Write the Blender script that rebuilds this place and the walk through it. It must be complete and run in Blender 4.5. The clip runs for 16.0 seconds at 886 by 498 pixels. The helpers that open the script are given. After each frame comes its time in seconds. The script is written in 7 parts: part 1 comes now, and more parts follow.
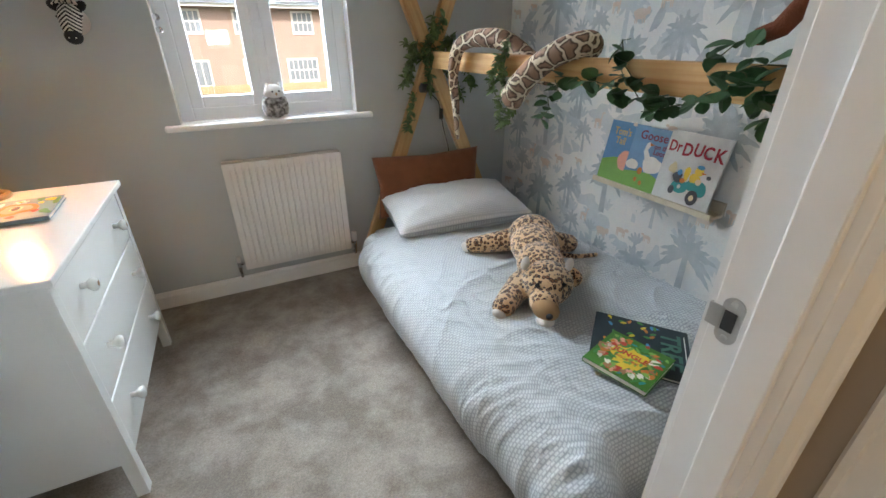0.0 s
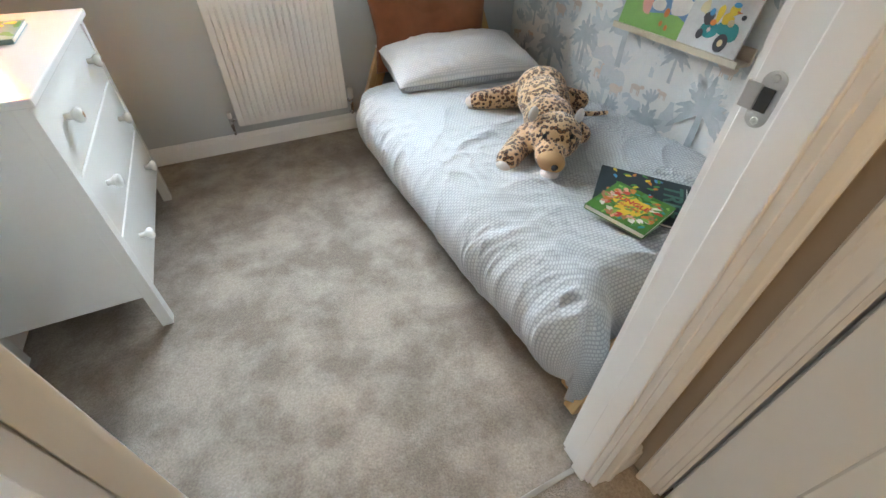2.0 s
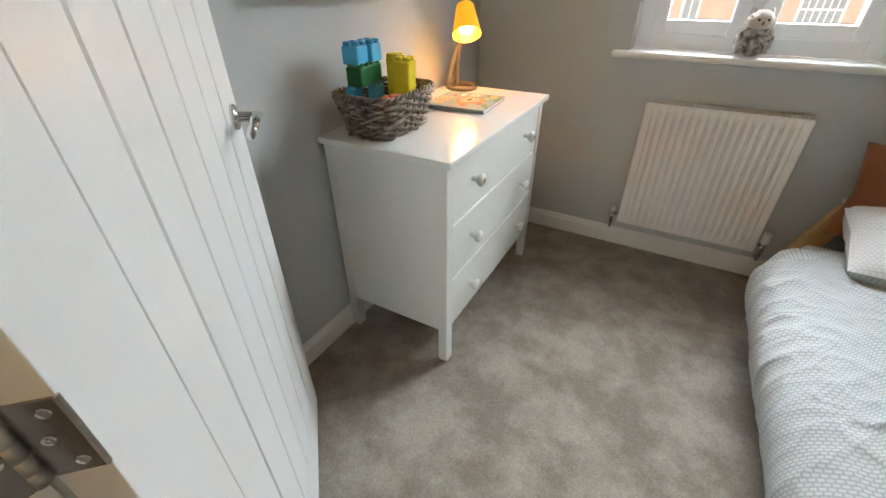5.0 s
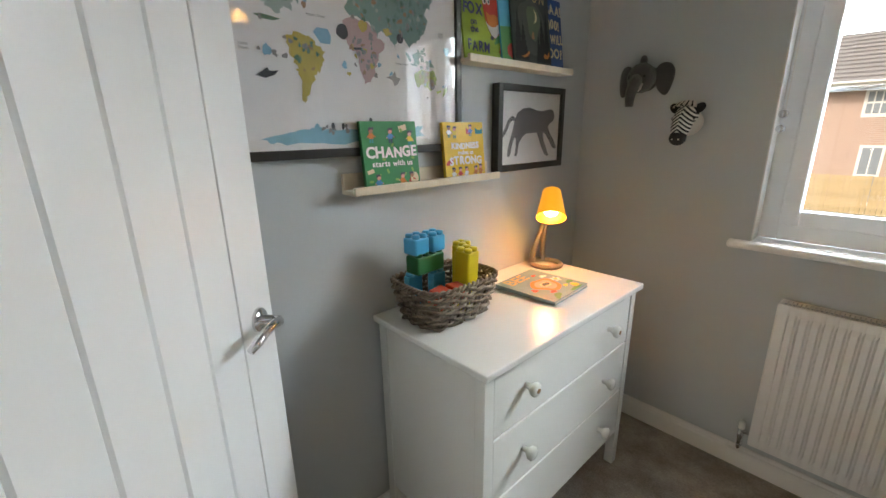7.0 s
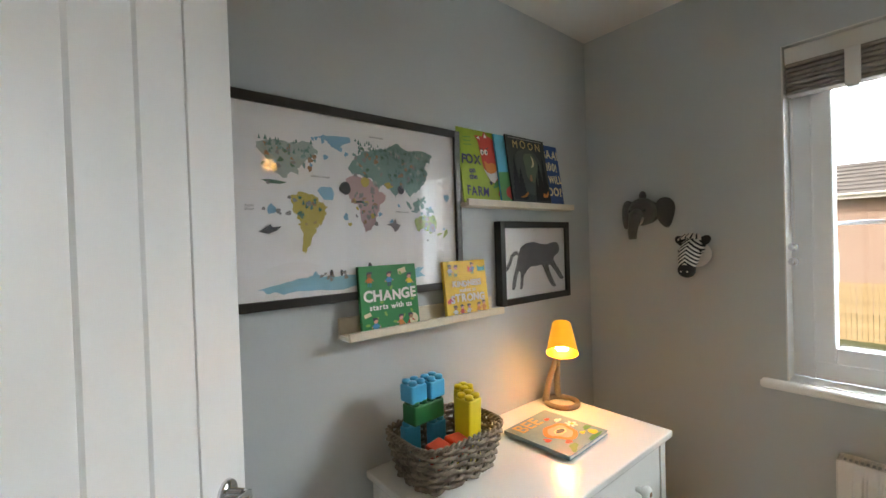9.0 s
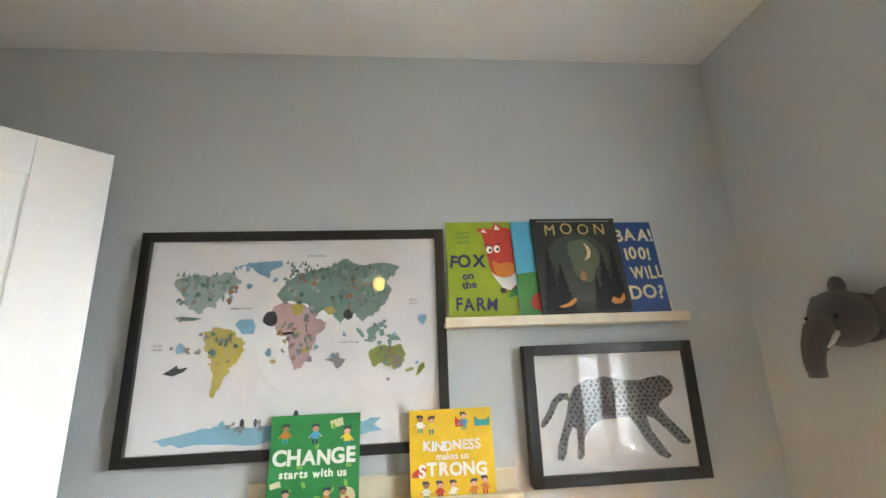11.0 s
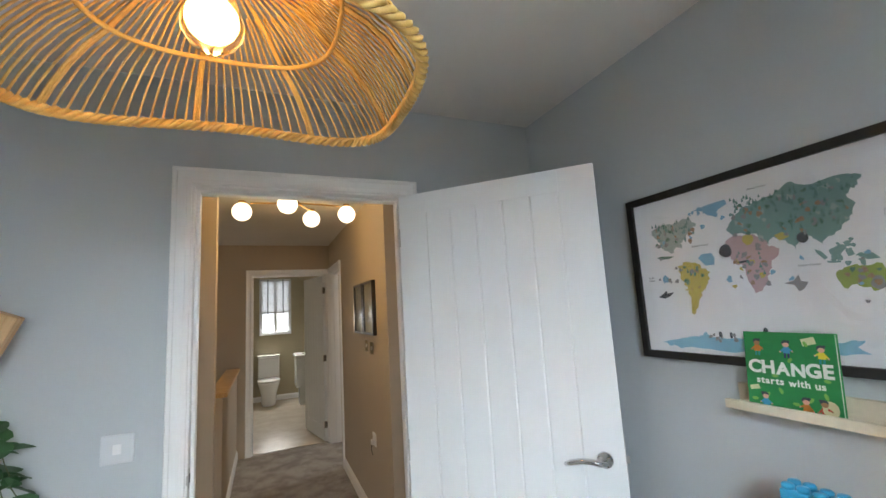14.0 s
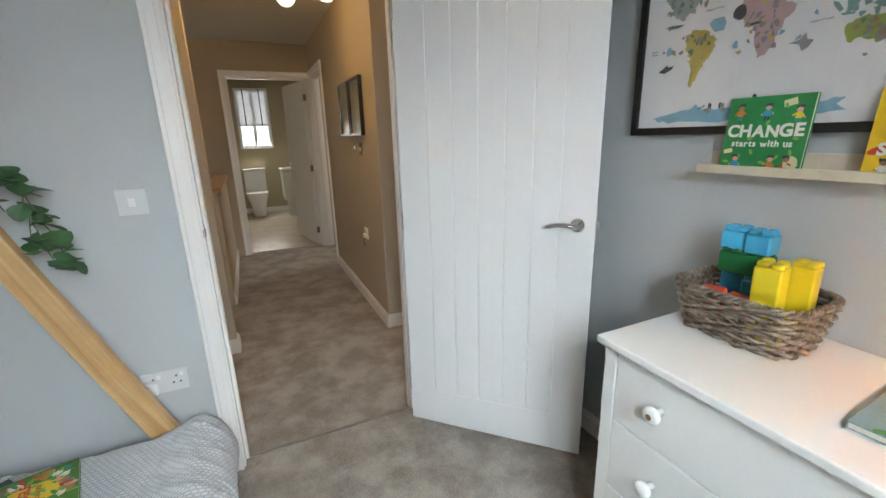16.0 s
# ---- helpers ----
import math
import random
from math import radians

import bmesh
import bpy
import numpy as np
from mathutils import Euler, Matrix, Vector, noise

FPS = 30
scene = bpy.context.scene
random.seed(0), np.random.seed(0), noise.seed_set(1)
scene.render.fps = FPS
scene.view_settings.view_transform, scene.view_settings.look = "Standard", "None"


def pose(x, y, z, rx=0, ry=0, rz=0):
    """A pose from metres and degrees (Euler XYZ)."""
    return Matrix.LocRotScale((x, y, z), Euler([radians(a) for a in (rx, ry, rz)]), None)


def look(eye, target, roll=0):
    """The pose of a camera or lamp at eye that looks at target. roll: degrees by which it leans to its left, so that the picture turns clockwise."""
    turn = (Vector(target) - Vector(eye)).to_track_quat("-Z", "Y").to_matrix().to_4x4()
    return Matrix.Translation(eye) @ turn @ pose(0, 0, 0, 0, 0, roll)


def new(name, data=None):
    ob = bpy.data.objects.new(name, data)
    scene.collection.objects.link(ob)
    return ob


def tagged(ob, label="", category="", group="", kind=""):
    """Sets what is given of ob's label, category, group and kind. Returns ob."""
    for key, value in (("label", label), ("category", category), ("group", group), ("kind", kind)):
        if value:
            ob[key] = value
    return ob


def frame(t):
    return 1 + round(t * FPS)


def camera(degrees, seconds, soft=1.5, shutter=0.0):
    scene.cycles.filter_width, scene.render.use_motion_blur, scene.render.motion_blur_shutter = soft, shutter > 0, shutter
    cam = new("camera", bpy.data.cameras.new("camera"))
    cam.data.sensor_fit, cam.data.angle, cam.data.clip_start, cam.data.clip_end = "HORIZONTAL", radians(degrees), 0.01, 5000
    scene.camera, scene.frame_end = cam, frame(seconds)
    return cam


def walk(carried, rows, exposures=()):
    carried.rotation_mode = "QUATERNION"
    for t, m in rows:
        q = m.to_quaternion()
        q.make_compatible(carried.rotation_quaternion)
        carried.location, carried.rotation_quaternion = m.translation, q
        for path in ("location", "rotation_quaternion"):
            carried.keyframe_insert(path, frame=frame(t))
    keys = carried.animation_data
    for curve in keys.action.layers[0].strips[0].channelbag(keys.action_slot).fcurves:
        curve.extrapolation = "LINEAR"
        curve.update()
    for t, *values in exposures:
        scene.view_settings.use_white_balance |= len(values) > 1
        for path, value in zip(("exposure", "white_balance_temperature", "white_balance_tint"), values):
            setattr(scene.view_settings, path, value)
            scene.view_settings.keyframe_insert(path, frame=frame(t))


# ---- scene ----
cam = camera(94.0, 16.0)
PATH = [
    (0, (0.894, -0.232, 1.31), (1.684, 1.37, 0.411), -0.3),
    (0.5, (0.881, -0.235, 1.28), (1.633, 1.308, 0.254), -0.1),
    (1, (0.876, -0.241, 1.266), (1.597, 1.244, 0.136), 0.2),
    (1.5, (0.862, -0.255, 1.237), (1.558, 1.152, -0.002), 0.5),
    (2, (0.85, -0.271, 1.193), (1.519, 1.045, -0.156), 1.1),
    (2.5, (0.843, -0.275, 1.178), (1.469, 1.006, -0.225), 1.8),
    (2.7, (0.812, -0.273, 1.176), (1.43, 1.018, -0.22), 3.0),
    (3, (0.845, -0.25, 1.183), (1.331, 1.092, -0.218), 2.3),
    (3.5, (0.897, -0.199, 1.18), (1.053, 1.26, -0.179), 2.1),
    (4, (1.008, -0.136, 1.229), (0.758, 1.331, -0.107), 1.1),
    (4.5, (0.982, -0.102, 1.196), (0.398, 1.389, -0.002), -0.3),
    (5, (0.936, 0.004, 1.233), (0.113, 1.456, 0.131), -0.5),
    (7.3, (1.001, 0.299, 1.391), (-0.444, 1.601, 0.925), -0.4),
    (7.5, (0.998, 0.304, 1.404), (-0.449, 1.623, 0.992), -0.3),
    (8, (1.008, 0.31, 1.42), (-0.458, 1.641, 1.14), -0.6),
    (8.5, (1.012, 0.316, 1.448), (-0.485, 1.635, 1.308), -1.1),
    (9, (1.022, 0.371, 1.458), (-0.526, 1.638, 1.433), -1.8),
    (9.2, (1.004, 0.425, 1.463), (-0.559, 1.673, 1.486), -2.0),
    (11.3, (0.998, 1.271, 1.54), (-0.932, 1.213, 2.062), -1.8),
    (11.5, (0.987, 1.285, 1.546), (-0.927, 1.056, 2.079), -1.8),
    (12, (0.917, 1.442, 1.535), (-0.763, 0.489, 2.052), -3.0),
    (12.3, (0.928, 1.492, 1.541), (-0.582, 0.264, 1.999), -3.6),
    (12.5, (0.96, 1.53, 1.544), (-0.417, 0.143, 1.968), -3.9),
    (13, (0.995, 1.586, 1.55), (-0.016, -0.091, 1.956), -4.6),
    (13.5, (1.077, 1.612, 1.527), (0.245, -0.163, 1.923), -4.1),
    (13.6, (1.092, 1.613, 1.534), (0.272, -0.172, 1.912), -3.9),
    (14, (1.146, 1.638, 1.512), (0.361, -0.18, 1.789), -3.4),
    (14.2, (1.165, 1.645, 1.517), (0.376, -0.183, 1.705), -3.1),
    (14.5, (1.174, 1.649, 1.473), (0.387, -0.188, 1.552), -2.7),
    (15, (1.185, 1.661, 1.411), (0.397, -0.171, 1.259), -2.0),
    (15.5, (1.203, 1.673, 1.365), (0.406, -0.122, 0.99), -1.7),
    (16, (1.208, 1.666, 1.324), (0.404, -0.087, 0.795), -1.5),
]
walk(cam, [(t, look(eye, target, roll)) for t, eye, target, roll in PATH],
     exposures=((0, 1.05, 6450, 10), (1, 1.15, 6500, 10), (2, 1.35, 6550, 10), (3, 1.42, 6500, 10), (4, 1.36, 6650, 10), (5, 0.92, 7000, 10), (7.5, 0.66, 7000, 10), (9, 0.68, 7100, 10), (11.5, 1.72, 7200, 11), (12.2, 1.55, 7400, 12), (13, 1.0, 6850, 11), (14, 0.9, 6450, 10), (16, 0.79, 6700, 10)))

# ---- light ----
world = bpy.data.worlds.new("overcast_sky")
scene.world = world
world.use_nodes = True
wt = world.node_tree
sky = wt.nodes.new("ShaderNodeTexSky")
sky.sky_type, sky.sun_disc = "NISHITA", False
sky.sun_elevation, sky.sun_rotation, sky.air_density, sky.dust_density = radians(48.9), radians(203.6), 1.0, 7.0
wt.links.new(sky.outputs[0], wt.nodes["Background"].inputs[0])
wt.nodes["Background"].inputs[1].default_value = 0.15


def lamp(name, kind, energy, colour, m, **values):
    data = bpy.data.lights.new(name, kind)
    data.energy, data.color = energy, colour
    ob = new(name, data)
    ob.matrix_world = m
    if kind == "AREA":
        data.shape, data.size, data.size_y = "RECTANGLE", values["size"], values["size_y"]
    elif kind == "SUN":
        data.angle = values["angle"]
    else:
        data.shadow_soft_size = values["size"]
    return ob


lamp("sun", "SUN", 2.1, (1, 0.95, 0.88), look((0, 0, 20), (7, 16, 0)), angle=radians(3))
# area lamps stand in for daylight through the bedroom window and the bathroom window
lamp("window_daylight", "AREA", 285, (0.79, 0.905, 1), look((0.92, 3.15, 2.3), (1.22, 0.0, 1.35)), size=3.0, size_y=1.05)
lamp("window_ground_light", "AREA", 9, (0.90, 0.94, 1), look((1.12, 3.05, 0.45), (1.12, 0.0, 1.95)), size=2.6, size_y=0.8)
lamp("bathroom_daylight", "AREA", 10, (1, 0.97, 0.92), look((0.99, -6.80, 1.41), (1.0, -4, 0.3)), size=0.44, size_y=0.3)
# unseen fill lamp added in the side room, which has no window
lamp("side_room_fill", "AREA", 14, (1, 0.98, 0.95), look((-1.2, -3.6, 1.5), (1, -3.6, 1)), size=1.0, size_y=1.2)
# unseen fill lamp added to brighten the door jamb; the landing has no window
lamp("landing_fill", "AREA", 4, (1, 0.98, 0.95), look((-1.42, -0.55, 1.5), (1.3, -0.4, 1.0)), size=0.7, size_y=1.1)
# unseen fill lamp added in the stairwell, without a window
lamp("stair_fill", "AREA", 2, (1, 0.95, 0.88), look((2.8, -2.8, 2.2), (1.8, -2.6, 0.8)), size=1.0, size_y=1.0)
lamp("desk_lamp_light", "POINT", 0.75, (1, 0.56, 0.2), pose(0.118, 1.665, 1.035), size=0.02)
lamp("pendant_light", "POINT", 0.4, (1, 0.58, 0.18), pose(1.212, 1.07, 1.905), size=0.03)
GLOBES = ((1.29, -1.19), (1.03, -0.955), (0.855, -1.345), (0.64, -1.17))
for gx, gy in GLOBES:
    lamp("globe_light", "POINT", 2.2, (1, 0.60, 0.20), pose(gx, gy, 2.18), size=0.05)


# ---- tools ----
def material(name, colour, rough=0.6, metal=0.0, var=0.12, scale=6.0, fine=90.0, bump=0.15, depth=0.002, second=None, coat=0.0, sheen=0.0, specular=0.5):
    """A surface with broad stains, fine grain and relief; second: the colour of its broad patches."""
    m = bpy.data.materials.new(name)
    m.use_nodes = True
    t, p = m.node_tree, m.node_tree.nodes["Principled BSDF"]
    co = t.nodes.new("ShaderNodeTexCoord")
    broad, grain = t.nodes.new("ShaderNodeTexNoise"), t.nodes.new("ShaderNodeTexNoise")
    broad.inputs["Scale"].default_value, broad.inputs["Detail"].default_value = scale, 5
    grain.inputs["Scale"].default_value, grain.inputs["Detail"].default_value = fine, 3
    t.links.new(co.outputs["Object"], broad.inputs["Vector"])
    t.links.new(co.outputs["Object"], grain.inputs["Vector"])
    second = second or tuple(c * (1 - var) for c in colour)
    ramp = t.nodes.new("ShaderNodeMapRange")
    ramp.inputs["From Min"].default_value, ramp.inputs["From Max"].default_value = 0.35, 0.65
    t.links.new(broad.outputs["Fac"], ramp.inputs["Value"])
    mix = t.nodes.new("ShaderNodeMix")
    mix.data_type = "RGBA"
    mix.inputs[6].default_value, mix.inputs[7].default_value = (*colour, 1), (*second, 1)
    t.links.new(ramp.outputs[0], mix.inputs[0])
    tone = t.nodes.new("ShaderNodeHueSaturation")
    spread = t.nodes.new("ShaderNodeMapRange")
    spread.inputs["To Min"].default_value, spread.inputs["To Max"].default_value = 1 - var * 0.6, 1 + var * 0.6
    t.links.new(grain.outputs["Fac"], spread.inputs["Value"])
    t.links.new(spread.outputs[0], tone.inputs["Value"])
    t.links.new(mix.outputs[2], tone.inputs["Color"])
    t.links.new(tone.outputs[0], p.inputs["Base Color"])
    rr = t.nodes.new("ShaderNodeMapRange")
    rr.inputs["To Min"].default_value, rr.inputs["To Max"].default_value = max(0.02, rough - 0.02), min(1, rough + 0.02)
    t.links.new(broad.outputs["Fac"], rr.inputs["Value"])
    t.links.new(rr.outputs[0], p.inputs["Roughness"])
    p.inputs["Metallic"].default_value = metal
    p.inputs["Specular IOR Level"].default_value = specular
    p.inputs["Coat Weight"].default_value = coat
    p.inputs["Sheen Weight"].default_value = sheen
    if bump:
        b = t.nodes.new("ShaderNodeBump")
        b.inputs["Strength"].default_value, b.inputs["Distance"].default_value = bump, depth
        t.links.new(grain.outputs["Fac"], b.inputs["Height"])
        t.links.new(b.outputs[0], p.inputs["Normal"])
    return m


def node(t, kind, **values):
    n = t.nodes.new(kind)
    for key, v in values.items():
        n.inputs[key.replace("_", " ")].default_value = v
    return n


def glowing(name, colour, strength):
    m = material(name, colour, 0.4, bump=0)
    p = m.node_tree.nodes["Principled BSDF"]
    p.inputs["Emission Color"].default_value = (*colour, 1)
    p.inputs["Emission Strength"].default_value = strength
    return m


def glass(name, tint=(1, 1, 1), rough=0.0):
    m = material(name, tint, rough, bump=0, var=0)
    t, p = m.node_tree, m.node_tree.nodes["Principled BSDF"]
    for l in list(p.inputs["Roughness"].links):
        t.links.remove(l)
    p.inputs["Roughness"].default_value = rough
    p.inputs["Transmission Weight"].default_value, p.inputs["IOR"].default_value = 1, 1.45
    return m


def thing(name, m, label, category, group=""):
    ob = new(name)
    ob.empty_display_size = 0.1
    ob.matrix_world = m
    return tagged(ob, label, category, group)


def finish(bm, smooth=False):
    bmesh.ops.recalc_face_normals(bm, faces=bm.faces)
    data = bpy.data.meshes.new("mesh")
    bm.to_mesh(data)
    bm.free()
    if smooth:
        data.shade_smooth()
    return data


def part(name, bm, mat, parent=None, label="", smooth=False, m=None):
    data = finish(bm, smooth) if isinstance(bm, bmesh.types.BMesh) else bm
    if mat and not data.materials:
        data.materials.append(mat)
    ob = new(name, data)
    ob.parent = parent
    if m is not None:
        ob.matrix_local = m
    return tagged(ob, label)


def solid(name, bm, mat, label, category, group="", kind="", smooth=False, m=None):
    ob = part(name, bm, mat, None, label, smooth, m)
    return tagged(ob, label, category, group, kind)


def box(bm, x0, x1, y0, y1, z0, z1, bevel=0.0, m=None, seg=2):
    r = bmesh.ops.create_cube(bm, size=1, matrix=Matrix.LocRotScale(((x0 + x1) / 2, (y0 + y1) / 2, (z0 + z1) / 2), None, (abs(x1 - x0), abs(y1 - y0), abs(z1 - z0))))
    vs = r["verts"]
    if m is not None:
        bmesh.ops.transform(bm, matrix=m, verts=vs)
    if bevel:
        edges = list({e for v in vs for e in v.link_edges})
        bmesh.ops.bevel(bm, geom=edges, offset=bevel, segments=seg, profile=0.5, affect="EDGES")
    return bm


def cube(*a, **k):
    return box(bmesh.new(), *a, **k)


def lathe(profile, n=32, m=None, bm=None):
    """A turned body about z from (radius, height) pairs."""
    bm = bm or bmesh.new()
    rings = []
    for r, z in profile:
        rings.append([bm.verts.new((r * math.cos(2 * math.pi * i / n), r * math.sin(2 * math.pi * i / n), z)) for i in range(n)])
    for a, b in zip(rings, rings[1:]):
        for i in range(n):
            bm.faces.new((a[i], a[(i + 1) % n], b[(i + 1) % n], b[i]))
    if profile[0][0] > 1e-4:
        bm.faces.new(rings[0][::-1])
    if profile[-1][0] > 1e-4:
        bm.faces.new(rings[-1])
    if m is not None:
        bmesh.ops.transform(bm, matrix=m, verts=[v for ring in rings for v in ring])
    return bm


def tube(points, radius, n=8, bm=None, close=False, cap=True):
    """A round bar along points; radius: a number or a function of 0..1."""
    bm = bm or bmesh.new()
    pts = [Vector(p) for p in points]
    rings, side = [], None
    for i, p in enumerate(pts):
        d = (pts[(i + 1) % len(pts)] if close or i + 1 < len(pts) else p) - (pts[i - 1] if close or i else p)
        d = d.normalized() if d.length > 1e-9 else Vector((0, 0, 1))
        side = d.orthogonal().normalized() if side is None else (side - d * side.dot(d)).normalized()
        up = d.cross(side)
        r = radius(i / max(1, len(pts) - 1)) if callable(radius) else radius
        rings.append([bm.verts.new(p + r * (math.cos(2 * math.pi * k / n) * side + math.sin(2 * math.pi * k / n) * up)) for k in range(n)])
    pairs = list(zip(rings, rings[1:])) + ([(rings[-1], rings[0])] if close else [])
    for a, b in pairs:
        for k in range(n):
            bm.faces.new((a[k], a[(k + 1) % n], b[(k + 1) % n], b[k]))
    if cap and not close:
        bm.faces.new(rings[0][::-1])
        bm.faces.new(rings[-1])
    return bm


def ball(bm, x, y, z, rx, ry, rz, turn=None, seg=20):
    m = Matrix.Translation((x, y, z)) @ (turn or Matrix.Identity(4)) @ Matrix.Diagonal((rx, ry, rz, 1))
    bmesh.ops.create_uvsphere(bm, u_segments=seg, v_segments=seg // 2 + 2, radius=1, matrix=m)
    return bm


def slab(outline, t, bm=None, m=None):
    """A flat outline (x, z pairs) with the front at y = 0 and thickness t towards +y."""
    bm = bm or bmesh.new()
    front = [bm.verts.new((x, 0, z)) for x, z in outline]
    back = [bm.verts.new((x, t, z)) for x, z in outline]
    bm.faces.new(front)
    bm.faces.new(back[::-1])
    n = len(front)
    for i in range(n):
        bm.faces.new((front[i], back[i], back[(i + 1) % n], front[(i + 1) % n]))
    if m is not None:
        bmesh.ops.transform(bm, matrix=m, verts=front + back)
    return bm


def oval(x, z, rx, rz, n=20, wob=0.0, turn=0.0):
    out = []
    for i in range(n):
        a = 2 * math.pi * i / n
        r = 1 + wob * math.sin(3 * a + x * 40) + wob * 0.6 * math.sin(5 * a + z * 50)
        u, v = rx * r * math.cos(a), rz * r * math.sin(a)
        out.append((x + u * math.cos(turn) - v * math.sin(turn), z + u * math.sin(turn) + v * math.cos(turn)))
    return out


def lettering(text, size, mat, parent, x, z, y=-0.0012, align="CENTER", bold=0.0, space=1.0, turn=0.0, squeeze=1.0):
    """Raised print on an upright face that looks to -y, its baseline's middle at (x, z)."""
    c = bpy.data.curves.new("text", "FONT")
    c.body, c.size, c.align_x, c.extrude, c.offset, c.space_line = text, size, align, 0.0003, bold, space
    c.resolution_u = 3
    t = bpy.data.objects.new("text", c)
    scene.collection.objects.link(t)
    bpy.context.view_layer.update()
    data = bpy.data.meshes.new_from_object(t)
    bpy.data.objects.remove(t)
    ob = part("lettering", data, mat, parent)
    ob.matrix_local = pose(x, y, z, 90, 0, 0) @ pose(0, 0, 0, 0, 0, turn) @ Matrix.Diagonal((squeeze, 1, 1, 1))
    return ob


def scrawl(text, size, mat, parent, x, z, y=-0.0025, bold=0.0, seed=1, tilt=4.0, hop=0.05, squeeze=1.0, gap=0.08):
    """A title drawn letter by letter about x, each a little turned and raised."""
    r = random.Random(seed)
    letters = []
    for ch in text:
        if ch == " ":
            letters.append((None, size * .3))
            continue
        ob = lettering(ch, size * r.uniform(.96, 1.06), mat, parent, 0, 0, y, bold=bold)
        ob.name = "letter"
        xs = [v.co.x for v in ob.data.vertices]
        letters.append((ob, (max(xs) - min(xs)) * squeeze))
    total = sum(w for _, w in letters) + size * gap * (len(letters) - 1)
    at = x - total / 2
    for ob, w in letters:
        if ob:
            ob.matrix_local = pose(at + w / 2, y, z + size * r.uniform(-hop, hop), 90, 0, 0) @ pose(0, 0, 0, 0, 0, r.uniform(-tilt, tilt)) @ Matrix.Diagonal((squeeze, 1, 1, 1))
        at += w + size * gap


# ---- materials ----
wall_grey = material("grey_blue_emulsion", (0.50, 0.535, 0.55), 0.85, var=0.03, scale=2, fine=140, bump=0.06)
hall_paint = material("beige_emulsion", (0.49, 0.42, 0.33), 0.85, var=0.03, scale=2, fine=140, bump=0.06)
bath_paint = material("olive_emulsion", (0.42, 0.37, 0.25), 0.8, var=0.03, bump=0.05)
ceiling_paint = material("white_ceiling_paint", (0.72, 0.71, 0.69), 0.9, var=0.03, scale=3, fine=160, bump=0.06)
gloss_white = material("white_satin_paint", (0.82, 0.815, 0.80), 0.38, var=0.012, scale=3, fine=60, bump=0.0)
door_white = material("white_door_paint", (0.80, 0.82, 0.825), 0.34, var=0.015, scale=4, fine=50, bump=0.02)
furniture_white = material("white_lacquer", (0.78, 0.80, 0.78), 0.22, var=0.012, scale=6, fine=70, bump=0.0)
upvc = material("white_upvc", (0.87, 0.91, 0.95), 0.3, var=0.02, bump=0.02)
radiator_white = material("white_enamel", (0.80, 0.79, 0.77), 0.3, var=0.02, bump=0.03)


def grained(name, colour, along, dark):
    """Planed pine: growth lines drawn out along one axis (x, y or z as 0, 1, 2), with a few knots."""
    m = material(name, colour, 0.45, var=0.10, scale=7, fine=70, bump=0.06)
    t = m.node_tree
    co, mp = t.nodes.new("ShaderNodeTexCoord"), t.nodes.new("ShaderNodeMapping")
    stretch = [26.0, 26.0, 26.0]
    stretch[along] = 1.1
    mp.inputs["Scale"].default_value = stretch
    lines = node(t, "ShaderNodeTexNoise", Scale=1.6, Detail=4.0, Roughness=0.6, Distortion=0.6)
    ramp = node(t, "ShaderNodeMapRange", From_Min=0.42, From_Max=0.72)
    mix = t.nodes.new("ShaderNodeMix")
    mix.data_type = "RGBA"
    tone = [n for n in t.nodes if n.type == "HUE_SAT"][0]
    src = tone.inputs["Color"].links[0].from_socket
    mix.inputs[7].default_value = (*dark, 1)
    t.links.new(co.outputs["Object"], mp.inputs[0])
    t.links.new(mp.outputs[0], lines.inputs["Vector"])
    t.links.new(lines.outputs["Fac"], ramp.inputs["Value"])
    t.links.new(ramp.outputs[0], mix.inputs[0])
    t.links.new(src, mix.inputs[6])
    t.links.new(mix.outputs[2], tone.inputs["Color"])
    return m


pine = grained("pale_pine", (0.64, 0.42, 0.20), 2, (0.46, 0.245, 0.085))
pine_beam = grained("varnished_pine", (0.64, 0.40, 0.17), 1, (0.46, 0.23, 0.07))
pine_dark = material("end_grain_pine", (0.3, 0.17, 0.08), 0.6, var=0.3)
ledge_wood = material("limed_birch", (0.70, 0.62, 0.48), 0.5, var=0.12, scale=12, fine=80, bump=0.1)
black_frame = material("black_stained_wood", (0.018, 0.017, 0.017), 0.38, var=0.2, bump=0.1)
paper_white = material("white_paper", (0.84, 0.83, 0.84), 0.7, var=0.02, bump=0.02)
chrome = material("polished_chrome", (0.72, 0.72, 0.74), 0.06, 1.0, var=0.04, bump=0.02)
steel = material("brushed_steel", (0.55, 0.53, 0.50), 0.33, 1.0, var=0.1, fine=200, bump=0.1)
# hinge plates: the dark reflection on the steel is put into its colour
hinge_steel = material("satin_steel_dark_reflection", (0.30, 0.285, 0.27), 0.22, 1.0, var=0.15, fine=200, bump=0.05)
brass = material("satin_brass", (0.75, 0.52, 0.22), 0.25, 1.0, var=0.08, bump=0.03)
dark_plastic = material("black_plastic", (0.02, 0.02, 0.02), 0.5)
white_plastic = material("white_plastic", (0.82, 0.82, 0.82), 0.3, var=0.02, bump=0.02)
rust_linen = material("rust_linen", (0.24, 0.085, 0.035), 0.9, var=0.15, scale=14, fine=420, bump=0.5, sheen=0.2)
clear_glass = glass("window_glass")


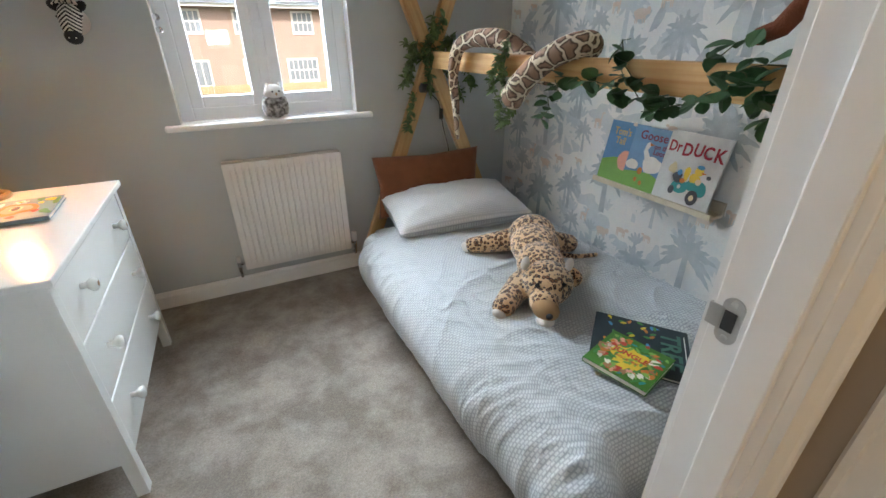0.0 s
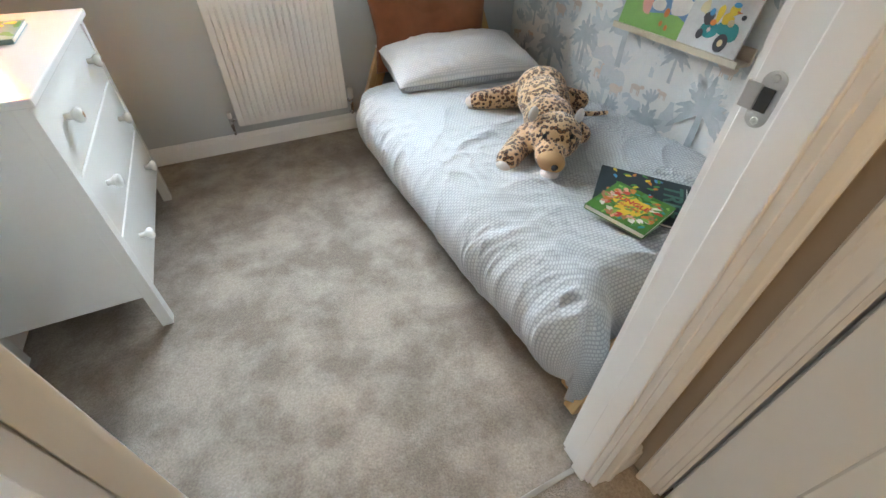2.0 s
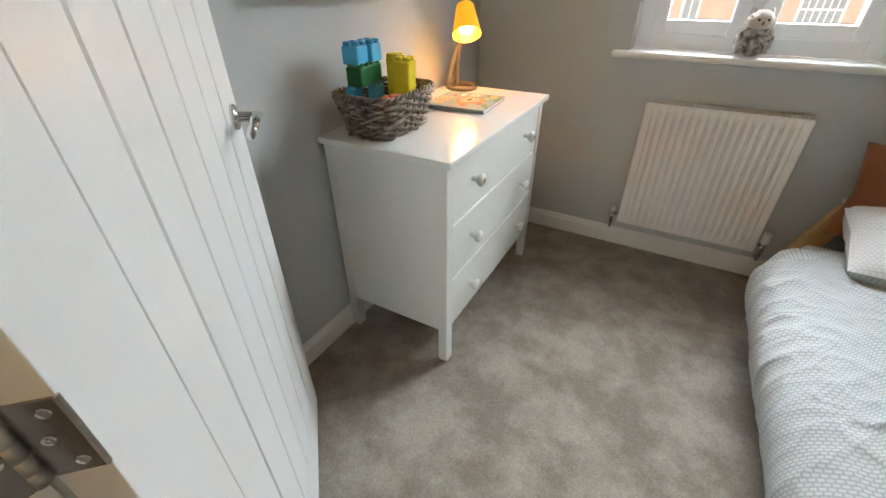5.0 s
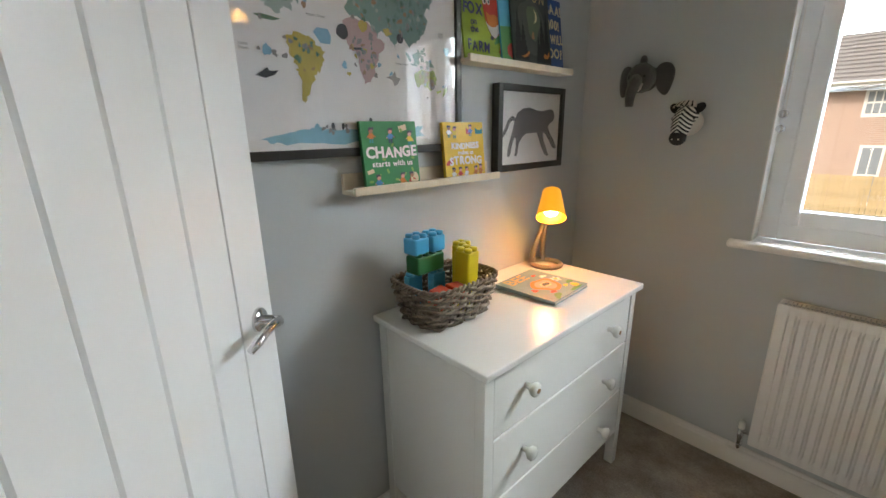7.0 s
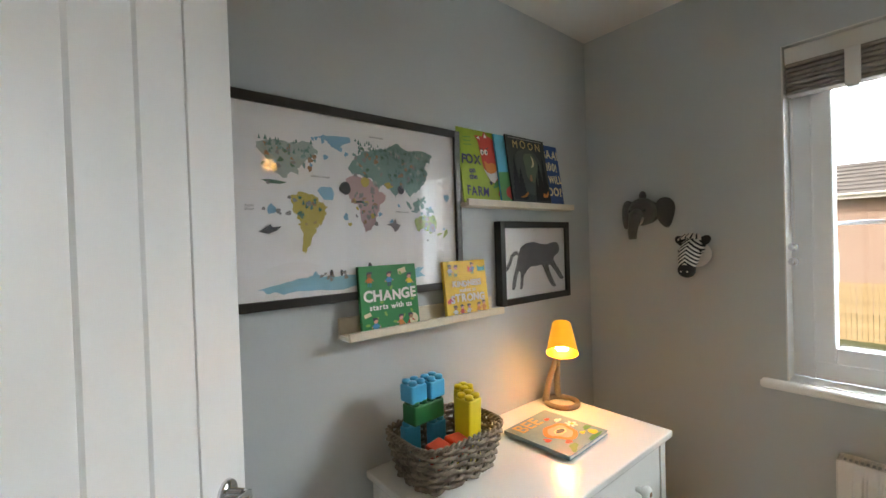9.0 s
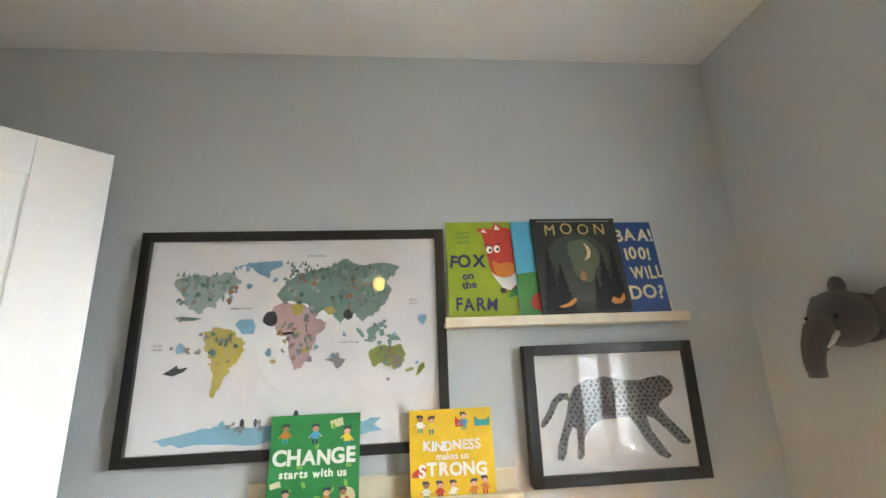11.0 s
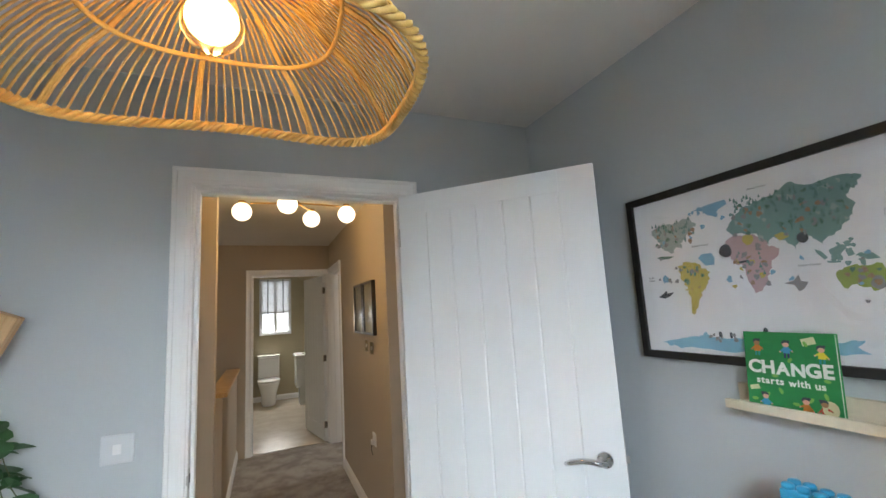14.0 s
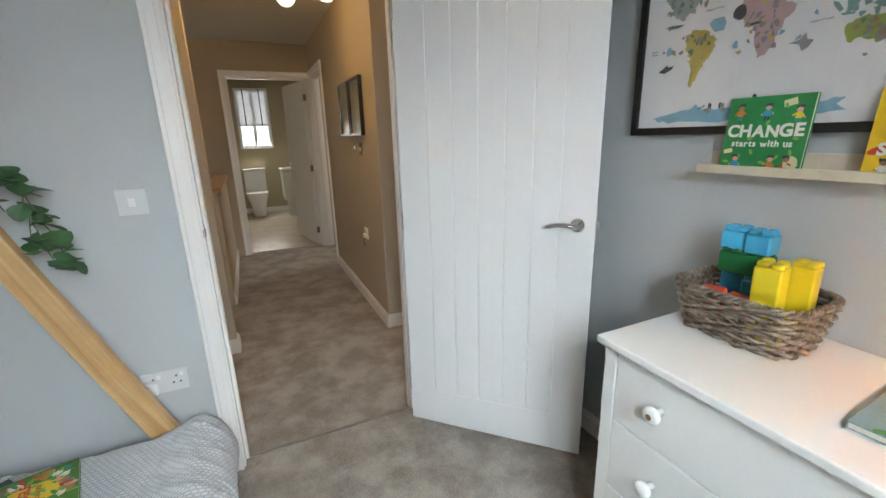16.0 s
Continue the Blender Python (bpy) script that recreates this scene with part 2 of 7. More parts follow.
def carpet_material(name, a, b):
    m = material(name, a, 0.95, var=0.2, scale=3.2, fine=260, bump=0.8, depth=0.007, second=b, sheen=0.15, specular=0.15)
    t, p = m.node_tree, m.node_tree.nodes["Principled BSDF"]
    broad = [n for n in t.nodes if n.type == "TEX_NOISE" and n.inputs["Scale"].default_value < 10][0]
    broad.inputs["Scale"].default_value = 5.2
    [n for n in t.nodes if n.type == "MAP_RANGE"][0].inputs["From Min"].default_value = 0.40
    [n for n in t.nodes if n.type == "MAP_RANGE"][0].inputs["From Max"].default_value = 0.60
    broad.inputs["Detail"].default_value, broad.inputs["Distortion"].default_value, broad.inputs["Roughness"].default_value = 6, 0.1, 0.62
    # tufts: light tips and dark gaps
    co = t.nodes.new("ShaderNodeTexCoord")
    tuft = node(t, "ShaderNodeTexNoise", Scale=150.0, Detail=3.0, Roughness=0.7)
    rng_ = node(t, "ShaderNodeMapRange", From_Min=0.30, From_Max=0.68, To_Min=0.78, To_Max=1.18)
    mul = t.nodes.new("ShaderNodeMix")
    mul.data_type, mul.blend_type = "RGBA", "MULTIPLY"
    mul.inputs[0].default_value = 1.0
    src = p.inputs["Base Color"].links[0].from_socket
    t.links.new(co.outputs["Object"], tuft.inputs["Vector"])
    t.links.new(tuft.outputs["Fac"], rng_.inputs["Value"])
    t.links.new(src, mul.inputs[6])
    t.links.new(rng_.outputs["Result"], mul.inputs[7])
    t.links.new(mul.outputs[2], p.inputs["Base Color"])
    return m


carpet = carpet_material("taupe_carpet", (0.397, 0.354, 0.308), (0.25, 0.216, 0.182))


def weave_material(name, light, dark, joint):
    """Cotton printed with small marks."""
    m = material(name, light, 0.9, var=0.06, scale=5, fine=500, bump=0.25, sheen=0.15)
    t, p = m.node_tree, m.node_tree.nodes["Principled BSDF"]
    uv = t.nodes.new("ShaderNodeUVMap")
    br = node(t, "ShaderNodeTexBrick", Scale=1.0, Mortar_Size=0.0027, Mortar_Smooth=0.4, Brick_Width=0.0155, Row_Height=0.011)
    br.inputs["Color1"].default_value, br.inputs["Color2"].default_value = (*light, 1), (*dark, 1)
    br.inputs["Mortar"].default_value = (*joint, 1)
    t.links.new(uv.outputs[0], br.inputs["Vector"])
    tone = [n for n in t.nodes if n.type == "HUE_SAT"][0]
    t.links.new(br.outputs["Color"], tone.inputs["Color"])
    return m


# duvet_cotton also serves as the shaded lower side of the pillow
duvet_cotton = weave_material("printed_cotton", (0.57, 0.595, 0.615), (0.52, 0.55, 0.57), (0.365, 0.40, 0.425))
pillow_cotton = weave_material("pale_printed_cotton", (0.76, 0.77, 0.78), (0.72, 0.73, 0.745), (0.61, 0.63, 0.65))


def spotted_material():
    """Tan plush with dark rings round brown centres."""
    m = material("leopard_plush", (0.55, 0.36, 0.19), 0.95, var=0.15, fine=500, bump=0.8, depth=0.004, sheen=0.4)
    t = m.node_tree
    co = t.nodes.new("ShaderNodeTexCoord")
    vo = node(t, "ShaderNodeTexVoronoi", Scale=64.0, Randomness=0.9)
    no = node(t, "ShaderNodeTexNoise", Scale=60.0)
    add = t.nodes.new("ShaderNodeMath")
    add.operation, add.inputs[1].default_value = "MULTIPLY_ADD", 0.35
    t.links.new(co.outputs["Object"], vo.inputs["Vector"])
    t.links.new(co.outputs["Object"], no.inputs["Vector"])
    t.links.new(no.outputs["Fac"], add.inputs[0])
    t.links.new(vo.outputs["Distance"], add.inputs[2])
    ramp = t.nodes.new("ShaderNodeValToRGB")
    e = ramp.color_ramp.elements
    ramp.color_ramp.interpolation = "CONSTANT"
    e[0].position, e[0].color = 0.0, (0.24, 0.10, 0.035, 1)
    e[1].position, e[1].color = 0.44, (0.03, 0.012, 0.008, 1)
    c = e.new(0.665)
    c.color = (0.64, 0.42, 0.23, 1)
    t.links.new(add.outputs[0], ramp.inputs[0])
    tone = [n for n in t.nodes if n.type == "HUE_SAT"][0]
    t.links.new(ramp.outputs[0], tone.inputs["Color"])
    return m


leopard_plush = spotted_material()
plush_white = material("white_plush", (0.75, 0.70, 0.66), 0.95, var=0.15, fine=500, bump=0.8, depth=0.004)
plush_grey = material("grey_plush", (0.085, 0.082, 0.08), 0.95, var=0.2, fine=400, bump=0.8, depth=0.004, sheen=0.3)
plush_black = material("black_plush", (0.012, 0.012, 0.015), 0.8, var=0.2, fine=300, bump=0.4)
plush_tan = material("tan_plush", (0.42, 0.26, 0.13), 0.95, var=0.15, fine=500, bump=0.6)


def python_material():
    """Brown blotches edged in dark on a sandy ground."""
    m = material("python_plush", (0.4, 0.3, 0.2), 0.85, var=0.12, fine=400, bump=0.4)
    t = m.node_tree
    co = t.nodes.new("ShaderNodeTexCoord")
    warp = node(t, "ShaderNodeTexNoise", Scale=26.0, Detail=2.0)
    add = t.nodes.new("ShaderNodeVectorMath")
    add.operation, add.inputs[1].default_value = "MULTIPLY_ADD", (0.035, 0.035, 0.035)
    vo = node(t, "ShaderNodeTexVoronoi", Scale=18.0)
    vo.feature = "DISTANCE_TO_EDGE"
    t.links.new(co.outputs["Object"], warp.inputs["Vector"])
    t.links.new(warp.outputs["Color"], add.inputs[0])
    t.links.new(co.outputs["Object"], add.inputs[2])
    t.links.new(add.outputs[0], vo.inputs["Vector"])
    ramp = t.nodes.new("ShaderNodeValToRGB")
    e = ramp.color_ramp.elements
    e[0].position, e[0].color = 0.05, (0.60, 0.52, 0.38, 1)
    e[1].position, e[1].color = 0.09, (0.035, 0.018, 0.012, 1)
    c = e.new(0.22)
    c.color = (0.27, 0.17, 0.115, 1)
    t.links.new(vo.outputs["Distance"], ramp.inputs[0])
    tone = [n for n in t.nodes if n.type == "HUE_SAT"][0]
    t.links.new(ramp.outputs[0], tone.inputs["Color"])
    return m


python_plush = python_material()


def striped_material():
    """White plush with dark bands."""
    m = material("zebra_plush", (0.7, 0.68, 0.65), 0.95, fine=400, bump=0.5)
    t = m.node_tree
    co = t.nodes.new("ShaderNodeTexCoord")
    sep = t.nodes.new("ShaderNodeSeparateXYZ")
    side_ = t.nodes.new("ShaderNodeMath")
    side_.operation = "ABSOLUTE"
    slope = t.nodes.new("ShaderNodeMath")
    slope.operation, slope.inputs[1].default_value = "MULTIPLY_ADD", 0.8
    join_ = t.nodes.new("ShaderNodeCombineXYZ")
    wa = node(t, "ShaderNodeTexWave", Scale=22.0, Distortion=0.8, Detail=1.0)
    wa.bands_direction = "Z"
    t.links.new(co.outputs["Object"], sep.inputs[0])
    t.links.new(sep.outputs[0], side_.inputs[0])
    t.links.new(side_.outputs[0], slope.inputs[0])
    t.links.new(sep.outputs[2], slope.inputs[2])
    t.links.new(slope.outputs[0], join_.inputs[2])
    t.links.new(join_.outputs[0], wa.inputs["Vector"])
    ramp = t.nodes.new("ShaderNodeValToRGB")
    e = ramp.color_ramp.elements
    e[0].position, e[0].color = 0.42, (0.012, 0.012, 0.015, 1)
    e[1].position, e[1].color = 0.5, (0.72, 0.70, 0.67, 1)
    t.links.new(wa.outputs["Fac"], ramp.inputs[0])
    tone = [n for n in t.nodes if n.type == "HUE_SAT"][0]
    t.links.new(ramp.outputs[0], tone.inputs["Color"])
    return m


zebra_plush = striped_material()
leaf_green = material("artificial_leaf", (0.045, 0.125, 0.045), 0.5, var=0.35, scale=30, fine=120, bump=0.15)
leaf_pale = material("variegated_leaf", (0.16, 0.25, 0.08), 0.5, var=0.4, scale=40, fine=150, bump=0.15, second=(0.06, 0.12, 0.04))
stem_green = material("artificial_stem", (0.08, 0.1, 0.04), 0.6)
wicker = material("grey_brown_willow", (0.10, 0.072, 0.05), 0.5, var=0.4, scale=38, fine=150, bump=0.4, second=(0.27, 0.225, 0.175))
rattan = material("golden_rattan", (0.66, 0.42, 0.12), 0.5, var=0.25, scale=20, fine=150, bump=0.3)


def plastic(name, c):
    return material(name, c, 0.35, var=0.04, bump=0.03)


def ink(name, c, rough=0.45):
    return material(name, c, rough, var=0.08, scale=25, fine=120, bump=0.02)


def wallpaper_ground():
    return material("pale_wallpaper", (0.83, 0.82, 0.79), 0.75, var=0.04, scale=7, fine=200, bump=0.06, second=(0.74, 0.775, 0.78))


wallpaper = wallpaper_ground()


# ---- the bedroom's shell ----
WEST, EAST, NORTH, CEIL = -0.055, 2.54, 2.15, 2.38
WIN_L, WIN_R, WIN_B, WIN_T = 0.672, 1.537, 0.958, 2.085
DOOR_L, DOOR_R, DOOR_T = 0.60, 1.398, 2.008
bm = cube(WEST - 1.6, EAST + 1.6, -7.0, NORTH + 0.3, -0.2, -0.002)
floor = solid("floor", bm, carpet, "taupe cut-pile carpet with brushed nap marks", "floor", kind="structure")
bm = cube(WEST - 0.12, WEST, -0.1, NORTH, -0.002, CEIL)
solid("wall_west", bm, wall_grey, "matt grey-blue painted plaster wall", "wall", kind="structure")
bm = cube(EAST, EAST + 0.12, -0.1, NORTH, -0.002, CEIL)
wall_east = solid("wall_east", bm, wallpaper, "wall papered with pale jungle print of palms and animals", "wall", kind="structure")
bm = bmesh.new()
for a in ((WEST - 0.12, WIN_L, -0.2, CEIL + 0.3), (WIN_R, EAST + 0.12, -0.2, CEIL + 0.3), (WIN_L, WIN_R, -0.2, WIN_B - 0.032), (WIN_L, WIN_R, WIN_T, CEIL + 0.3)):
    box(bm, a[0], a[1], NORTH, NORTH + 0.3, a[2], a[3])
solid("wall_north", bm, wall_grey, "grey painted wall with a deep window reveal", "wall", kind="structure")
bm = bmesh.new()
box(bm, WEST, DOOR_L, -0.05, 0, -0.002, CEIL)
box(bm, DOOR_R, EAST, -0.05, 0, -0.002, CEIL)
box(bm, DOOR_L, DOOR_R, -0.05, 0, DOOR_T, CEIL)
solid("wall_south", bm, wall_grey, "grey-blue painted wall around the bedroom doorway", "wall", kind="structure")
bm = cube(WEST - 0.12, EAST + 0.12, -0.1, NORTH, CEIL, CEIL + 0.1)
solid("ceiling", bm, ceiling_paint, "plain white painted plaster ceiling", "ceiling", kind="structure")


def skirting(name, runs, h=0.095, t=0.016):
    """Board with a rounded top edge along runs (x0, y0, x1, y1, side): side turns its face."""
    bm = bmesh.new()
    for x0, y0, x1, y1, nx, ny in runs:
        prof = [(0, 0), (t, 0), (t, h * 0.72), (t * 0.8, h * 0.8), (t * 0.62, h * 0.83), (t * 0.5, h * 0.95), (t * 0.25, h), (0, h)]
        a = [bm.verts.new((x0 + nx * d, y0 + ny * d, z)) for d, z in prof]
        b = [bm.verts.new((x1 + nx * d, y1 + ny * d, z)) for d, z in prof]
        n = len(prof)
        bm.faces.new(a)
        bm.faces.new(b[::-1])
        for i in range(n):
            bm.faces.new((a[i], b[i], b[(i + 1) % n], a[(i + 1) % n]))
    return solid(name, bm, gloss_white, "white gloss skirting board with a moulded top", "skirting", kind="structure")


skirting("baseboard_bedroom", [(WEST, 0, WEST, NORTH, 1, 0), (WEST + 0.016, NORTH, EAST - 0.016, NORTH, 0, -1), (EAST, 0, EAST, NORTH, -1, 0),
                               (WEST + 0.016, 0, 0.552, 0, 0, 1), (1.446, 0, EAST - 0.016, 0, 0, 1)])


def moulding(bm, a, b, c, d, y, out):
    """Architrave round an opening a..b wide and up to c, width d, on the plane y, its face towards out (+1 or -1)."""
    prof = [(0, 0), (0, 0.012), (0.012, 0.012), (0.016, 0.0105), (0.05 * d / 0.07, 0.0155), (0.054 * d / 0.07, 0.0195), (d - 0.004, 0.021), (d, 0.017), (d, 0)]
    runs = []
    for w, p in prof:
        runs.append([bm.verts.new(q) for q in ((a - w, y + out * p, 0), (a - w, y + out * p, c + w), (b + w, y + out * p, c + w), (b + w, y + out * p, 0))])
    for i in range(len(prof) - 1):
        for k in range(3):
            bm.faces.new((runs[i][k], runs[i][k + 1], runs[i + 1][k + 1], runs[i + 1][k]))
    return bm


def doorway(name, a, b, c, y0, y1, label, mid=None):
    """Lining, stops and architraves in an opening a..b, up to c, through a wall from y0 to y1."""
    ob = thing(name, pose(0, 0, 0), label, "door frame")
    tagged(ob, kind="structure")
    bm = bmesh.new()
    box(bm, a - 0.03, a, y0, y1, 0, c + 0.03, 0.002)
    box(bm, b, b + 0.03, y0, y1, 0, c + 0.03, 0.002)
    box(bm, a, b, y0, y1, c, c + 0.03, 0.002)
    part("lining", bm, gloss_white, ob)
    s0, s1 = (mid or (y0 + 0.012, y1 - 0.045))
    bm = bmesh.new()
    box(bm, a, a + 0.012, s0, s1, 0, c, 0.003)
    box(bm, b - 0.012, b, s0, s1, 0, c, 0.003)
    box(bm, a + 0.012, b - 0.012, s0, s1, c - 0.012, c, 0.003)
    part("door_stop", bm, gloss_white, ob)
    part("architrave", moulding(bmesh.new(), a - 0.008, b + 0.008, c + 0.008, 0.058, y1, 1), gloss_white, ob, smooth=False)
    part("architrave", moulding(bmesh.new(), a - 0.008, b + 0.008, c + 0.008, 0.058, y0, -1), gloss_white, ob, smooth=False)
    return ob


frame_bed = doorway("door_frame_1", 0.618, 1.380, 1.985, -0.1, 0.0, "white gloss door lining and moulded architrave of the bedroom")
def stadium(w, h, n=20):
    """Outline of a plate with round ends, w wide and h high."""
    out = []
    for i in range(n):
        a = 2 * math.pi * (i + .5) / n
        out.append((w / 2 * math.cos(a), w / 2 * math.sin(a) + (h / 2 - w / 2) * (1 if math.sin(a) > 0 else -1)))
    return out


strike = part("strike_plate", slab(stadium(0.026, 0.064), 0.002, m=pose(1.3788, -0.023, 1.008, 0, 0, -90)), steel, frame_bed, "brushed steel strike plate with two screws")
bm = cube(1.3765, 1.3786, -0.0295, -0.0155, 0.995, 1.021)
part("latch_hole", bm, dark_plastic, frame_bed)
bm = tube([(1.3795, -0.012 + 0.006 * k, 1.008) for k in range(2)], 0.0015, 6)
box(bm, 1.3775, 1.3795, -0.014, 0.004, 0.993, 1.023, 0.0008)
box(bm, 1.3795, 1.3835, 0.002, 0.0045, 0.993, 1.023, 0.0008)
part("strike_lip", bm, steel, frame_bed)
for z in (0.984, 1.032):
    bm = lathe([(0.0, 0), (0.0045, 0), (0.0036, 0.0012), (0, 0.0016)], 12, pose(1.3788, -0.023, z, 0, -90, 0))
    part("screw", bm, steel, frame_bed)


# ---- the bedroom door, standing open ----
def plank_door(name, m, label, width=0.775, height=1.978, t=0.035, group=""):
    """Ledged cottage door: hinge edge at x = 0, seen face at y = 0 looking to -y, back at y = t."""
    ob = thing(name, m, label, "door", group)
    stile, top, low = 0.124, 0.085, 0.168
    bm = cube(0, width, 0.0075, t - 0.0075, 0, height)
    part("core", bm, door_white, ob)
    bm = bmesh.new()
    for a in ((0, stile, 0, height), (width - stile, width, 0, height), (stile, width - stile, height - top, height), (stile, width - stile, 0, low)):
        box(bm, a[0], a[1], 0, t, a[2], a[3], 0.0014)
    part("door_frame", bm, door_white, ob)
    n = 5
    w = (width - 2 * stile) / n
    c, g = 0.0048, 0.0010
    for i in range(n):
        a, e = stile + i * w, stile + (i + 1) * w
        ends = [(a, g + c), (a + c, g), (e - c, g), (e, g + c), (e, t - g - c), (e - c, t - g), (a + c, t - g), (a, t - g - c)]
        bm = bmesh.new()
        lower, upper = ([bm.verts.new((x, y, z)) for x, y in ends] for z in (low, height - top))
        bm.faces.new(lower[::-1])
        bm.faces.new(upper)
        for k in range(8):
            bm.faces.new((lower[k], lower[(k + 1) % 8], upper[(k + 1) % 8], upper[k]))
        part("plank", bm, door_white, ob)
    for side, y in ((-1, 0.0), (1, t)):
        bm = lathe([(0, 0), (0.026, 0), (0.026, 0.005), (0.023, 0.009), (0.011, 0.010), (0.010, 0.034)], 28, pose(width - 0.062, y, 0.985, 90 if side < 0 else -90))
        part("rose", bm, chrome, ob, smooth=True)
        c = [(width - 0.062, y + side * 0.045, 0.985), (width - 0.072, y + side * 0.05, 0.987), (width - 0.1, y + side * 0.05, 0.992),
             (width - 0.13, y + side * 0.05, 0.992), (width - 0.16, y + side * 0.049, 0.986), (width - 0.182, y + side * 0.044, 0.978)]
        bm = tube([(width - 0.062, y + side * 0.02, 0.985)] + c, lambda u: 0.0095 if u < 0.9 else 0.007, 12)
        part("lever", bm, chrome, ob, smooth=True)
    bm = cube(width - 0.001, width + 0.002, 0.006, t - 0.006, 0.91, 1.06, 0.001)
    part("latch_plate", bm, steel, ob)
    bm = cube(width, width + 0.012, 0.012, 0.024, 0.975, 0.995, 0.002)
    part("latch_bolt", bm, steel, ob)
    for z in (0.19, 0.965, 1.79):
        bm = cube(-0.002, 0.0005, 0.001, t - 0.002, z - 0.038, z + 0.038, 0.0006)
        h = part("hinge", bm, hinge_steel, ob)
        for k in range(5):
            z0 = z - 0.038 + 0.0154 * k
            part("knuckle", tube([(-0.004, t + 0.005, z0), (-0.004, t + 0.005, z0 + 0.0146)], 0.0066, 14), steel, h, smooth=True)
        part("hinge_pin", tube([(-0.004, t + 0.005, z - 0.041), (-0.004, t + 0.005, z + 0.041)], 0.0035, 10), chrome, h, smooth=True)
        part("leaf_lip", cube(-0.002, 0.002, -0.0012, 0.001, z - 0.038, z + 0.038), steel, h)
        for dz, dy in ((-0.026, 0.011), (0.0, 0.020), (0.026, 0.011)):
            part("screw", lathe([(0.0, 0), (0.0048, 0), (0.0042, 0.001), (0.0018, 0.0011), (0.0016, 0.0004), (0, 0.0004)], 12, pose(-0.002, dy, z + dz, 0, -90, 0)), chrome, h)
    return ob


plank_door("door_1", pose(0.641, 0.029, 0.012, 0, 0, 134.3), "white painted cottage door with vertical planks, standing open", width=0.768, height=1.966)
for z in (0.202, 0.977, 1.802):
    leaf_plate = part("hinge_leaf", cube(0.6172, 0.6195, -0.036, 0.002, z - 0.038, z + 0.038, 0.0006), hinge_steel, frame_bed)
    for dz, dy in ((-0.026, -0.024), (0.0, -0.012), (0.026, -0.024)):
        part("screw", lathe([(0.0, 0), (0.0048, 0), (0.0042, 0.001), (0.0016, 0.0004), (0, 0.0004)], 12, pose(0.6195, dy, z + dz, 0, 90, 0)), chrome, leaf_plate)
bm = cube(0.62, 1.378, -0.062, -0.048, 0.0, 0.004, 0.0015)
solid("threshold_strip", bm, steel, "slim metal carpet strip across the bedroom doorway", "threshold", kind="structure")


# ---- window ----
win = thing("window_1", pose(0, 0, 0), "white plastic casement window with two panes and a centre post", "window")
tagged(win, kind="structure")
Y0, Y1 = 2.235, 2.30
bm = bmesh.new()
box(bm, WIN_L, WIN_L + 0.06, Y0, Y1, WIN_B, WIN_T, 0.004)
box(bm, WIN_R - 0.06, WIN_R, Y0, Y1, WIN_B, WIN_T, 0.004)
box(bm, WIN_L + 0.06, WIN_R - 0.06, Y0, Y1, WIN_B, WIN_B + 0.06, 0.004)
box(bm, WIN_L + 0.06, WIN_R - 0.06, Y0, Y1, WIN_T - 0.05, WIN_T, 0.004)
box(bm, 1.075, 1.118, Y0, Y1, WIN_B + 0.06, WIN_T - 0.05, 0.004)
part("window_frame", bm, upvc, win)
for a, b in ((WIN_L + 0.06, 1.075), (1.118, WIN_R - 0.06)):
    bm = bmesh.new()
    w = 0.055
    for s in ((a, a + w, WIN_B + 0.06, WIN_T - 0.05), (b - w, b, WIN_B + 0.06, WIN_T - 0.05), (a + w, b - w, WIN_B + 0.06, WIN_B + 0.06 + w), (a + w, b - w, WIN_T - 0.05 - w, WIN_T - 0.05)):
        box(bm, s[0], s[1], Y0 - 0.012, Y1 - 0.01, s[2], s[3], 0.006)
    sash = part("casement", bm, upvc, win)
    pane = part("pane", cube(a + w - 0.005, b - w + 0.005, 2.268, 2.274, WIN_B + 0.06 + w - 0.005, WIN_T - 0.05 - w + 0.005), clear_glass, sash)
    pane.visible_shadow = False
    part("glazing_bar", cube(a + w, b - w, 2.262, 2.28, 1.478, 1.492, 0.002), upvc, sash)
    part("gasket", cube(a + w - 0.001, b - w + 0.001, 2.262, 2.266, WIN_B + 0.06 + w - 0.0005, WIN_B + 0.06 + w + 0.0025), dark_plastic, sash)
bm = cube(1.075, 1.115, Y0 - 0.03, Y0 - 0.012, 1.38, 1.41, 0.004)
part("window_handle", bm, upvc, win)
for z in (1.36, 1.41):
    bm = lathe([(0, 0), (0.014, 0), (0.014, 0.014), (0.008, 0.018), (0, 0.018)], 16, pose(WIN_L + 0.018, 2.19, z, 90))
    part("cord_stud", bm, chrome, win, smooth=True)
bm = cube(0.604, 1.617, 2.108, NORTH, 0.928, 0.958, 0.012, seg=4)
box(bm, WIN_L, WIN_R, NORTH - 0.002, 2.236, 0.930, 0.958)
solid("window_sill", bm, gloss_white, "white painted window board with a rounded nose", "window sill", kind="structure")
bm = bmesh.new()
for a in ((WIN_L - 0.0, WIN_L + 0.004, 0.958, WIN_T), (WIN_R - 0.004, WIN_R, 0.958, WIN_T)):
    box(bm, a[0], a[1], NORTH + 0.001, Y0, a[2], a[3])
box(bm, WIN_L, WIN_R, NORTH + 0.001, Y0, WIN_T - 0.004, WIN_T)
solid("window_reveal", bm, ceiling_paint, "white painted plaster lining of the window reveal", "trim", kind="structure")


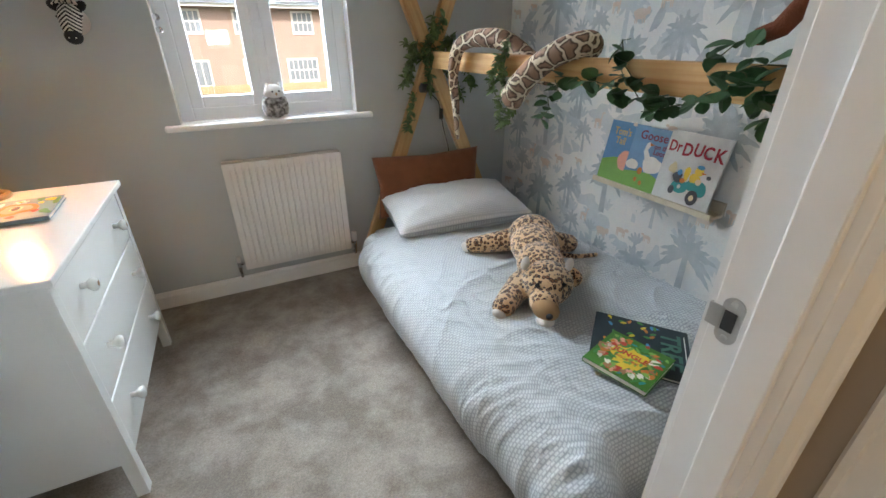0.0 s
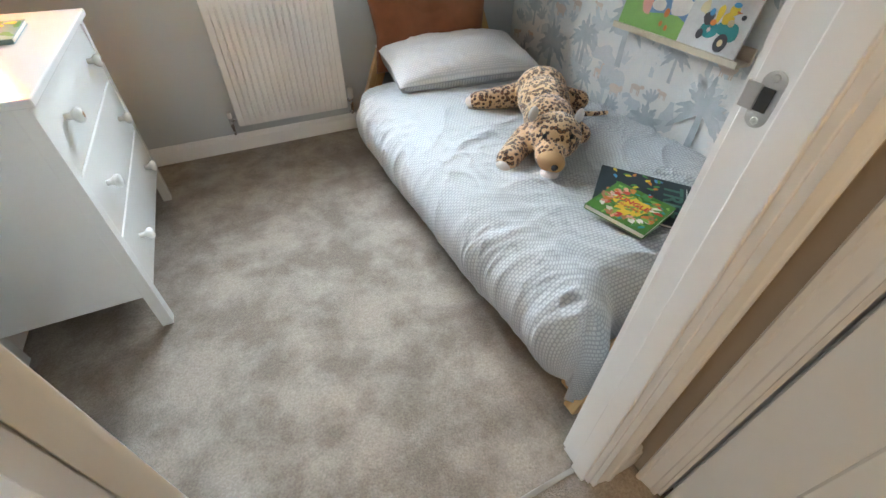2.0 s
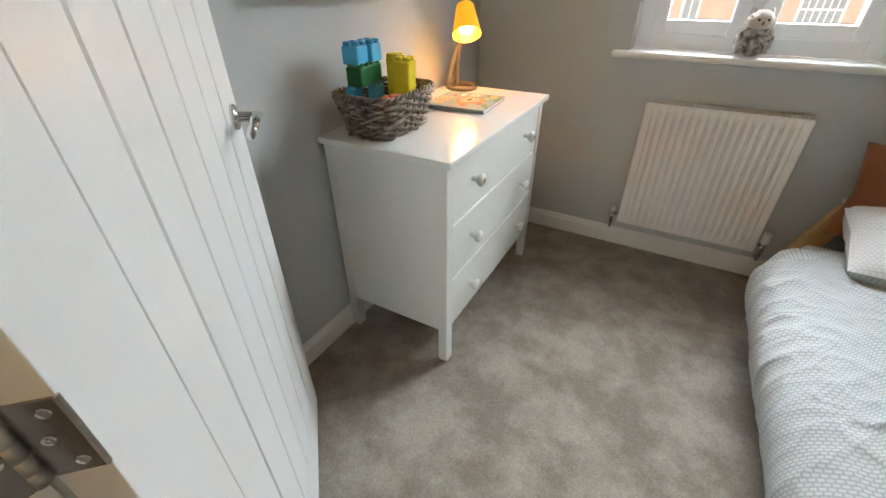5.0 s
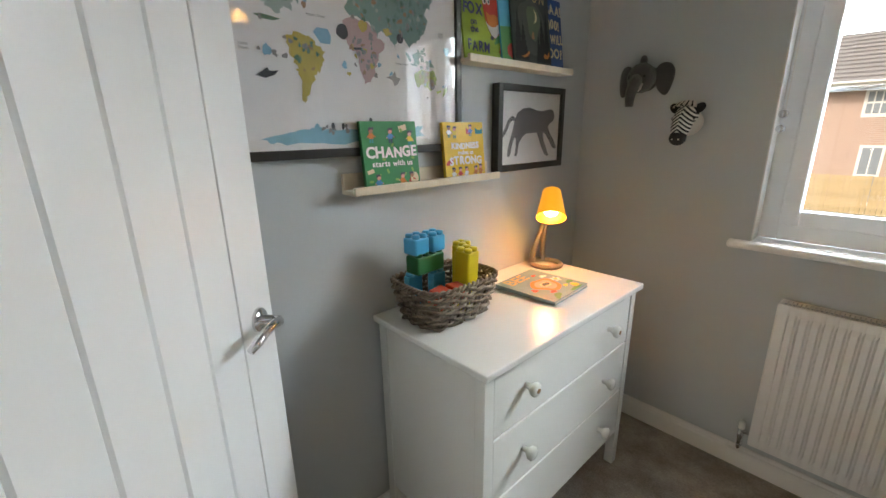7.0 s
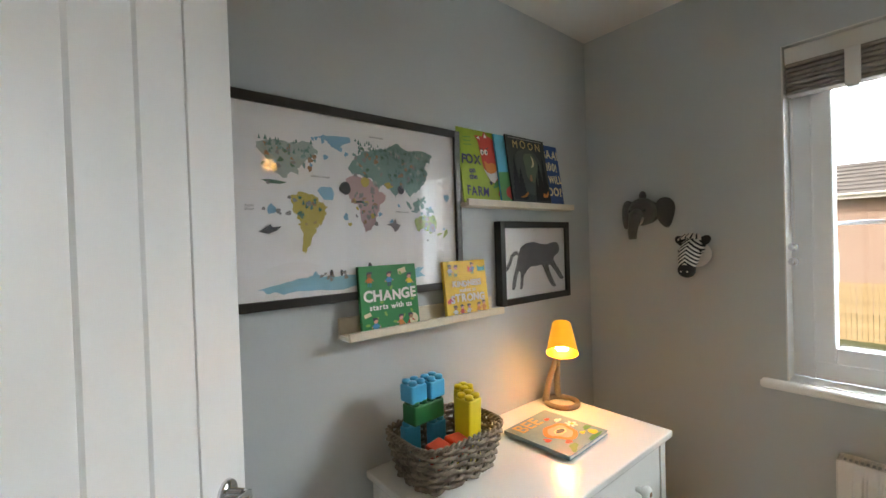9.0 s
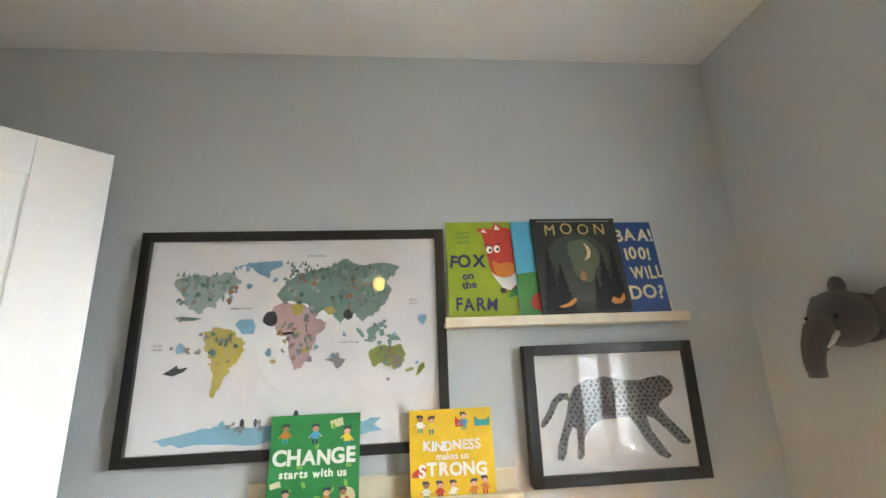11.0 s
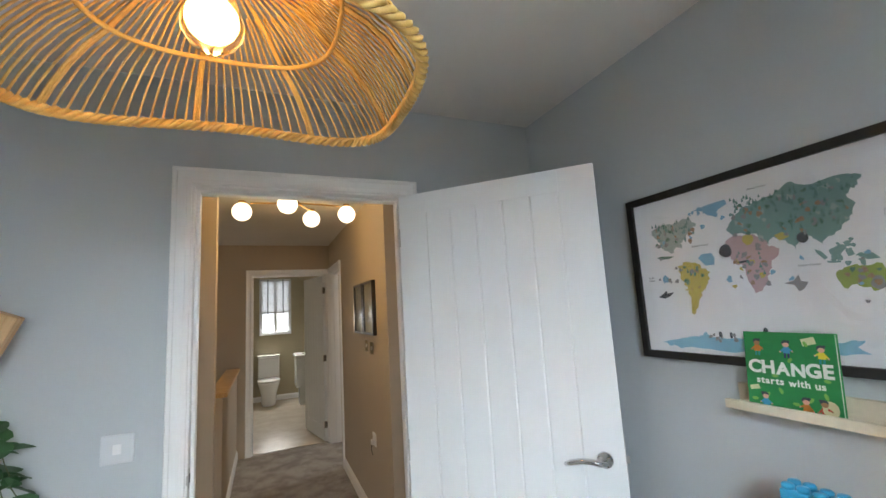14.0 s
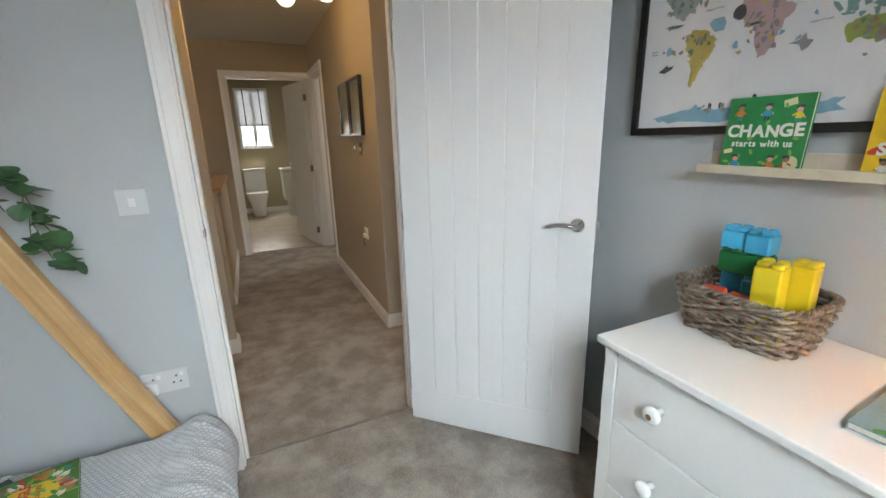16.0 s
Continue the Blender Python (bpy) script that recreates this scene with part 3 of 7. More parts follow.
# ---- chest of drawers ----
def chest():
    X1, Y0c, Y1c, H = 0.433, 0.935, 1.822, 0.81
    ob = thing("chest_of_drawers", pose(0, 0, 0), "white lacquered chest with three drawers and turned knobs", "chest of drawers")
    x0, x1, y0, y1 = WEST + 0.012, X1 - 0.018, Y0c + 0.016, Y1c - 0.016
    part("top", cube(WEST + 0.004, X1, Y0c, Y1c, H - 0.022, H, 0.004), furniture_white, ob)
    for ya, yb in ((y0, y0 + 0.02), (y1 - 0.02, y1)):
        part("side_panel", cube(x0 + 0.03, x1 - 0.03, ya + 0.004, yb - 0.004, 0.15, H - 0.022), furniture_white, ob)
    part("back_panel", cube(x0 + 0.01, x0 + 0.018, y0 + 0.02, y1 - 0.02, 0.15, H - 0.022), furniture_white, ob)
    part("bottom_panel", cube(x0 + 0.02, x1 - 0.02, y0 + 0.018, y1 - 0.018, 0.15, 0.166), furniture_white, ob)
    for xa, xb, s in ((x0, x0 + 0.036, -1), (x1 - 0.036, x1, 1)):
        for ya, yb in ((y0, y0 + 0.036), (y1 - 0.036, y1)):
            bm = cube(xa, xb, ya, yb, 0, H - 0.022, 0.0025)
            for v in bm.verts:
                if v.co.z < 0.01:
                    v.co.x += (0.0 if s < 0 else -0.004)
                    v.co.y += 0.006 if v.co.y > (ya + yb) / 2 and ya < 1.2 else 0
            part("leg", bm, furniture_white, ob)
    h = (H - 0.022 - 0.158) / 3
    for i in range(3):
        z = 0.16 + i * h
        bm = cube(x1 - 0.022, x1 - 0.003, y0 + 0.039, y1 - 0.039, z + 0.003, z + h - 0.003, 0.003)
        d = part("drawer", bm, furniture_white, ob)
        part("drawer_box", cube(x0 + 0.05, x1 - 0.024, y0 + 0.05, y1 - 0.05, z + 0.012, z + h - 0.03), furniture_white, d)
        for y in (1.125, 1.605):
            bm = lathe([(0.009, 0), (0.009, 0.014), (0.014, 0.02), (0.0205, 0.027), (0.021, 0.036), (0.015, 0.042), (0.0, 0.0435)], 24, pose(x1 - 0.003, y, z + h * 0.53, 0, 90, 0))
            kn = part("knob", bm, furniture_white, d, smooth=True)
            if i == 2:
                part("screw_cap", lathe([(0.0075, 0.0), (0.0075, 0.0012), (0, 0.0016)], 14, pose(x1 + 0.0395, y, z + h * 0.53, 0, 90, 0)), pine_dark, kn, "brown screw cap")
    return ob


chest()


# ---- radiator ----
def radiator():
    ob = thing("radiator", pose(1.1, 2.09, 0), "white enamelled panel radiator with ribbed front and valves", "radiator")
    w, z0, z1, yf = 0.60, 0.167, 0.765, -0.025
    n = 17
    prof = []
    for i in range(n):
        c = -w / 2 + 0.03 + (w - 0.06) * (i + 0.5) / n
        p = (w - 0.06) / n
        prof += [(c - p * 0.45, 0.0052), (c - p * 0.27, -0.004), (c + p * 0.27, -0.004), (c + p * 0.45, 0.0052)]
    prof = [(-w / 2, 0.010), (-w / 2 + 0.004, 0.0)] + prof + [(w / 2 - 0.004, 0.0), (w / 2, 0.010)]
    bm = bmesh.new()
    rows = []
    for z, k in ((z0, 0), (z0 + 0.004, 0.2), (z0 + 0.03, 0.25), (z0 + 0.05, 1), (z1 - 0.05, 1), (z1 - 0.03, 0.25), (z1 - 0.004, 0.2), (z1, 0)):
        rows.append([bm.verts.new((x, yf + (0.003 + (y - 0.003) * k if 0 < i < len(prof) - 1 else y) , z)) for i, (x, y) in enumerate(prof)])
    for a, b in zip(rows, rows[1:]):
        for i in range(len(prof) - 1):
            bm.faces.new((a[i], a[i + 1], b[i + 1], b[i]))
    part("front_panel", bm, radiator_white, ob, smooth=False)
    part("back_panel", cube(-w / 2, w / 2, yf + 0.012, yf + 0.02, z0, z1, 0.002), radiator_white, ob)
    for x in (-w / 2, w / 2 - 0.003):
        part("side_cover", cube(x, x + 0.003, yf + 0.004, 0.05, z0 + 0.01, z1 - 0.004), radiator_white, ob)
    bm = bmesh.new()
    box(bm, -w / 2 + 0.003, w / 2 - 0.003, yf + 0.008, yf + 0.014, z1 - 0.012, z1)
    box(bm, -w / 2 + 0.003, w / 2 - 0.003, 0.044, 0.05, z1 - 0.012, z1)
    for i in range(48):
        x = -w / 2 + 0.01 + (w - 0.02) * i / 47
        box(bm, x - 0.0022, x + 0.0022, yf + 0.014, 0.044, z1 - 0.008, z1 - 0.003)
    part("top_grille", bm, radiator_white, ob)
    part("convector", cube(-w / 2 + 0.02, w / 2 - 0.02, yf + 0.022, 0.04, z0 + 0.04, z1 - 0.03), steel, ob)
    for x in (-0.2, 0.2):
        part("bracket", cube(x - 0.015, x + 0.015, 0.04, 0.06, z0 + 0.05, z1 - 0.05), steel, ob)
    for s, head in ((-1, False), (1, True)):
        x = s * (w / 2 + 0.03)
        bm = tube([(s * w / 2, 0.01, z0 + 0.03), (x, 0.01, z0 + 0.03)], 0.009, 14)
        tube([(x, 0.01, z0 + 0.04), (x, 0.01, z0 - 0.03)], 0.011, 14, bm)
        tube([(x, 0.01, z0 - 0.03), (x, 0.011, z0 - 0.05), (x, 0.03, z0 - 0.058), (x, 0.06, z0 - 0.06)], 0.0075, 12, bm)
        v = part("valve", bm, chrome, ob, smooth=True)
        if head:
            part("valve_head", lathe([(0.011, 0), (0.017, 0.008), (0.018, 0.05), (0.015, 0.06), (0, 0.061)], 20, pose(x, 0.01, z0 + 0.035)), white_plastic, v, smooth=True)
        else:
            part("lockshield", lathe([(0.009, 0), (0.011, 0.006), (0.011, 0.03), (0.008, 0.036), (0, 0.036)], 16, pose(x, 0.01, z0 + 0.035)), white_plastic, v, smooth=True)
    return ob


radiator()


# ---- bed ----
BX0, BX1, BY0, BY1 = 1.50, 2.47, 0.07, 2.10


def bed():
    ob = thing("bed", pose(0, 0, 0), "low pine teepee bed with crossed end posts and ridge beam", "bed")
    for yc, s in ((0.102, 1), (2.085, -1)):
        for k, (xa, xb) in enumerate(((1.485, 2.135), (2.475, 1.772))):
            d = Vector((xb - xa, 0, 1.62)).normalized()
            ang = math.degrees(math.atan2(d.x, d.z))
            L = 1.55 / d.z
            y = yc + (0.0225 if k else -0.0225) * s
            bm = cube(-0.040, 0.040, -0.0215, 0.0215, 0.0, L, 0.004)
            part("post", bm, pine, ob, m=pose(xa, y, 0.016, 0, ang, 0))
    part("ridge_beam", cube(1.932, 1.972, 0.035, 2.125, 1.178, 1.262, 0.004), pine_beam, ob)
    for x in (1.53, 2.43):
        part("side_rail", cube(x - 0.012, x + 0.012, 0.12, 2.04, 0.10, 0.20, 0.003), pine, ob)
    for y in (0.13, 2.03):
        part("end_rail", cube(1.53, 2.43, y - 0.012, y + 0.012, 0.10, 0.20, 0.003), pine, ob)
    for x in (1.525, 2.42):
        for y in (0.15, 2.0):
            part("foot", cube(x - 0.022, x + 0.022, y - 0.022, y + 0.022, 0.0, 0.11, 0.004), pine, ob)
    for i in range(12):
        y = 0.2 + i * 0.155
        part("slat", cube(1.54, 2.42, y - 0.03, y + 0.03, 0.175, 0.19, 0.003), pine, ob)
    return ob


bed()
bm = cube(1.53, 2.46, 0.27, 2.03, 0.19, 0.29, 0.035, seg=4)
solid("mattress", bm, material("white_ticking", (0.7, 0.7, 0.7), 0.9), "white single mattress under the duvet", "mattress", smooth=True)


def cloth_grid(name, nu, nv, f, mat, label, category):
    """Cloth from a grid of f(u, v) with u, v in 0..1, and a texture map that follows its length."""
    bm = bmesh.new()
    uv = bm.loops.layers.uv.new("UVMap")
    vs = [[bm.verts.new(f(i / nu, j / nv)) for j in range(nv + 1)] for i in range(nu + 1)]
    lu = [0.0]
    for i in range(nu):
        lu.append(lu[-1] + (vs[i + 1][nv // 2].co - vs[i][nv // 2].co).length)
    lv = [0.0]
    for j in range(nv):
        lv.append(lv[-1] + (vs[nu // 2][j + 1].co - vs[nu // 2][j].co).length)
    for i in range(nu):
        for j in range(nv):
            fc = bm.faces.new((vs[i][j], vs[i + 1][j], vs[i + 1][j + 1], vs[i][j + 1]))
            for loop, (a, b) in zip(fc.loops, ((i, j), (i + 1, j), (i + 1, j + 1), (i, j + 1))):
                loop[uv].uv = (lu[a], lv[b])
    data = finish(bm, True)
    return solid(name, data, mat, label, category)


def smooth_step(a, b, x):
    t = min(1.0, max(0.0, (x - a) / (b - a)))
    return t * t * (3 - 2 * t)


def billow(x, y, z):
    return abs(noise.noise((x, y, z)))


FOOT = 0.052


def duvet_shape(u, v):
    """u: from the side that hangs to the wall side; v: from the foot end to the head."""
    top = 0.392 - 0.035 * v
    s, d = u * 1.36, v * 1.99
    # the hanging side: tucked in at its hem, round at the shoulder
    hang, r = 0.19, 0.125
    edge = 1.388 - 0.034 * smooth_step(0.12, 0.5, v) + 0.012 * noise.noise((d * 2.6, 0.3, 4.0))
    if s < hang:
        t = 1 - s / hang
        x, fall = edge + 0.050 * t * t, r + (hang - s) * 0.86
    elif s < hang + r * 1.57:
        a = (s - hang) / r
        x, fall = edge + r * (1 - math.cos(a)), r * (1 - math.sin(a))
    else:
        x, fall = edge + r + (s - hang - r * 1.57), 0.0
    x = min(x, 2.515)
    # the foot end
    drop, q = 0.17, 0.14
    foot = FOOT + 0.095 * smooth_step(1.47, 1.60, x)
    if d < drop:
        y, sink = foot, q + (drop - d)
    elif d < drop + q * 1.57:
        a = (d - drop) / q
        y, sink = foot + q * (1 - math.cos(a)), q * (1 - math.sin(a))
    else:
        y, sink = foot + q + (d - drop - q * 1.57), 0.0
    y = min(y, 1.80)
    side = smooth_step(0.30, 0.0, x - edge)
    # round corners in plan
    for R, yc, way in ((0.15, foot + 0.15, -1), (0.12, 1.80 - 0.12, 1)):
        dx, dy = (edge + R - x) / R, (y - yc) * way / R
        if dx > 0 and dy > 0:
            k = max(dx, dy) / math.hypot(dx, dy)
            x, y = edge + R - dx * R * k, yc + way * dy * R * k
    z = top - (fall ** 3 + sink ** 3) ** (1 / 3)
    # filling: broad soft humps, sagging towards the wall
    n = noise.noise((x * 3, y * 2.2, 1.0))
    m_ = noise.noise((x * 5.5 + 3, y * 4.5, 8.0))
    z += (0.016 * n + 0.008 * m_) * (1 - side) - 0.03 * max(0, (x - 2.2) / 0.3) + 0.018 * math.exp(-((x - 1.63) / 0.15) ** 2)
    # folds fan out from the far foot corner, and shorter ones wander over the rest
    wx, wy = x + 0.05 * noise.noise((x * 3, y * 3, 21.0)), y + 0.05 * noise.noise((x * 3, y * 3, 31.0))
    ang, rad = math.atan2(wy + 0.05, 2.55 - wx), math.hypot(2.55 - wx, wy + 0.05)
    fan = (1 - billow(ang * 13.0, rad * 2.4, 3.0)) ** 3
    fan2 = (1 - billow(ang * 27.0 + 5, rad * 3.6, 6.0)) ** 3
    near = smooth_step(0.98, 0.40, y) * (0.6 + 0.5 * smooth_step(-0.2, 0.4, noise.noise((x * 4.2, y * 5.0, 61.0)))) * (0.45 + 0.55 * smooth_step(2.45, 1.75, x))
    patch = 0.35 + 1.1 * smooth_step(-0.25, 0.35, noise.noise((x * 2.8, y * 3.4, 11.0)))
    slant = (1 - billow(x * 2.6 + y * 2.4, y * 5.0 - x * 4.4, 9.0)) ** 6
    cross_ = (1 - billow(wx * 4.2 - wy * 1.5, wy * 9.5 + wx * 2.0, 14.0)) ** 5
    pull = (1 - billow(wx * 8.0 + wy * 2.0, wy * 3.0, 17.0)) ** 5 * smooth_step(0.9, 1.4, y)
    lift = near * patch * (0.024 * (fan - 0.45) + 0.007 * (fan2 - 0.45)) + 0.007 * (slant - 0.15) + 0.0055 * patch * (cross_ - 0.2) + 0.006 * (pull - 0.1)
    # fine creases: long and tight near the foot, short ones pulled across the rest
    crease = (1 - billow(ang * 38.0 + 2 * n, rad * 1.8, 41.0)) ** 4
    short = (1 - billow(wx * 7.0 + wy * 9.0, wy * 13.0 - wx * 10.0, 45.0)) ** 7
    tug = (1 - billow(wy * 11.0 + 3 * wx, wx * 3.2 - wy * 2.0, 51.0)) ** 6
    lift += 0.005 * near * patch * (crease - 0.35) + 0.007 * patch * (short - 0.1) + 0.006 * patch * (tug - 0.12) * smooth_step(0.4, 0.9, y)
    flat_ = 1 - 0.85 * math.exp(-((x - 1.88) ** 2 + (y - 0.43) ** 2) / 0.04)
    lift *= flat_
    z += lift * (1 - 0.55 * side)
    x -= side * lift * 0.8
    y -= smooth_step(foot + 0.09, foot, y) * lift * 0.6
    z += 0.0028 * noise.noise((x * 24 + y * 9, y * 18, 2.0))
    return Vector((x, y, max(z, 0.075 + 0.012 * noise.noise((y * 5, x * 3, 0)))))


cloth_grid("duvet", 290, 400, duvet_shape, duvet_cotton, "rumpled pale grey duvet with a small printed pattern, on the bed", "duvet")


def pillow_shape(bm, w, d, h, m, puff=2.2, seed=0.0, n=36, sides=(1, -1), ears=1.0, fat=0.0):
    uv = bm.loops.layers.uv.verify()
    for sgn in sides:
        g = [[None] * (n + 1) for _ in range(n + 1)]
        for i in range(n + 1):
            for j in range(n + 1):
                a, b = 2 * i / n - 1, 2 * j / n - 1
                k = max(0, (1 - abs(a) ** puff) * (1 - abs(b) ** puff)) ** 0.5
                x = a * w / 2 * (1 - 0.045 * ears * (1 - abs(b)) * abs(a) ** 3) * (1 + fat * k * abs(a))
                y = b * d / 2 * (1 - 0.06 * ears * (1 - abs(a)) * abs(b) ** 3) * (1 + fat * k * abs(b))
                cr = noise.noise((a * 3 + seed, b * 2.5, sgn)) * 0.2 + 0.16 * ((1 - abs(noise.noise((a * 5 + b * 2 + seed, b * 4 - a * 1.5, sgn + 3)))) ** 5 - 0.3) * (0.4 + 0.6 * max(abs(a), abs(b)))
                z = sgn * h / 2 * k * (1 + cr)
                g[i][j] = bm.verts.new(m @ Vector((x, y, z)))
        for i in range(n):
            for j in range(n):
                f = bm.faces.new((g[i][j], g[i + 1][j], g[i + 1][j + 1], g[i][j + 1]))
                for loop, (p, q) in zip(f.loops, ((i, j), (i + 1, j), (i + 1, j + 1), (i, j + 1))):
                    loop[uv].uv = (p / n * w, q / n * d)
    bmesh.ops.remove_doubles(bm, verts=bm.verts, dist=0.0005)
    return bm


pillow_at = pose(1.965, 1.79, 0.458, 9, 0, -4)
pillow = thing("pillow", pillow_at, "plump white printed pillow, its underside coloured grey as shade, on the duvet", "pillow")
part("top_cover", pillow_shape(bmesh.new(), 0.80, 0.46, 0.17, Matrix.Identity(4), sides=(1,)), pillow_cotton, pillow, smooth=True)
# the greyer print puts the shade under the pillow into its colour
part("underside", pillow_shape(bmesh.new(), 0.795, 0.455, 0.21, Matrix.Identity(4), 4.0, 2.0, sides=(-1,), fat=0.10), duvet_cotton, pillow, "underside in greyer print for its shade", smooth=True)
bm = pillow_shape(bmesh.new(), 0.68, 0.36, 0.12, pose(1.90, 1.985, 0.545, 80, 0, -2), 2.6, 5.0, ears=1.7)
solid("cushion", bm, rust_linen, "rust brown linen cushion leaning behind the pillow", "cushion", smooth=True)


# ---- landing, stairwell side and bathroom beyond the doorway ----
HW, HE, HS, HC = 0.43, 1.42, -3.66, 2.36
bm = bmesh.new()
box(bm, -1.5, DOOR_L, -0.1, -0.052, -0.002, HC)
box(bm, DOOR_R, 1.53, -0.1, -0.052, -0.002, HC)
box(bm, DOOR_L, DOOR_R, -0.1, -0.052, DOOR_T, HC)
solid("wall_landing_north", bm, hall_paint, "beige painted landing wall round the bedroom door", "wall", kind="structure")
bm = bmesh.new()
box(bm, HW - 0.1, HW, -2.83, -0.99, -0.002, HC)
box(bm, HW - 0.1, HW, -3.63, -2.83, 2.02, HC)
box(bm, -1.5, HW - 0.1, -1.09, -0.99, -0.002, HC)
box(bm, -1.6, -1.5, -1.09, -0.1, -0.002, HC)
solid("wall_landing_west", bm, hall_paint, "beige painted wall along the landing", "wall", kind="structure")
bm = bmesh.new()
box(bm, 1.53, 1.63, -1.1, -0.1, 2.02, HC)
box(bm, 1.53, 1.63, -0.17, -0.1, -0.002, 2.02)
box(bm, 1.53, 1.63, -1.1, -1.0, -0.002, 2.02)
box(bm, HE, 1.63, -1.2, -1.1, -0.002, HC)
solid("wall_landing_east", bm, hall_paint, "beige painted wall with a cupboard door", "wall", kind="structure")
bm = bmesh.new()
box(bm, HE + 0.03, HE + 0.11, HS, -2.0, -0.002, 0.93)
solid("wall_stair_guard", bm, hall_paint, "low plastered guard wall beside the stairwell", "wall", kind="structure")
bm = cube(HE + 0.0, HE + 0.14, HS, -2.0, 0.932, 0.965, 0.008)
solid("guard_capping", bm, pine, "varnished oak capping on the guard wall", "trim", kind="structure")
bm = bmesh.new()
box(bm, 2.9, 3.0, HS, -0.1, -1.5, HC)
box(bm, 1.63, 2.9, -1.2, -1.1, -1.5, HC)
solid("wall_stairwell", bm, hall_paint, "beige painted wall of the stairwell", "wall", kind="structure")
bm = bmesh.new()
box(bm, -1.6, 0.43, HS - 0.1, HS, -0.002, HC)
box(bm, 1.33, 3.0, HS - 0.1, HS, -0.002, HC)
box(bm, 0.43, 1.33, HS - 0.1, HS, 2.02, HC)
solid("wall_landing_south", bm, hall_paint, "beige painted end wall round the bathroom door", "wall", kind="structure")
bm = cube(-1.6, 3.0, HS - 0.1, -0.1, HC, HC + 0.1)
solid("ceiling_landing", bm, ceiling_paint, "plain white landing ceiling", "ceiling", kind="structure")
skirting("baseboard_landing", [(HW, -2.77, HW, -0.972, 1, 0), (-1.4, -0.99, HW - 0.001, -0.99, 0, 1), (HE, -1.2, HE, -1.082, -1, 0), (HE + 0.001, -1.1, 1.53, -1.1, 0, 1),
                               (HE + 0.03, HS, HE + 0.03, -2.0, -1, 0), (-1.4, -0.1, 0.552, -0.1, 0, -1), (1.446, -0.1, 1.53, -0.1, 0, -1), (HE, -1.2, HE + 0.03, -1.2, 0, -1)])
doorway("door_frame_2", 0.46, 1.30, 1.998, HS - 0.1, HS, "white gloss frame of the bathroom door")
side = doorway("door_frame_3", -0.40, 0.40, 1.998, -0.1, 0.0, "white gloss frame of the side room door")
side.matrix_world = pose(HW - 0.0, -3.23, 0, 0, 0, -90)
cup = doorway("door_frame_4", -0.38, 0.38, 1.998, -0.1, 0.0, "white gloss frame of the landing cupboard")
cup.matrix_world = pose(1.53, -0.585, 0, 0, 0, 90)
plank_door("door_3", pose(1.565, -0.965, 0.012, 0, 0, 90) @ pose(0, 0, 0) @ Matrix.Diagonal((0.97, 1, 1, 1)), "white painted cupboard door, closed, on the landing")
plank_door("door_2", pose(0.47, HS - 0.06, 0.012, 0, 0, -78), "white painted bathroom door standing open")
# bathroom
bm = bmesh.new()
box(bm, -0.3, 0.72, -6.95, -6.85, -0.002, HC)
box(bm, 1.265, 2.4, -6.95, -6.85, -0.002, HC)
box(bm, 0.72, 1.265, -6.95, -6.85, -0.002, 1.185)
box(bm, 0.72, 1.265, -6.95, -6.85, 2.205, HC)
box(bm, -0.3, -0.2, -6.85, HS - 0.1, -0.002, HC)
box(bm, 2.3, 2.4, -6.85, HS - 0.1, -0.002, HC)
solid("wall_bathroom", bm, bath_paint, "olive painted bathroom walls", "wall", kind="structure")
bm = cube(-0.3, 2.4, -6.95, HS - 0.1, HC, HC + 0.1)
solid("ceiling_bathroom", bm, ceiling_paint, "white bathroom ceiling", "ceiling", kind="structure")
vinyl = material("oak_vinyl", (0.62, 0.54, 0.43), 0.25, var=0.15, scale=5, fine=60)
bm = cube(-0.2, 2.3, -6.85, HS - 0.06, -0.002, 0.004)
solid("floor_bathroom", bm, vinyl, "pale oak vinyl bathroom floor", "floor", kind="structure")
skirting("baseboard_bathroom", [(-0.2, -6.85, 2.3, -6.85, 0, 1)])
# side room behind the second landing door
bm = bmesh.new()
box(bm, -1.6, -1.5, HS, -1.09, -0.002, HC)
solid("wall_side_room", bm, ceiling_paint, "pale wall of the side room", "wall", kind="structure")


# ---- pictures, ledges and books ----
def framed(name, y0, y1, z0, z1, w, depth, label):
    """A picture on the west wall; local x runs along the wall, z up, the face looks to -y."""
    ob = thing(name, pose(WEST, (y0 + y1) / 2, z0, 0, 0, 90), label, "picture")
    W, H = y1 - y0, z1 - z0
    bm = bmesh.new()
    for a in ((-W / 2, -W / 2 + w, 0, H), (W / 2 - w, W / 2, 0, H), (-W / 2 + w, W / 2 - w, 0, w), (-W / 2 + w, W / 2 - w, H - w, H)):
        box(bm, a[0], a[1], -depth, -0.001, a[2], a[3], 0.0015)
    part("frame", bm, black_frame, ob)
    part("paper", cube(-W / 2 + w - 0.002, W / 2 - w + 0.002, -depth + 0.012, -0.004, w - 0.002, H - w + 0.002), paper_white, ob)
    g = part("glazing", cube(-W / 2 + w - 0.001, W / 2 - w + 0.001, -depth + 0.004, -depth + 0.006, w - 0.001, H - w + 0.001), clear_glass, ob)
    g.visible_shadow = False
    return ob, W, H, -depth + 0.0115


def blobs(parent, name, mat, shapes, y, thick=0.0006):
    for i, o in enumerate(shapes):
        ob = part(name, slab(o, thick, m=pose(0, y - 0.00004 * i, 0)), mat, parent)
    return ob


map_ob, W, H, yf = framed("world_map_picture", 0.579, 1.316, 1.308, 1.838, 0.023, 0.03, "black framed children's world map with animals, behind glass")


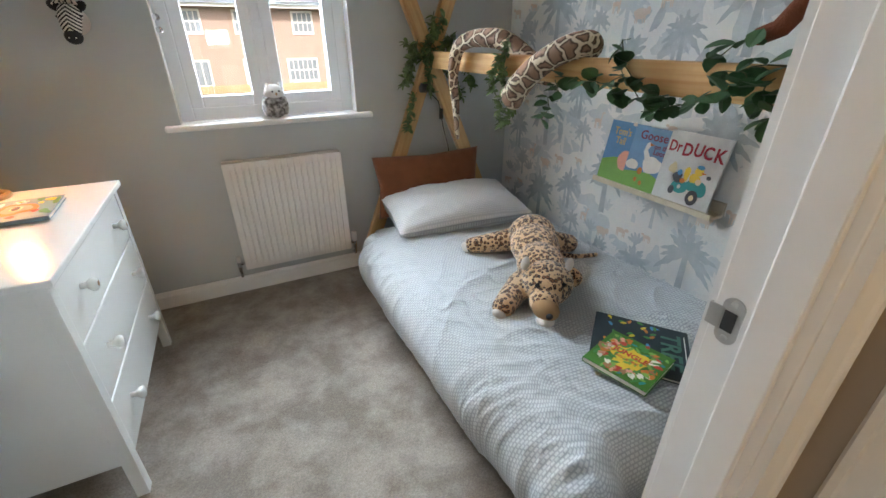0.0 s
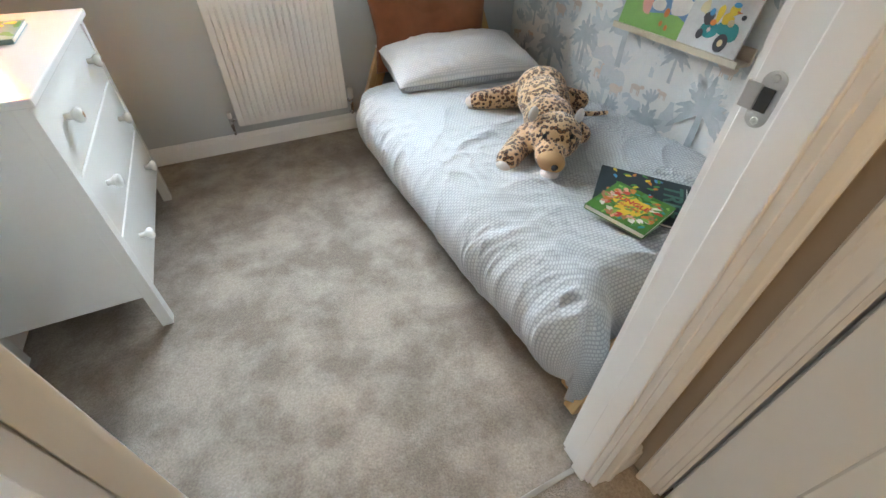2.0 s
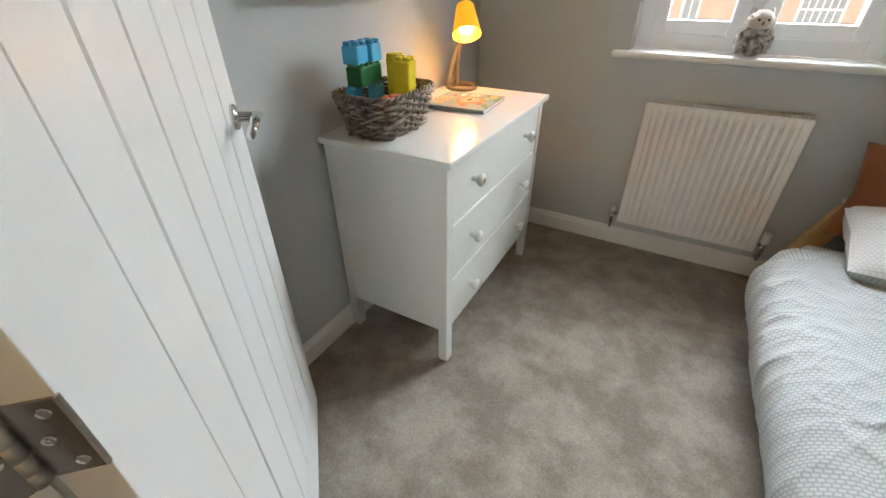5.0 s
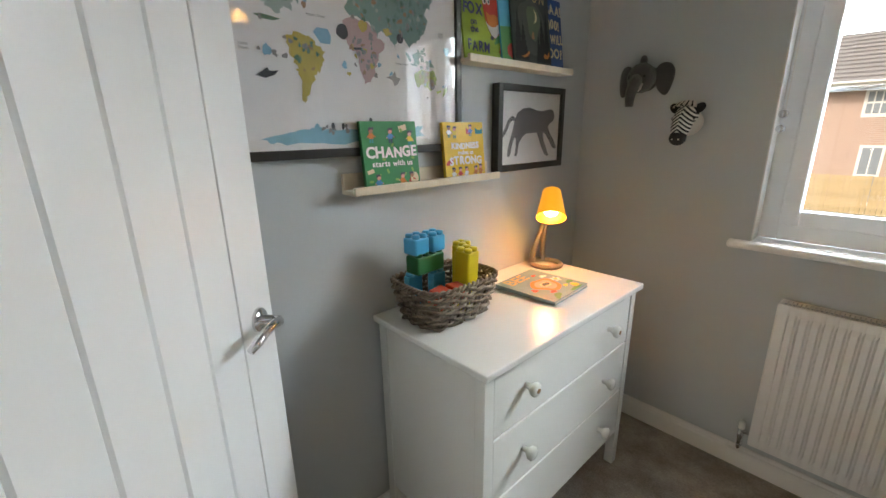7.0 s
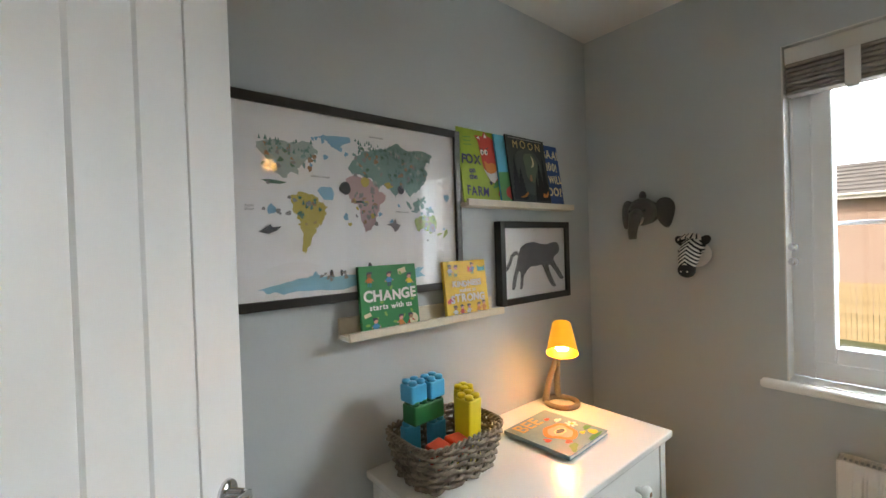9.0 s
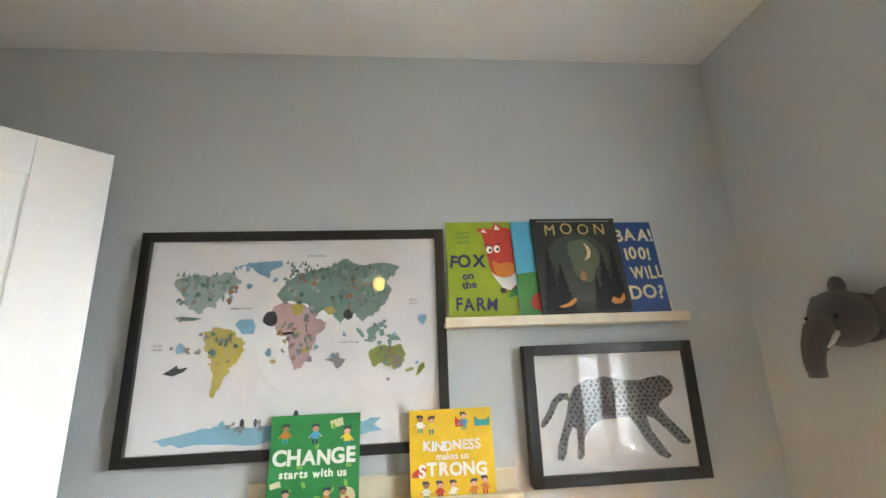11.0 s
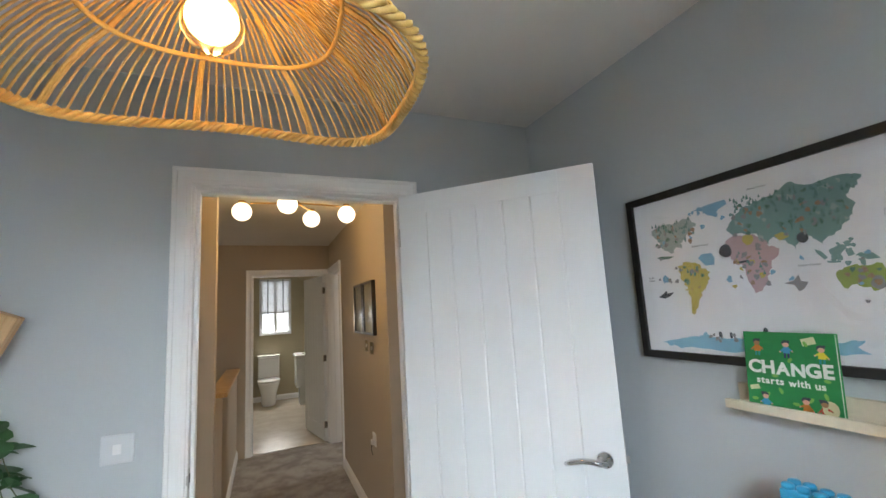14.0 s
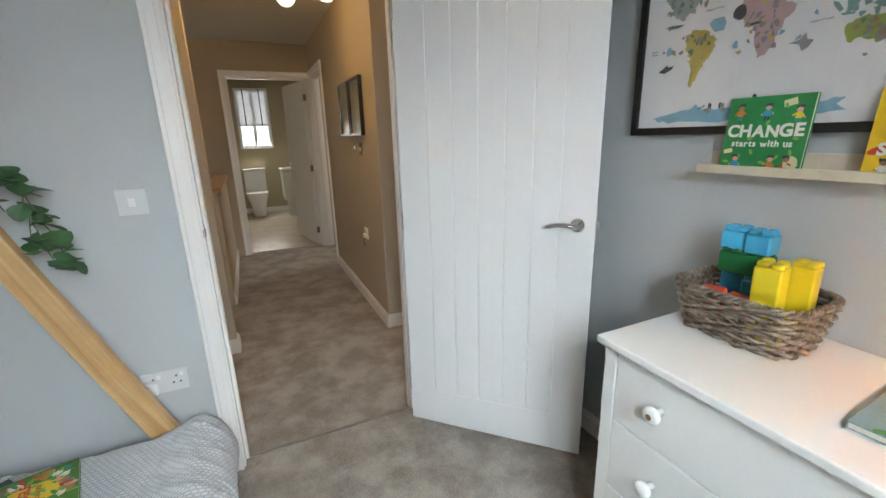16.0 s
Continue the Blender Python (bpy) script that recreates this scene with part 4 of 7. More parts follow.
def land(pts):
    """Sheet fractions to places on the print; coasts get a wandering edge."""
    if len(pts) > 8:
        r, out = random.Random(len(pts)), []
        for (a, b), (c, d) in zip(pts, pts[1:] + pts[:1]):
            out.append((a, b))
            for k in (.25, .5, .75):
                out.append((a + (c - a) * k + r.uniform(-.006, .006), b + (d - b) * k + r.uniform(-.008, .008)))
        pts = out
    return [(-W / 2 + W * u, H * (1 - v)) for u, v in pts]


teal, rose, mustard, lime = ink("teal_print", (0.20, 0.34, 0.32)), ink("pink_print", (0.55, 0.37, 0.38)), ink("mustard_print", (0.55, 0.44, 0.10)), ink("lime_print", (0.32, 0.40, 0.08))
sea, ice, dusk = ink("sea_blue_print", (0.22, 0.45, 0.62)), ink("ice_blue_print", (0.25, 0.52, 0.66)), ink("grey_green_print", (0.36, 0.44, 0.42))
dark_ink, brown_ink, grey_ink = ink("charcoal_print", (0.05, 0.055, 0.07)), ink("brown_print", (0.18, 0.10, 0.06)), ink("grey_print", (0.28, 0.27, 0.28))
forest, fir_ink, fawn_ink = ink("forest_print", (0.09, 0.20, 0.14)), ink("fir_print", (0.11, 0.24, 0.21)), ink("fawn_print", (0.36, 0.22, 0.13))
blobs(map_ob, "north_america", dusk, [land([(.12, .22), (.17, .20), (.22, .21), (.27, .19), (.30, .20), (.325, .235), (.30, .27), (.27, .30), (.245, .33), (.25, .36), (.225, .345), (.20, .38), (.175, .36), (.15, .33), (.14, .28), (.11, .25)])], yf)
blobs(map_ob, "greenland", sea, [land([(.32, .16), (.38, .145), (.45, .14), (.455, .165), (.42, .185), (.40, .215), (.375, .20), (.36, .175)])], yf)
blobs(map_ob, "south_america", mustard, [land([(.22, .46), (.26, .44), (.30, .45), (.33, .49), (.355, .51), (.34, .56), (.32, .60), (.30, .65), (.285, .70), (.265, .745), (.255, .73), (.26, .66), (.25, .58), (.225, .53)])], yf)
blobs(map_ob, "africa", rose, [land([(.43, .36), (.47, .34), (.52, .345), (.56, .38), (.575, .42), (.605, .43), (.585, .48), (.565, .53), (.555, .58), (.53, .63), (.505, .64), (.49, .58), (.48, .50), (.45, .47), (.42, .43)])], yf)
blobs(map_ob, "eurasia", teal, [land([(.44, .30), (.47, .25), (.50, .205), (.56, .19), (.62, .165), (.66, .135), (.72, .17), (.80, .16), (.845, .18), (.83, .22), (.795, .245), (.82, .29), (.80, .34), (.775, .39), (.74, .41), (.725, .44), (.70, .40), (.665, .40), (.65, .45), (.625, .40), (.59, .375), (.575, .41), (.55, .385), (.535, .345), (.49, .33), (.46, .335)])], yf)
blobs(map_ob, "australia", lime, [land([(.745, .565), (.78, .545), (.82, .55), (.85, .545), (.865, .59), (.85, .64), (.82, .65), (.79, .625), (.755, .635)])], yf)
blobs(map_ob, "antarctica", ice, [land([(.10, .905), (.20, .875), (.27, .865), (.30, .835), (.32, .865), (.45, .865), (.60, .86), (.72, .865), (.78, .85), (.76, .88), (.79, .905), (.70, .915), (.55, .925), (.35, .935), (.2, .93), (.14, .925)])], yf)
rng = random.Random(4)
dots = {}
for (u0, u1, v0, v1, n, pool) in ((.13, .31, .22, .33, 34, (fawn_ink, forest, teal, grey_ink, sea)), (.46, .80, .18, .38, 80, (forest, fawn_ink, teal, grey_ink, dusk, grey_ink)), (.25, .33, .47, .62, 18, (forest, fawn_ink, mustard)),
                                  (.44, .57, .37, .60, 24, (fawn_ink, grey_ink, grey_ink, mustard)), (.76, .85, .56, .64, 10, (fawn_ink, forest, grey_ink)), (.30, .44, .15, .26, 10, (sea,)), (.72, .82, .42, .54, 16, (teal,)), (.30, .55, .84, .88, 10, (grey_ink, grey_ink)),
                                  (.12, .30, .38, .55, 8, (grey_ink, sea)), (.55, .9, .48, .72, 8, (grey_ink, sea))):
    for _ in range(n):
        k = rng.choice(pool)
        dots.setdefault(k, []).append(oval(*land([(rng.uniform(u0, u1), rng.uniform(v0, v1))])[0], rng.uniform(.0025, .0075), rng.uniform(.003, .008), 10, 0.2, rng.uniform(0, 3)))
for k, s in dots.items():
    bm = bmesh.new()
    for i, o in enumerate(s):
        slab(o, 0.0004, bm, pose(0, yf - 0.0012 - 0.00003 * i, 0))
    tagged(part("map_animals", bm, k, map_ob), kind="stuff")
blobs(map_ob, "islands", teal, [land(q) for q in ([(.70, .46), (.715, .47), (.73, .50), (.722, .51), (.705, .48)], [(.735, .47), (.76, .455), (.77, .475), (.755, .495), (.738, .49)], [(.775, .48), (.79, .47), (.795, .50), (.78, .505)], [(.80, .50), (.835, .50), (.85, .525), (.82, .525)], [(.725, .515), (.76, .52), (.76, .528), (.73, .525)])], yf)
blobs(map_ob, "new_zealand", lime, [land([(.905, .64), (.92, .625), (.925, .645), (.91, .67), (.895, .685), (.90, .66)]), land([(.86, .655), (.885, .645), (.89, .655), (.865, .668)])], yf)
blobs(map_ob, "crocodile", forest, [land([(.125, .395), (.15, .39), (.185, .395), (.21, .40), (.185, .41), (.15, .408)])], yf - 0.001)
rng = random.Random(31)
firs = bmesh.new()
for (u0, u1, v0, v1, n) in ((.12, .30, .19, .26, 26), (.47, .83, .15, .24, 60), (.60, .80, .24, .36, 26), (.25, .32, .48, .58, 8), (.47, .55, .42, .56, 8)):
    for i in range(n):
        (x, z), q = land([(rng.uniform(u0, u1), rng.uniform(v0, v1))])[0], rng.uniform(.0035, .006)
        slab([(x - q * .7, z - q), (x + q * .7, z - q), (x, z + q * 1.4)], 0.0004, firs, pose(0, yf - 0.0022 - 0.00003 * i, 0))
tagged(part("map_trees", firs, fir_ink, map_ob), kind="stuff")
blobs(map_ob, "whale", sea, [land([(.315, .43), (.33, .41), (.37, .41), (.38, .44), (.375, .475), (.34, .475)]), oval(*land([(.155, .53)])[0], .011, .012, 12, .15), oval(*land([(.92, .43)])[0], .011, .012, 12, .15), oval(*land([(.425, .56)])[0], .007, .01, 10, .2)], yf - 0.001)
blobs(map_ob, "orca", dark_ink, [land([(.11, .635), (.135, .615), (.15, .60), (.155, .615), (.185, .61), (.17, .63), (.14, .645)]), oval(*land([(.425, .41)])[0], .017, .018, 14, .05), oval(*land([(.675, .40)])[0], .012, .013, 12), land([(.46, .475), (.50, .47), (.505, .48), (.47, .485)]),
                                 oval(*land([(.52, .83)])[0], .006, .013, 10), oval(*land([(.36, .85)])[0], .005, .01, 10), oval(*land([(.40, .85)])[0], .004, .009, 10), oval(*land([(.49, .845)])[0], .004, .008, 10)], yf - 0.001)
blobs(map_ob, "shark", grey_ink, [land([(.60, .60), (.63, .59), (.645, .565), (.65, .595), (.67, .60), (.655, .63), (.64, .64), (.63, .61)]), oval(*land([(.835, .62)])[0], .012, .015, 12, .1)], yf - 0.001)
blobs(map_ob, "lion", mustard, [oval(*land([(.51, .37)])[0], .014, .014, 14, .08), land([(.595, .37), (.62, .36), (.64, .385), (.61, .40)])], yf - 0.0014)
for txt, u, v in (("Pacific\nOcean", .085, .52), ("Atlantic Ocean", .33, .365), ("Indian Ocean", .68, .53), ("Pacific\nOcean", .89, .345), ("Arctic Ocean", .565, .125)):
    x, z = land([(u, v)])[0]
    lettering(txt, 0.0085, grey_ink, map_ob, x, z, yf - 0.0008)

pic, W2, H2, yf2 = framed("spotted_cat_picture", 1.501, 1.935, 1.217, 1.535, 0.025, 0.035, "black framed print of a spotted walking cat, behind glass")


def cat(pts):
    return [(-W2 / 2 + W2 * u, H2 * (1 - v)) for u, v in pts]


fur, spot = ink("cat_grey_print", (0.20, 0.20, 0.215)), ink("cat_spot_print", (0.03, 0.03, 0.035))
body = [(.24, .42), (.28, .32), (.36, .265), (.46, .25), (.56, .28), (.66, .29), (.74, .27), (.80, .26), (.85, .30), (.865, .36), (.84, .41), (.79, .44), (.76, .48), (.80, .56), (.87, .66), (.92, .75), (.90, .77), (.85, .75), (.79, .66), (.72, .57), (.68, .55), (.70, .66), (.75, .76), (.79, .84), (.77, .86),
        (.72, .83), (.66, .73), (.61, .61), (.58, .55), (.50, .56), (.42, .56), (.36, .60), (.31, .68), (.30, .80), (.28, .83), (.255, .82), (.27, .72), (.27, .62), (.25, .60), (.22, .68), (.20, .78), (.18, .83), (.15, .82), (.16, .72), (.19, .62), (.22, .52)]
tail = [(.24, .36), (.19, .36), (.145, .41), (.115, .49), (.08, .55), (.068, .585), (.085, .60), (.115, .565), (.15, .50), (.18, .43), (.215, .405), (.25, .42)]
blobs(pic, "spotted_cat", fur, [cat(body), cat(tail)], yf2)
rng = random.Random(7)


def inside(u, v, shape):
    odd = False
    for (a, b_), (c, d) in zip(shape, shape[1:] + shape[:1]):
        if (b_ > v) != (d > v) and u < a + (c - a) * (v - b_) / (d - b_):
            odd = not odd
    return odd


spots = []
for j in range(22):
    for i in range(28):
        u, v = .06 + i * .033 + (j % 2) * .0165 + rng.uniform(-.005, .005), .22 + j * .031 + rng.uniform(-.004, .004)
        if any(all(inside(u + du, v + dv, q) for du, dv in ((-.006, 0), (.006, 0), (0, -.008), (0, .008))) for q in (body, tail)):
            spots.append(oval(*cat([(u, v)])[0], rng.uniform(.0032, .0042), rng.uniform(.0032, .0042), 8))
bm = bmesh.new()
for i, o in enumerate(spots):
    slab(o, 0.0004, bm, pose(0, yf2 - 0.001, 0))
tagged(part("fur_spots", bm, spot, pic), kind="stuff")


def ledge(name, m, length, label, depth=0.074):
    """Picture ledge: its back on y = 0, its lip at y = -depth, its floor at z = 0."""
    ob = thing(name, m, label, "picture ledge")
    part("base", cube(-length / 2, length / 2, -depth + 0.012, -0.012, -0.012, 0.0, 0.001), ledge_wood, ob)
    part("lip", cube(-length / 2, length / 2, -depth, -depth + 0.012, -0.012, 0.011, 0.0015), ledge_wood, ob)
    part("back_board", cube(-length / 2, length / 2, -0.012, 0, -0.012, 0.045, 0.0015), ledge_wood, ob)
    return ob


ledge("picture_ledge", pose(WEST, 1.615, 1.595, 0, 0, 90), 0.61, "pale limed wooden picture ledge with four books")
ledge("picture_ledge", pose(WEST, 1.166, 1.215, 0, 0, 90), 0.602, "pale limed wooden picture ledge with two books")
ledge("picture_ledge", pose(EAST, 0.93, 0.70, 0, 0, -90), 0.61, "pale wooden picture ledge on the papered wall", 0.088)
page_mat = material("page_edges", (0.72, 0.68, 0.6), 0.8, var=0.1, fine=300)


def book(m, w, h, t, colour, label, title=""):
    """A closed book standing on z = 0, its cover at y = 0 looking to -y."""
    ob = thing("book", m, label, "book")
    cm = colour if not isinstance(colour, tuple) else material("printed_cover", colour, 0.52, var=0.15, scale=14, fine=60, bump=0.02, coat=0.05)
    part("cover", cube(-w / 2, w / 2, 0, 0.002, 0, h, 0.0006), cm, ob)
    part("back_cover", cube(-w / 2, w / 2, t - 0.002, t, 0, h, 0.0006), cm, ob)
    part("spine", cube(-w / 2, -w / 2 + 0.002, 0.002, t - 0.002, 0, h), cm, ob)
    part("page_block", cube(-w / 2 + 0.002, w / 2 - 0.003, 0.002, t - 0.002, 0.002, h - 0.002), page_mat, ob)
    return ob


def art(ob, mat, shapes, layer=1, name="cover_picture"):
    for i, o in enumerate(shapes):
        piece = part(name, slab(o, 0.0006, m=pose(0, -0.0008 * layer - 0.0004 - 0.00004 * i, 0)), mat, ob)
    return piece


def people(ob, spots_, s, seed):
    """Small printed figures in plain shapes: legs, coat, arms, head and hair."""
    r = random.Random(seed)
    for x, z in spots_:
        coat, legs = r.choice(ink_set), r.choice((ink_navy, ink_red, ink_teal))
        bend = r.uniform(-.25, .25) * s
        art(ob, legs, [[(x - s * .28 + k, z - s * 1.5), (x - s * .10 + k, z - s * 1.5), (x - s * .06 + k, z - s * .9), (x - s * .26 + k, z - s * .9)] for k in (0, s * .34)], 0.8)
        art(ob, coat, [[(x - s * .36, z - s * 1.0), (x + s * .36, z - s * 1.0), (x + s * .24, z - s * .3), (x - s * .24, z - s * .3)]], 1)
        art(ob, coat, [[(x + q * s * .22, z - s * .35), (x + q * s * .62, z - s * .72 + q * bend), (x + q * s * .5, z - s * .84 + q * bend), (x + q * s * .2, z - s * .58)] for q in (-1, 1)], 1.4)
        art(ob, ink_brown_face if r.random() < .6 else ink_pink, [oval(x, z, s * .33, s * .34, 12), oval(x + s * .58, z - s * .8 + bend, s * .09, s * .09, 8), oval(x - s * .58, z - s * .8 - bend, s * .09, s * .09, 8)], 2)
        art(ob, dark_ink, [[(x - s * .36, z - s * .05), (x - s * .38, z + s * .2), (x - s * .2, z + s * .4), (x + s * .12, z + s * .42), (x + s * .36, z + s * .2), (x + s * .34, z + s * .02), (x + s * .2, z + s * .14), (x - s * .1, z + s * .16)], oval(x + r.choice((-1, 1)) * s * .3, z + s * .3, s * .15, s * .13, 8)], 3)


ink_red, ink_orange, ink_white, ink_yellow, ink_navy, ink_blue = ink("red_print", (0.55, 0.05, 0.03)), ink("orange_print", (0.62, 0.2, 0.03)), ink("white_print", (0.82, 0.8, 0.76)), ink("yellow_print", (0.75, 0.55, 0.04)), ink("navy_print", (0.035, 0.03, 0.13)), ink("blue_print", (0.06, 0.28, 0.55))
ink_pink, ink_gold, ink_teal, ink_cream, ink_brown_face = ink("salmon_print", (0.75, 0.36, 0.28)), ink("gold_print", (0.55, 0.40, 0.16)), ink("deep_teal_print", (0.02, 0.28, 0.29)), ink("cream_print", (0.72, 0.62, 0.38)), ink("light_brown_print", (0.38, 0.18, 0.09))
ink_green, ink_lightgreen = ink("leaf_print", (0.06, 0.25, 0.06)), ink("grass_print", (0.2, 0.42, 0.08))
ink_set = (ink_red, ink_orange, ink_yellow, ink_white, ink_blue)


def leaning(y, z, lean, x=0.0):
    """Pose of a book on a west ledge, its foot x out from the wall."""
    return pose(WEST + x, y, z, 0, 0, 90) @ pose(0, 0, 0, -lean, 0, 0)


# upper ledge
b = book(leaning(1.432, 1.596, 8, 0.038), 0.215, 0.272, 0.006, (0.30, 0.40, 0.02), "lime green picture book with a red fox on its cover")
art(b, ink_red, [[(-.010, .236), (-.024, .250), (-.004, .252), (.016, .250), (.028, .271), (.044, .256), (.066, .250), (.084, .222), (.092, .180), (.094, .135), (.080, .100), (.052, .078), (.034, .082), (.016, .108), (.004, .140), (-.002, .180), (-.006, .215)]], 1)
art(b, ink_orange, [[(.010, .16), (.030, .15), (.05, .155), (.07, .15), (.074, .118), (.05, .10), (.026, .108), (.014, .13)]], 1.5)
art(b, ink_white, [[(.006, .128), (.018, .118), (.036, .112), (.056, .116), (.074, .128), (.086, .140), (.078, .104), (.052, .079), (.034, .083), (.016, .107)], oval(.006, .190, .0085, .010), oval(.026, .192, .0085, .010), [(-.014, .243), (-.004, .249), (.004, .238)], [(.024, .248), (.029, .264), (.040, .248)]], 2)
art(b, dark_ink, [oval(.008, .189, .0038, .0046), oval(.028, .191, .0038, .0046), [(-.012, .206), (.012, .198), (.012, .203)], [(.020, .204), (.040, .212), (.038, .206)], oval(.032, .078, .008, .007)], 3)
art(b, ink_red, [oval(.085, .044, .018, .018, 14, .15), oval(.096, .064, .014, .014, 14, .15)], 2)
art(b, ink_green, [oval(.07, .078, .03, .010, 12, .2, .5), oval(.086, .070, .022, .008, 12, .2, 1.2)], 1)
scrawl("FOX", .046, ink_navy, b, -.055, .142, -.003, bold=.0014, seed=6, tilt=9, squeeze=.9)
lettering("on\nthe", .028, ink_navy, b, -.055, .11, -.003, bold=.0008, turn=5, space=.85)
scrawl("FARM", .046, ink_navy, b, -.040, .030, -.003, bold=.001, seed=7, tilt=8, squeeze=.84)
for i in range(3):
    art(b, ink_green, [[(-.08, .238 - i * .014), (-.045, .24 - i * .014), (-.045, .242 - i * .014), (-.08, .24 - i * .014)]], 1, "small_print")
b = book(leaning(1.60, 1.596, 8, 0.049), 0.20, 0.268, 0.006, (0.08, 0.42, 0.62), "blue and green picture book partly hidden on the ledge")
art(b, ink_green, [[(-.1, 0), (.1, 0), (.1, .1), (0, .13), (-.1, .12)]], 1)
art(b, ink_red, [oval(-.05, .045, .02, .025, 12, .1)], 2)
b = book(leaning(1.79, 1.596, 8, 0.044), 0.21, 0.265, 0.006, (0.012, 0.06, 0.22), "dark blue picture book with large cream lettering")
for k, (line, w_) in enumerate((("BAA!", .9), ("100!", .9), ("I WILL", .72), ("DO?", .95))):
    scrawl(line, .047, ink_cream, b, .048, .208 - .053 * k, -.002, bold=.0013, seed=20 + k, tilt=5, squeeze=w_)
b = book(leaning(1.668, 1.596, 8, 0.060), 0.232, 0.272, 0.007, (0.022, 0.026, 0.024), "black picture book of a moonlit forest with foxes")
art(b, ink("moonlit_print", (0.10, 0.13, 0.08)), [oval(.012, .155, .04, .06, 22, .1)], 1)
art(b, ink("moon_haze_print", (0.045, 0.055, 0.045)), [oval(.0, .14, .075, .095, 24, .08)], 0.5)
art(b, plush_black, [[(x0 - w * (1 - k / 7) * (1.25 if i else 1), .02 + hh * k / 7 + (.012 if i else 0)) for k in range(8) for i in (0, 1)] + [(x0 + w * (1 - k / 7) * (1.25 if i else 1), .02 + hh * k / 7 + (.012 if i else 0)) for k in range(7, -1, -1) for i in (1, 0)] for x0, w, hh in ((-.085, .02, .16), (-.055, .022, .12), (.06, .022, .15), (.09, .018, .18), (.035, .012, .09))], 2)
art(b, ink_cream, [[(.018, .20), (.03, .188), (.034, .172), (.028, .158), (.012, .15), (.022, .165), (.024, .18)]], 3)
art(b, ink_orange, [[(-.075, .03), (-.05, .038), (-.03, .052), (-.025, .045), (-.04, .032), (-.06, .027)], [(.062, .04), (.07, .052), (.085, .045), (.10, .062), (.10, .046), (.09, .035), (.07, .033)]], 4)
art(b, ink_brown_face, [[(-.008, .10), (0, .122), (.008, .12), (.01, .098), (0, .094)]], 4)
scrawl("MOON", .044, ink_gold, b, 0, .224, -.003, seed=8, tilt=2, hop=.03, squeeze=.95, gap=.36)
art(b, grey_ink, [[(-.1, .262), (.1, .262), (.1, .265), (-.1, .265)], [(-.04, .008), (.04, .008), (.04, .012), (-.04, .012)]], 1, "small_print")
# lower ledge
b = book(leaning(1.012, 1.216, 6, 0.054), 0.194, 0.186, 0.014, (0.02, 0.24, 0.065), "green board book with white title and small figures")
scrawl("CHANGE", .041, ink_white, b, 0, .085, bold=.0016, seed=2, tilt=3, gap=.05)
scrawl("starts with us", .022, ink_white, b, 0, .060, bold=.0007, seed=3, tilt=3, gap=.07)
people(b, ((-.065, .16), (.0, .158), (.07, .15), (-.055, .03), (.03, .03), (.065, .03)), .022, 3)
art(b, ink_lightgreen, [oval(-.03 + .035 * i, .12 + .04 * ((i * 7) % 3 - 1), .007, .004, 8, 0, i) for i in range(-1, 4)] + [oval(-.08 + .03 * i, .02 + .013 * (i % 3), .008, .004, 8, 0, i) for i in range(6)], 1)
art(b, ink_cream, [[(.035, .155), (.062, .162), (.058, .178), (.031, .171)], [(-.088, .04), (-.066, .045), (-.07, .056), (-.091, .05)], oval(.075, .02, .016, .018, 12)], 1)
b = book(leaning(1.316, 1.216, 6, 0.054), 0.19, 0.184, 0.014, (0.78, 0.50, 0.02), "yellow board book with white title and small figures")
scrawl("KINDNESS", .0275, ink_white, b, 0, .098, bold=.0012, seed=4, tilt=4, gap=.05)
lettering("makes us", .02, ink_white, b, 0, .079, -.0025, bold=.0003)
scrawl("STRONG", .0345, ink_white, b, 0, .047, bold=.0015, seed=5, tilt=3, gap=.05)
people(b, ((-.07, .165), (-.045, .162), (.03, .168), (-.06, .03), (-.03, .03), (.0, .03), (.045, .03), (.07, .035)), .02, 9)
art(b, ink_teal, [[(.055, .145), (.09, .145), (.09, .165), (.082, .158), (.065, .158), (.055, .166)]], 1)
art(b, ink_red, [[(.01, .145), (.03, .145), (.03, .165), (.02, .158), (.01, .168)], oval(-.075, .055, .018, .008, 12, 0, .4)], 1)


# east ledge
def leaning_east(y, z, lean, x=0.0):
    return pose(EAST - x, y, z, 0, 0, -90) @ pose(0, 0, 0, -lean, 0, 0)


b = book(leaning_east(1.135, 0.701, 10, 0.052), 0.21, 0.275, 0.006, (0.10, 0.26, 0.50), "blue picture book with a pink pig on grass")
art(b, ink_lightgreen, [[(-.105, 0), (.105, 0), (.105, .10), (.03, .12), (-.04, .11), (-.105, .09)]], 1)
art(b, ink_pink, [oval(.035, .105, .05, .045, 20, .04)], 2)
lettering("Tom's\nTail", .046, ink_gold, b, -.025, .215, -.003, bold=.001, space=.9, squeeze=.85)
b = book(leaning_east(.985, 0.701, 10, 0.062), 0.21, 0.275, 0.006, (0.16, 0.32, 0.55), "blue picture book with a white goose running")
art(b, ink_lightgreen, [[(-.105, 0), (.105, 0), (.105, .06), (.03, .085), (-.04, .08), (-.105, .07)]], 1)
art(b, ink_white, [oval(.03, .12, .05, .036, 18, .08), [(-.01, .13), (-.03, .17), (-.025, .205), (-.01, .215), (-.002, .2), (-.012, .18), (.01, .15)], oval(-.07, .105, .034, .022, 14, .05)], 2)
art(b, ink_orange, [[(-.01, .21), (.018, .204), (-.004, .198)], oval(-.02, .085, .012, .016), oval(-.03, .045, .008, .01), oval(.0, .035, .008, .01)], 3)
lettering("Goose", .052, ink("maroon_print", (.2, .02, .05)), b, 0, .222, -.003, bold=.0006)
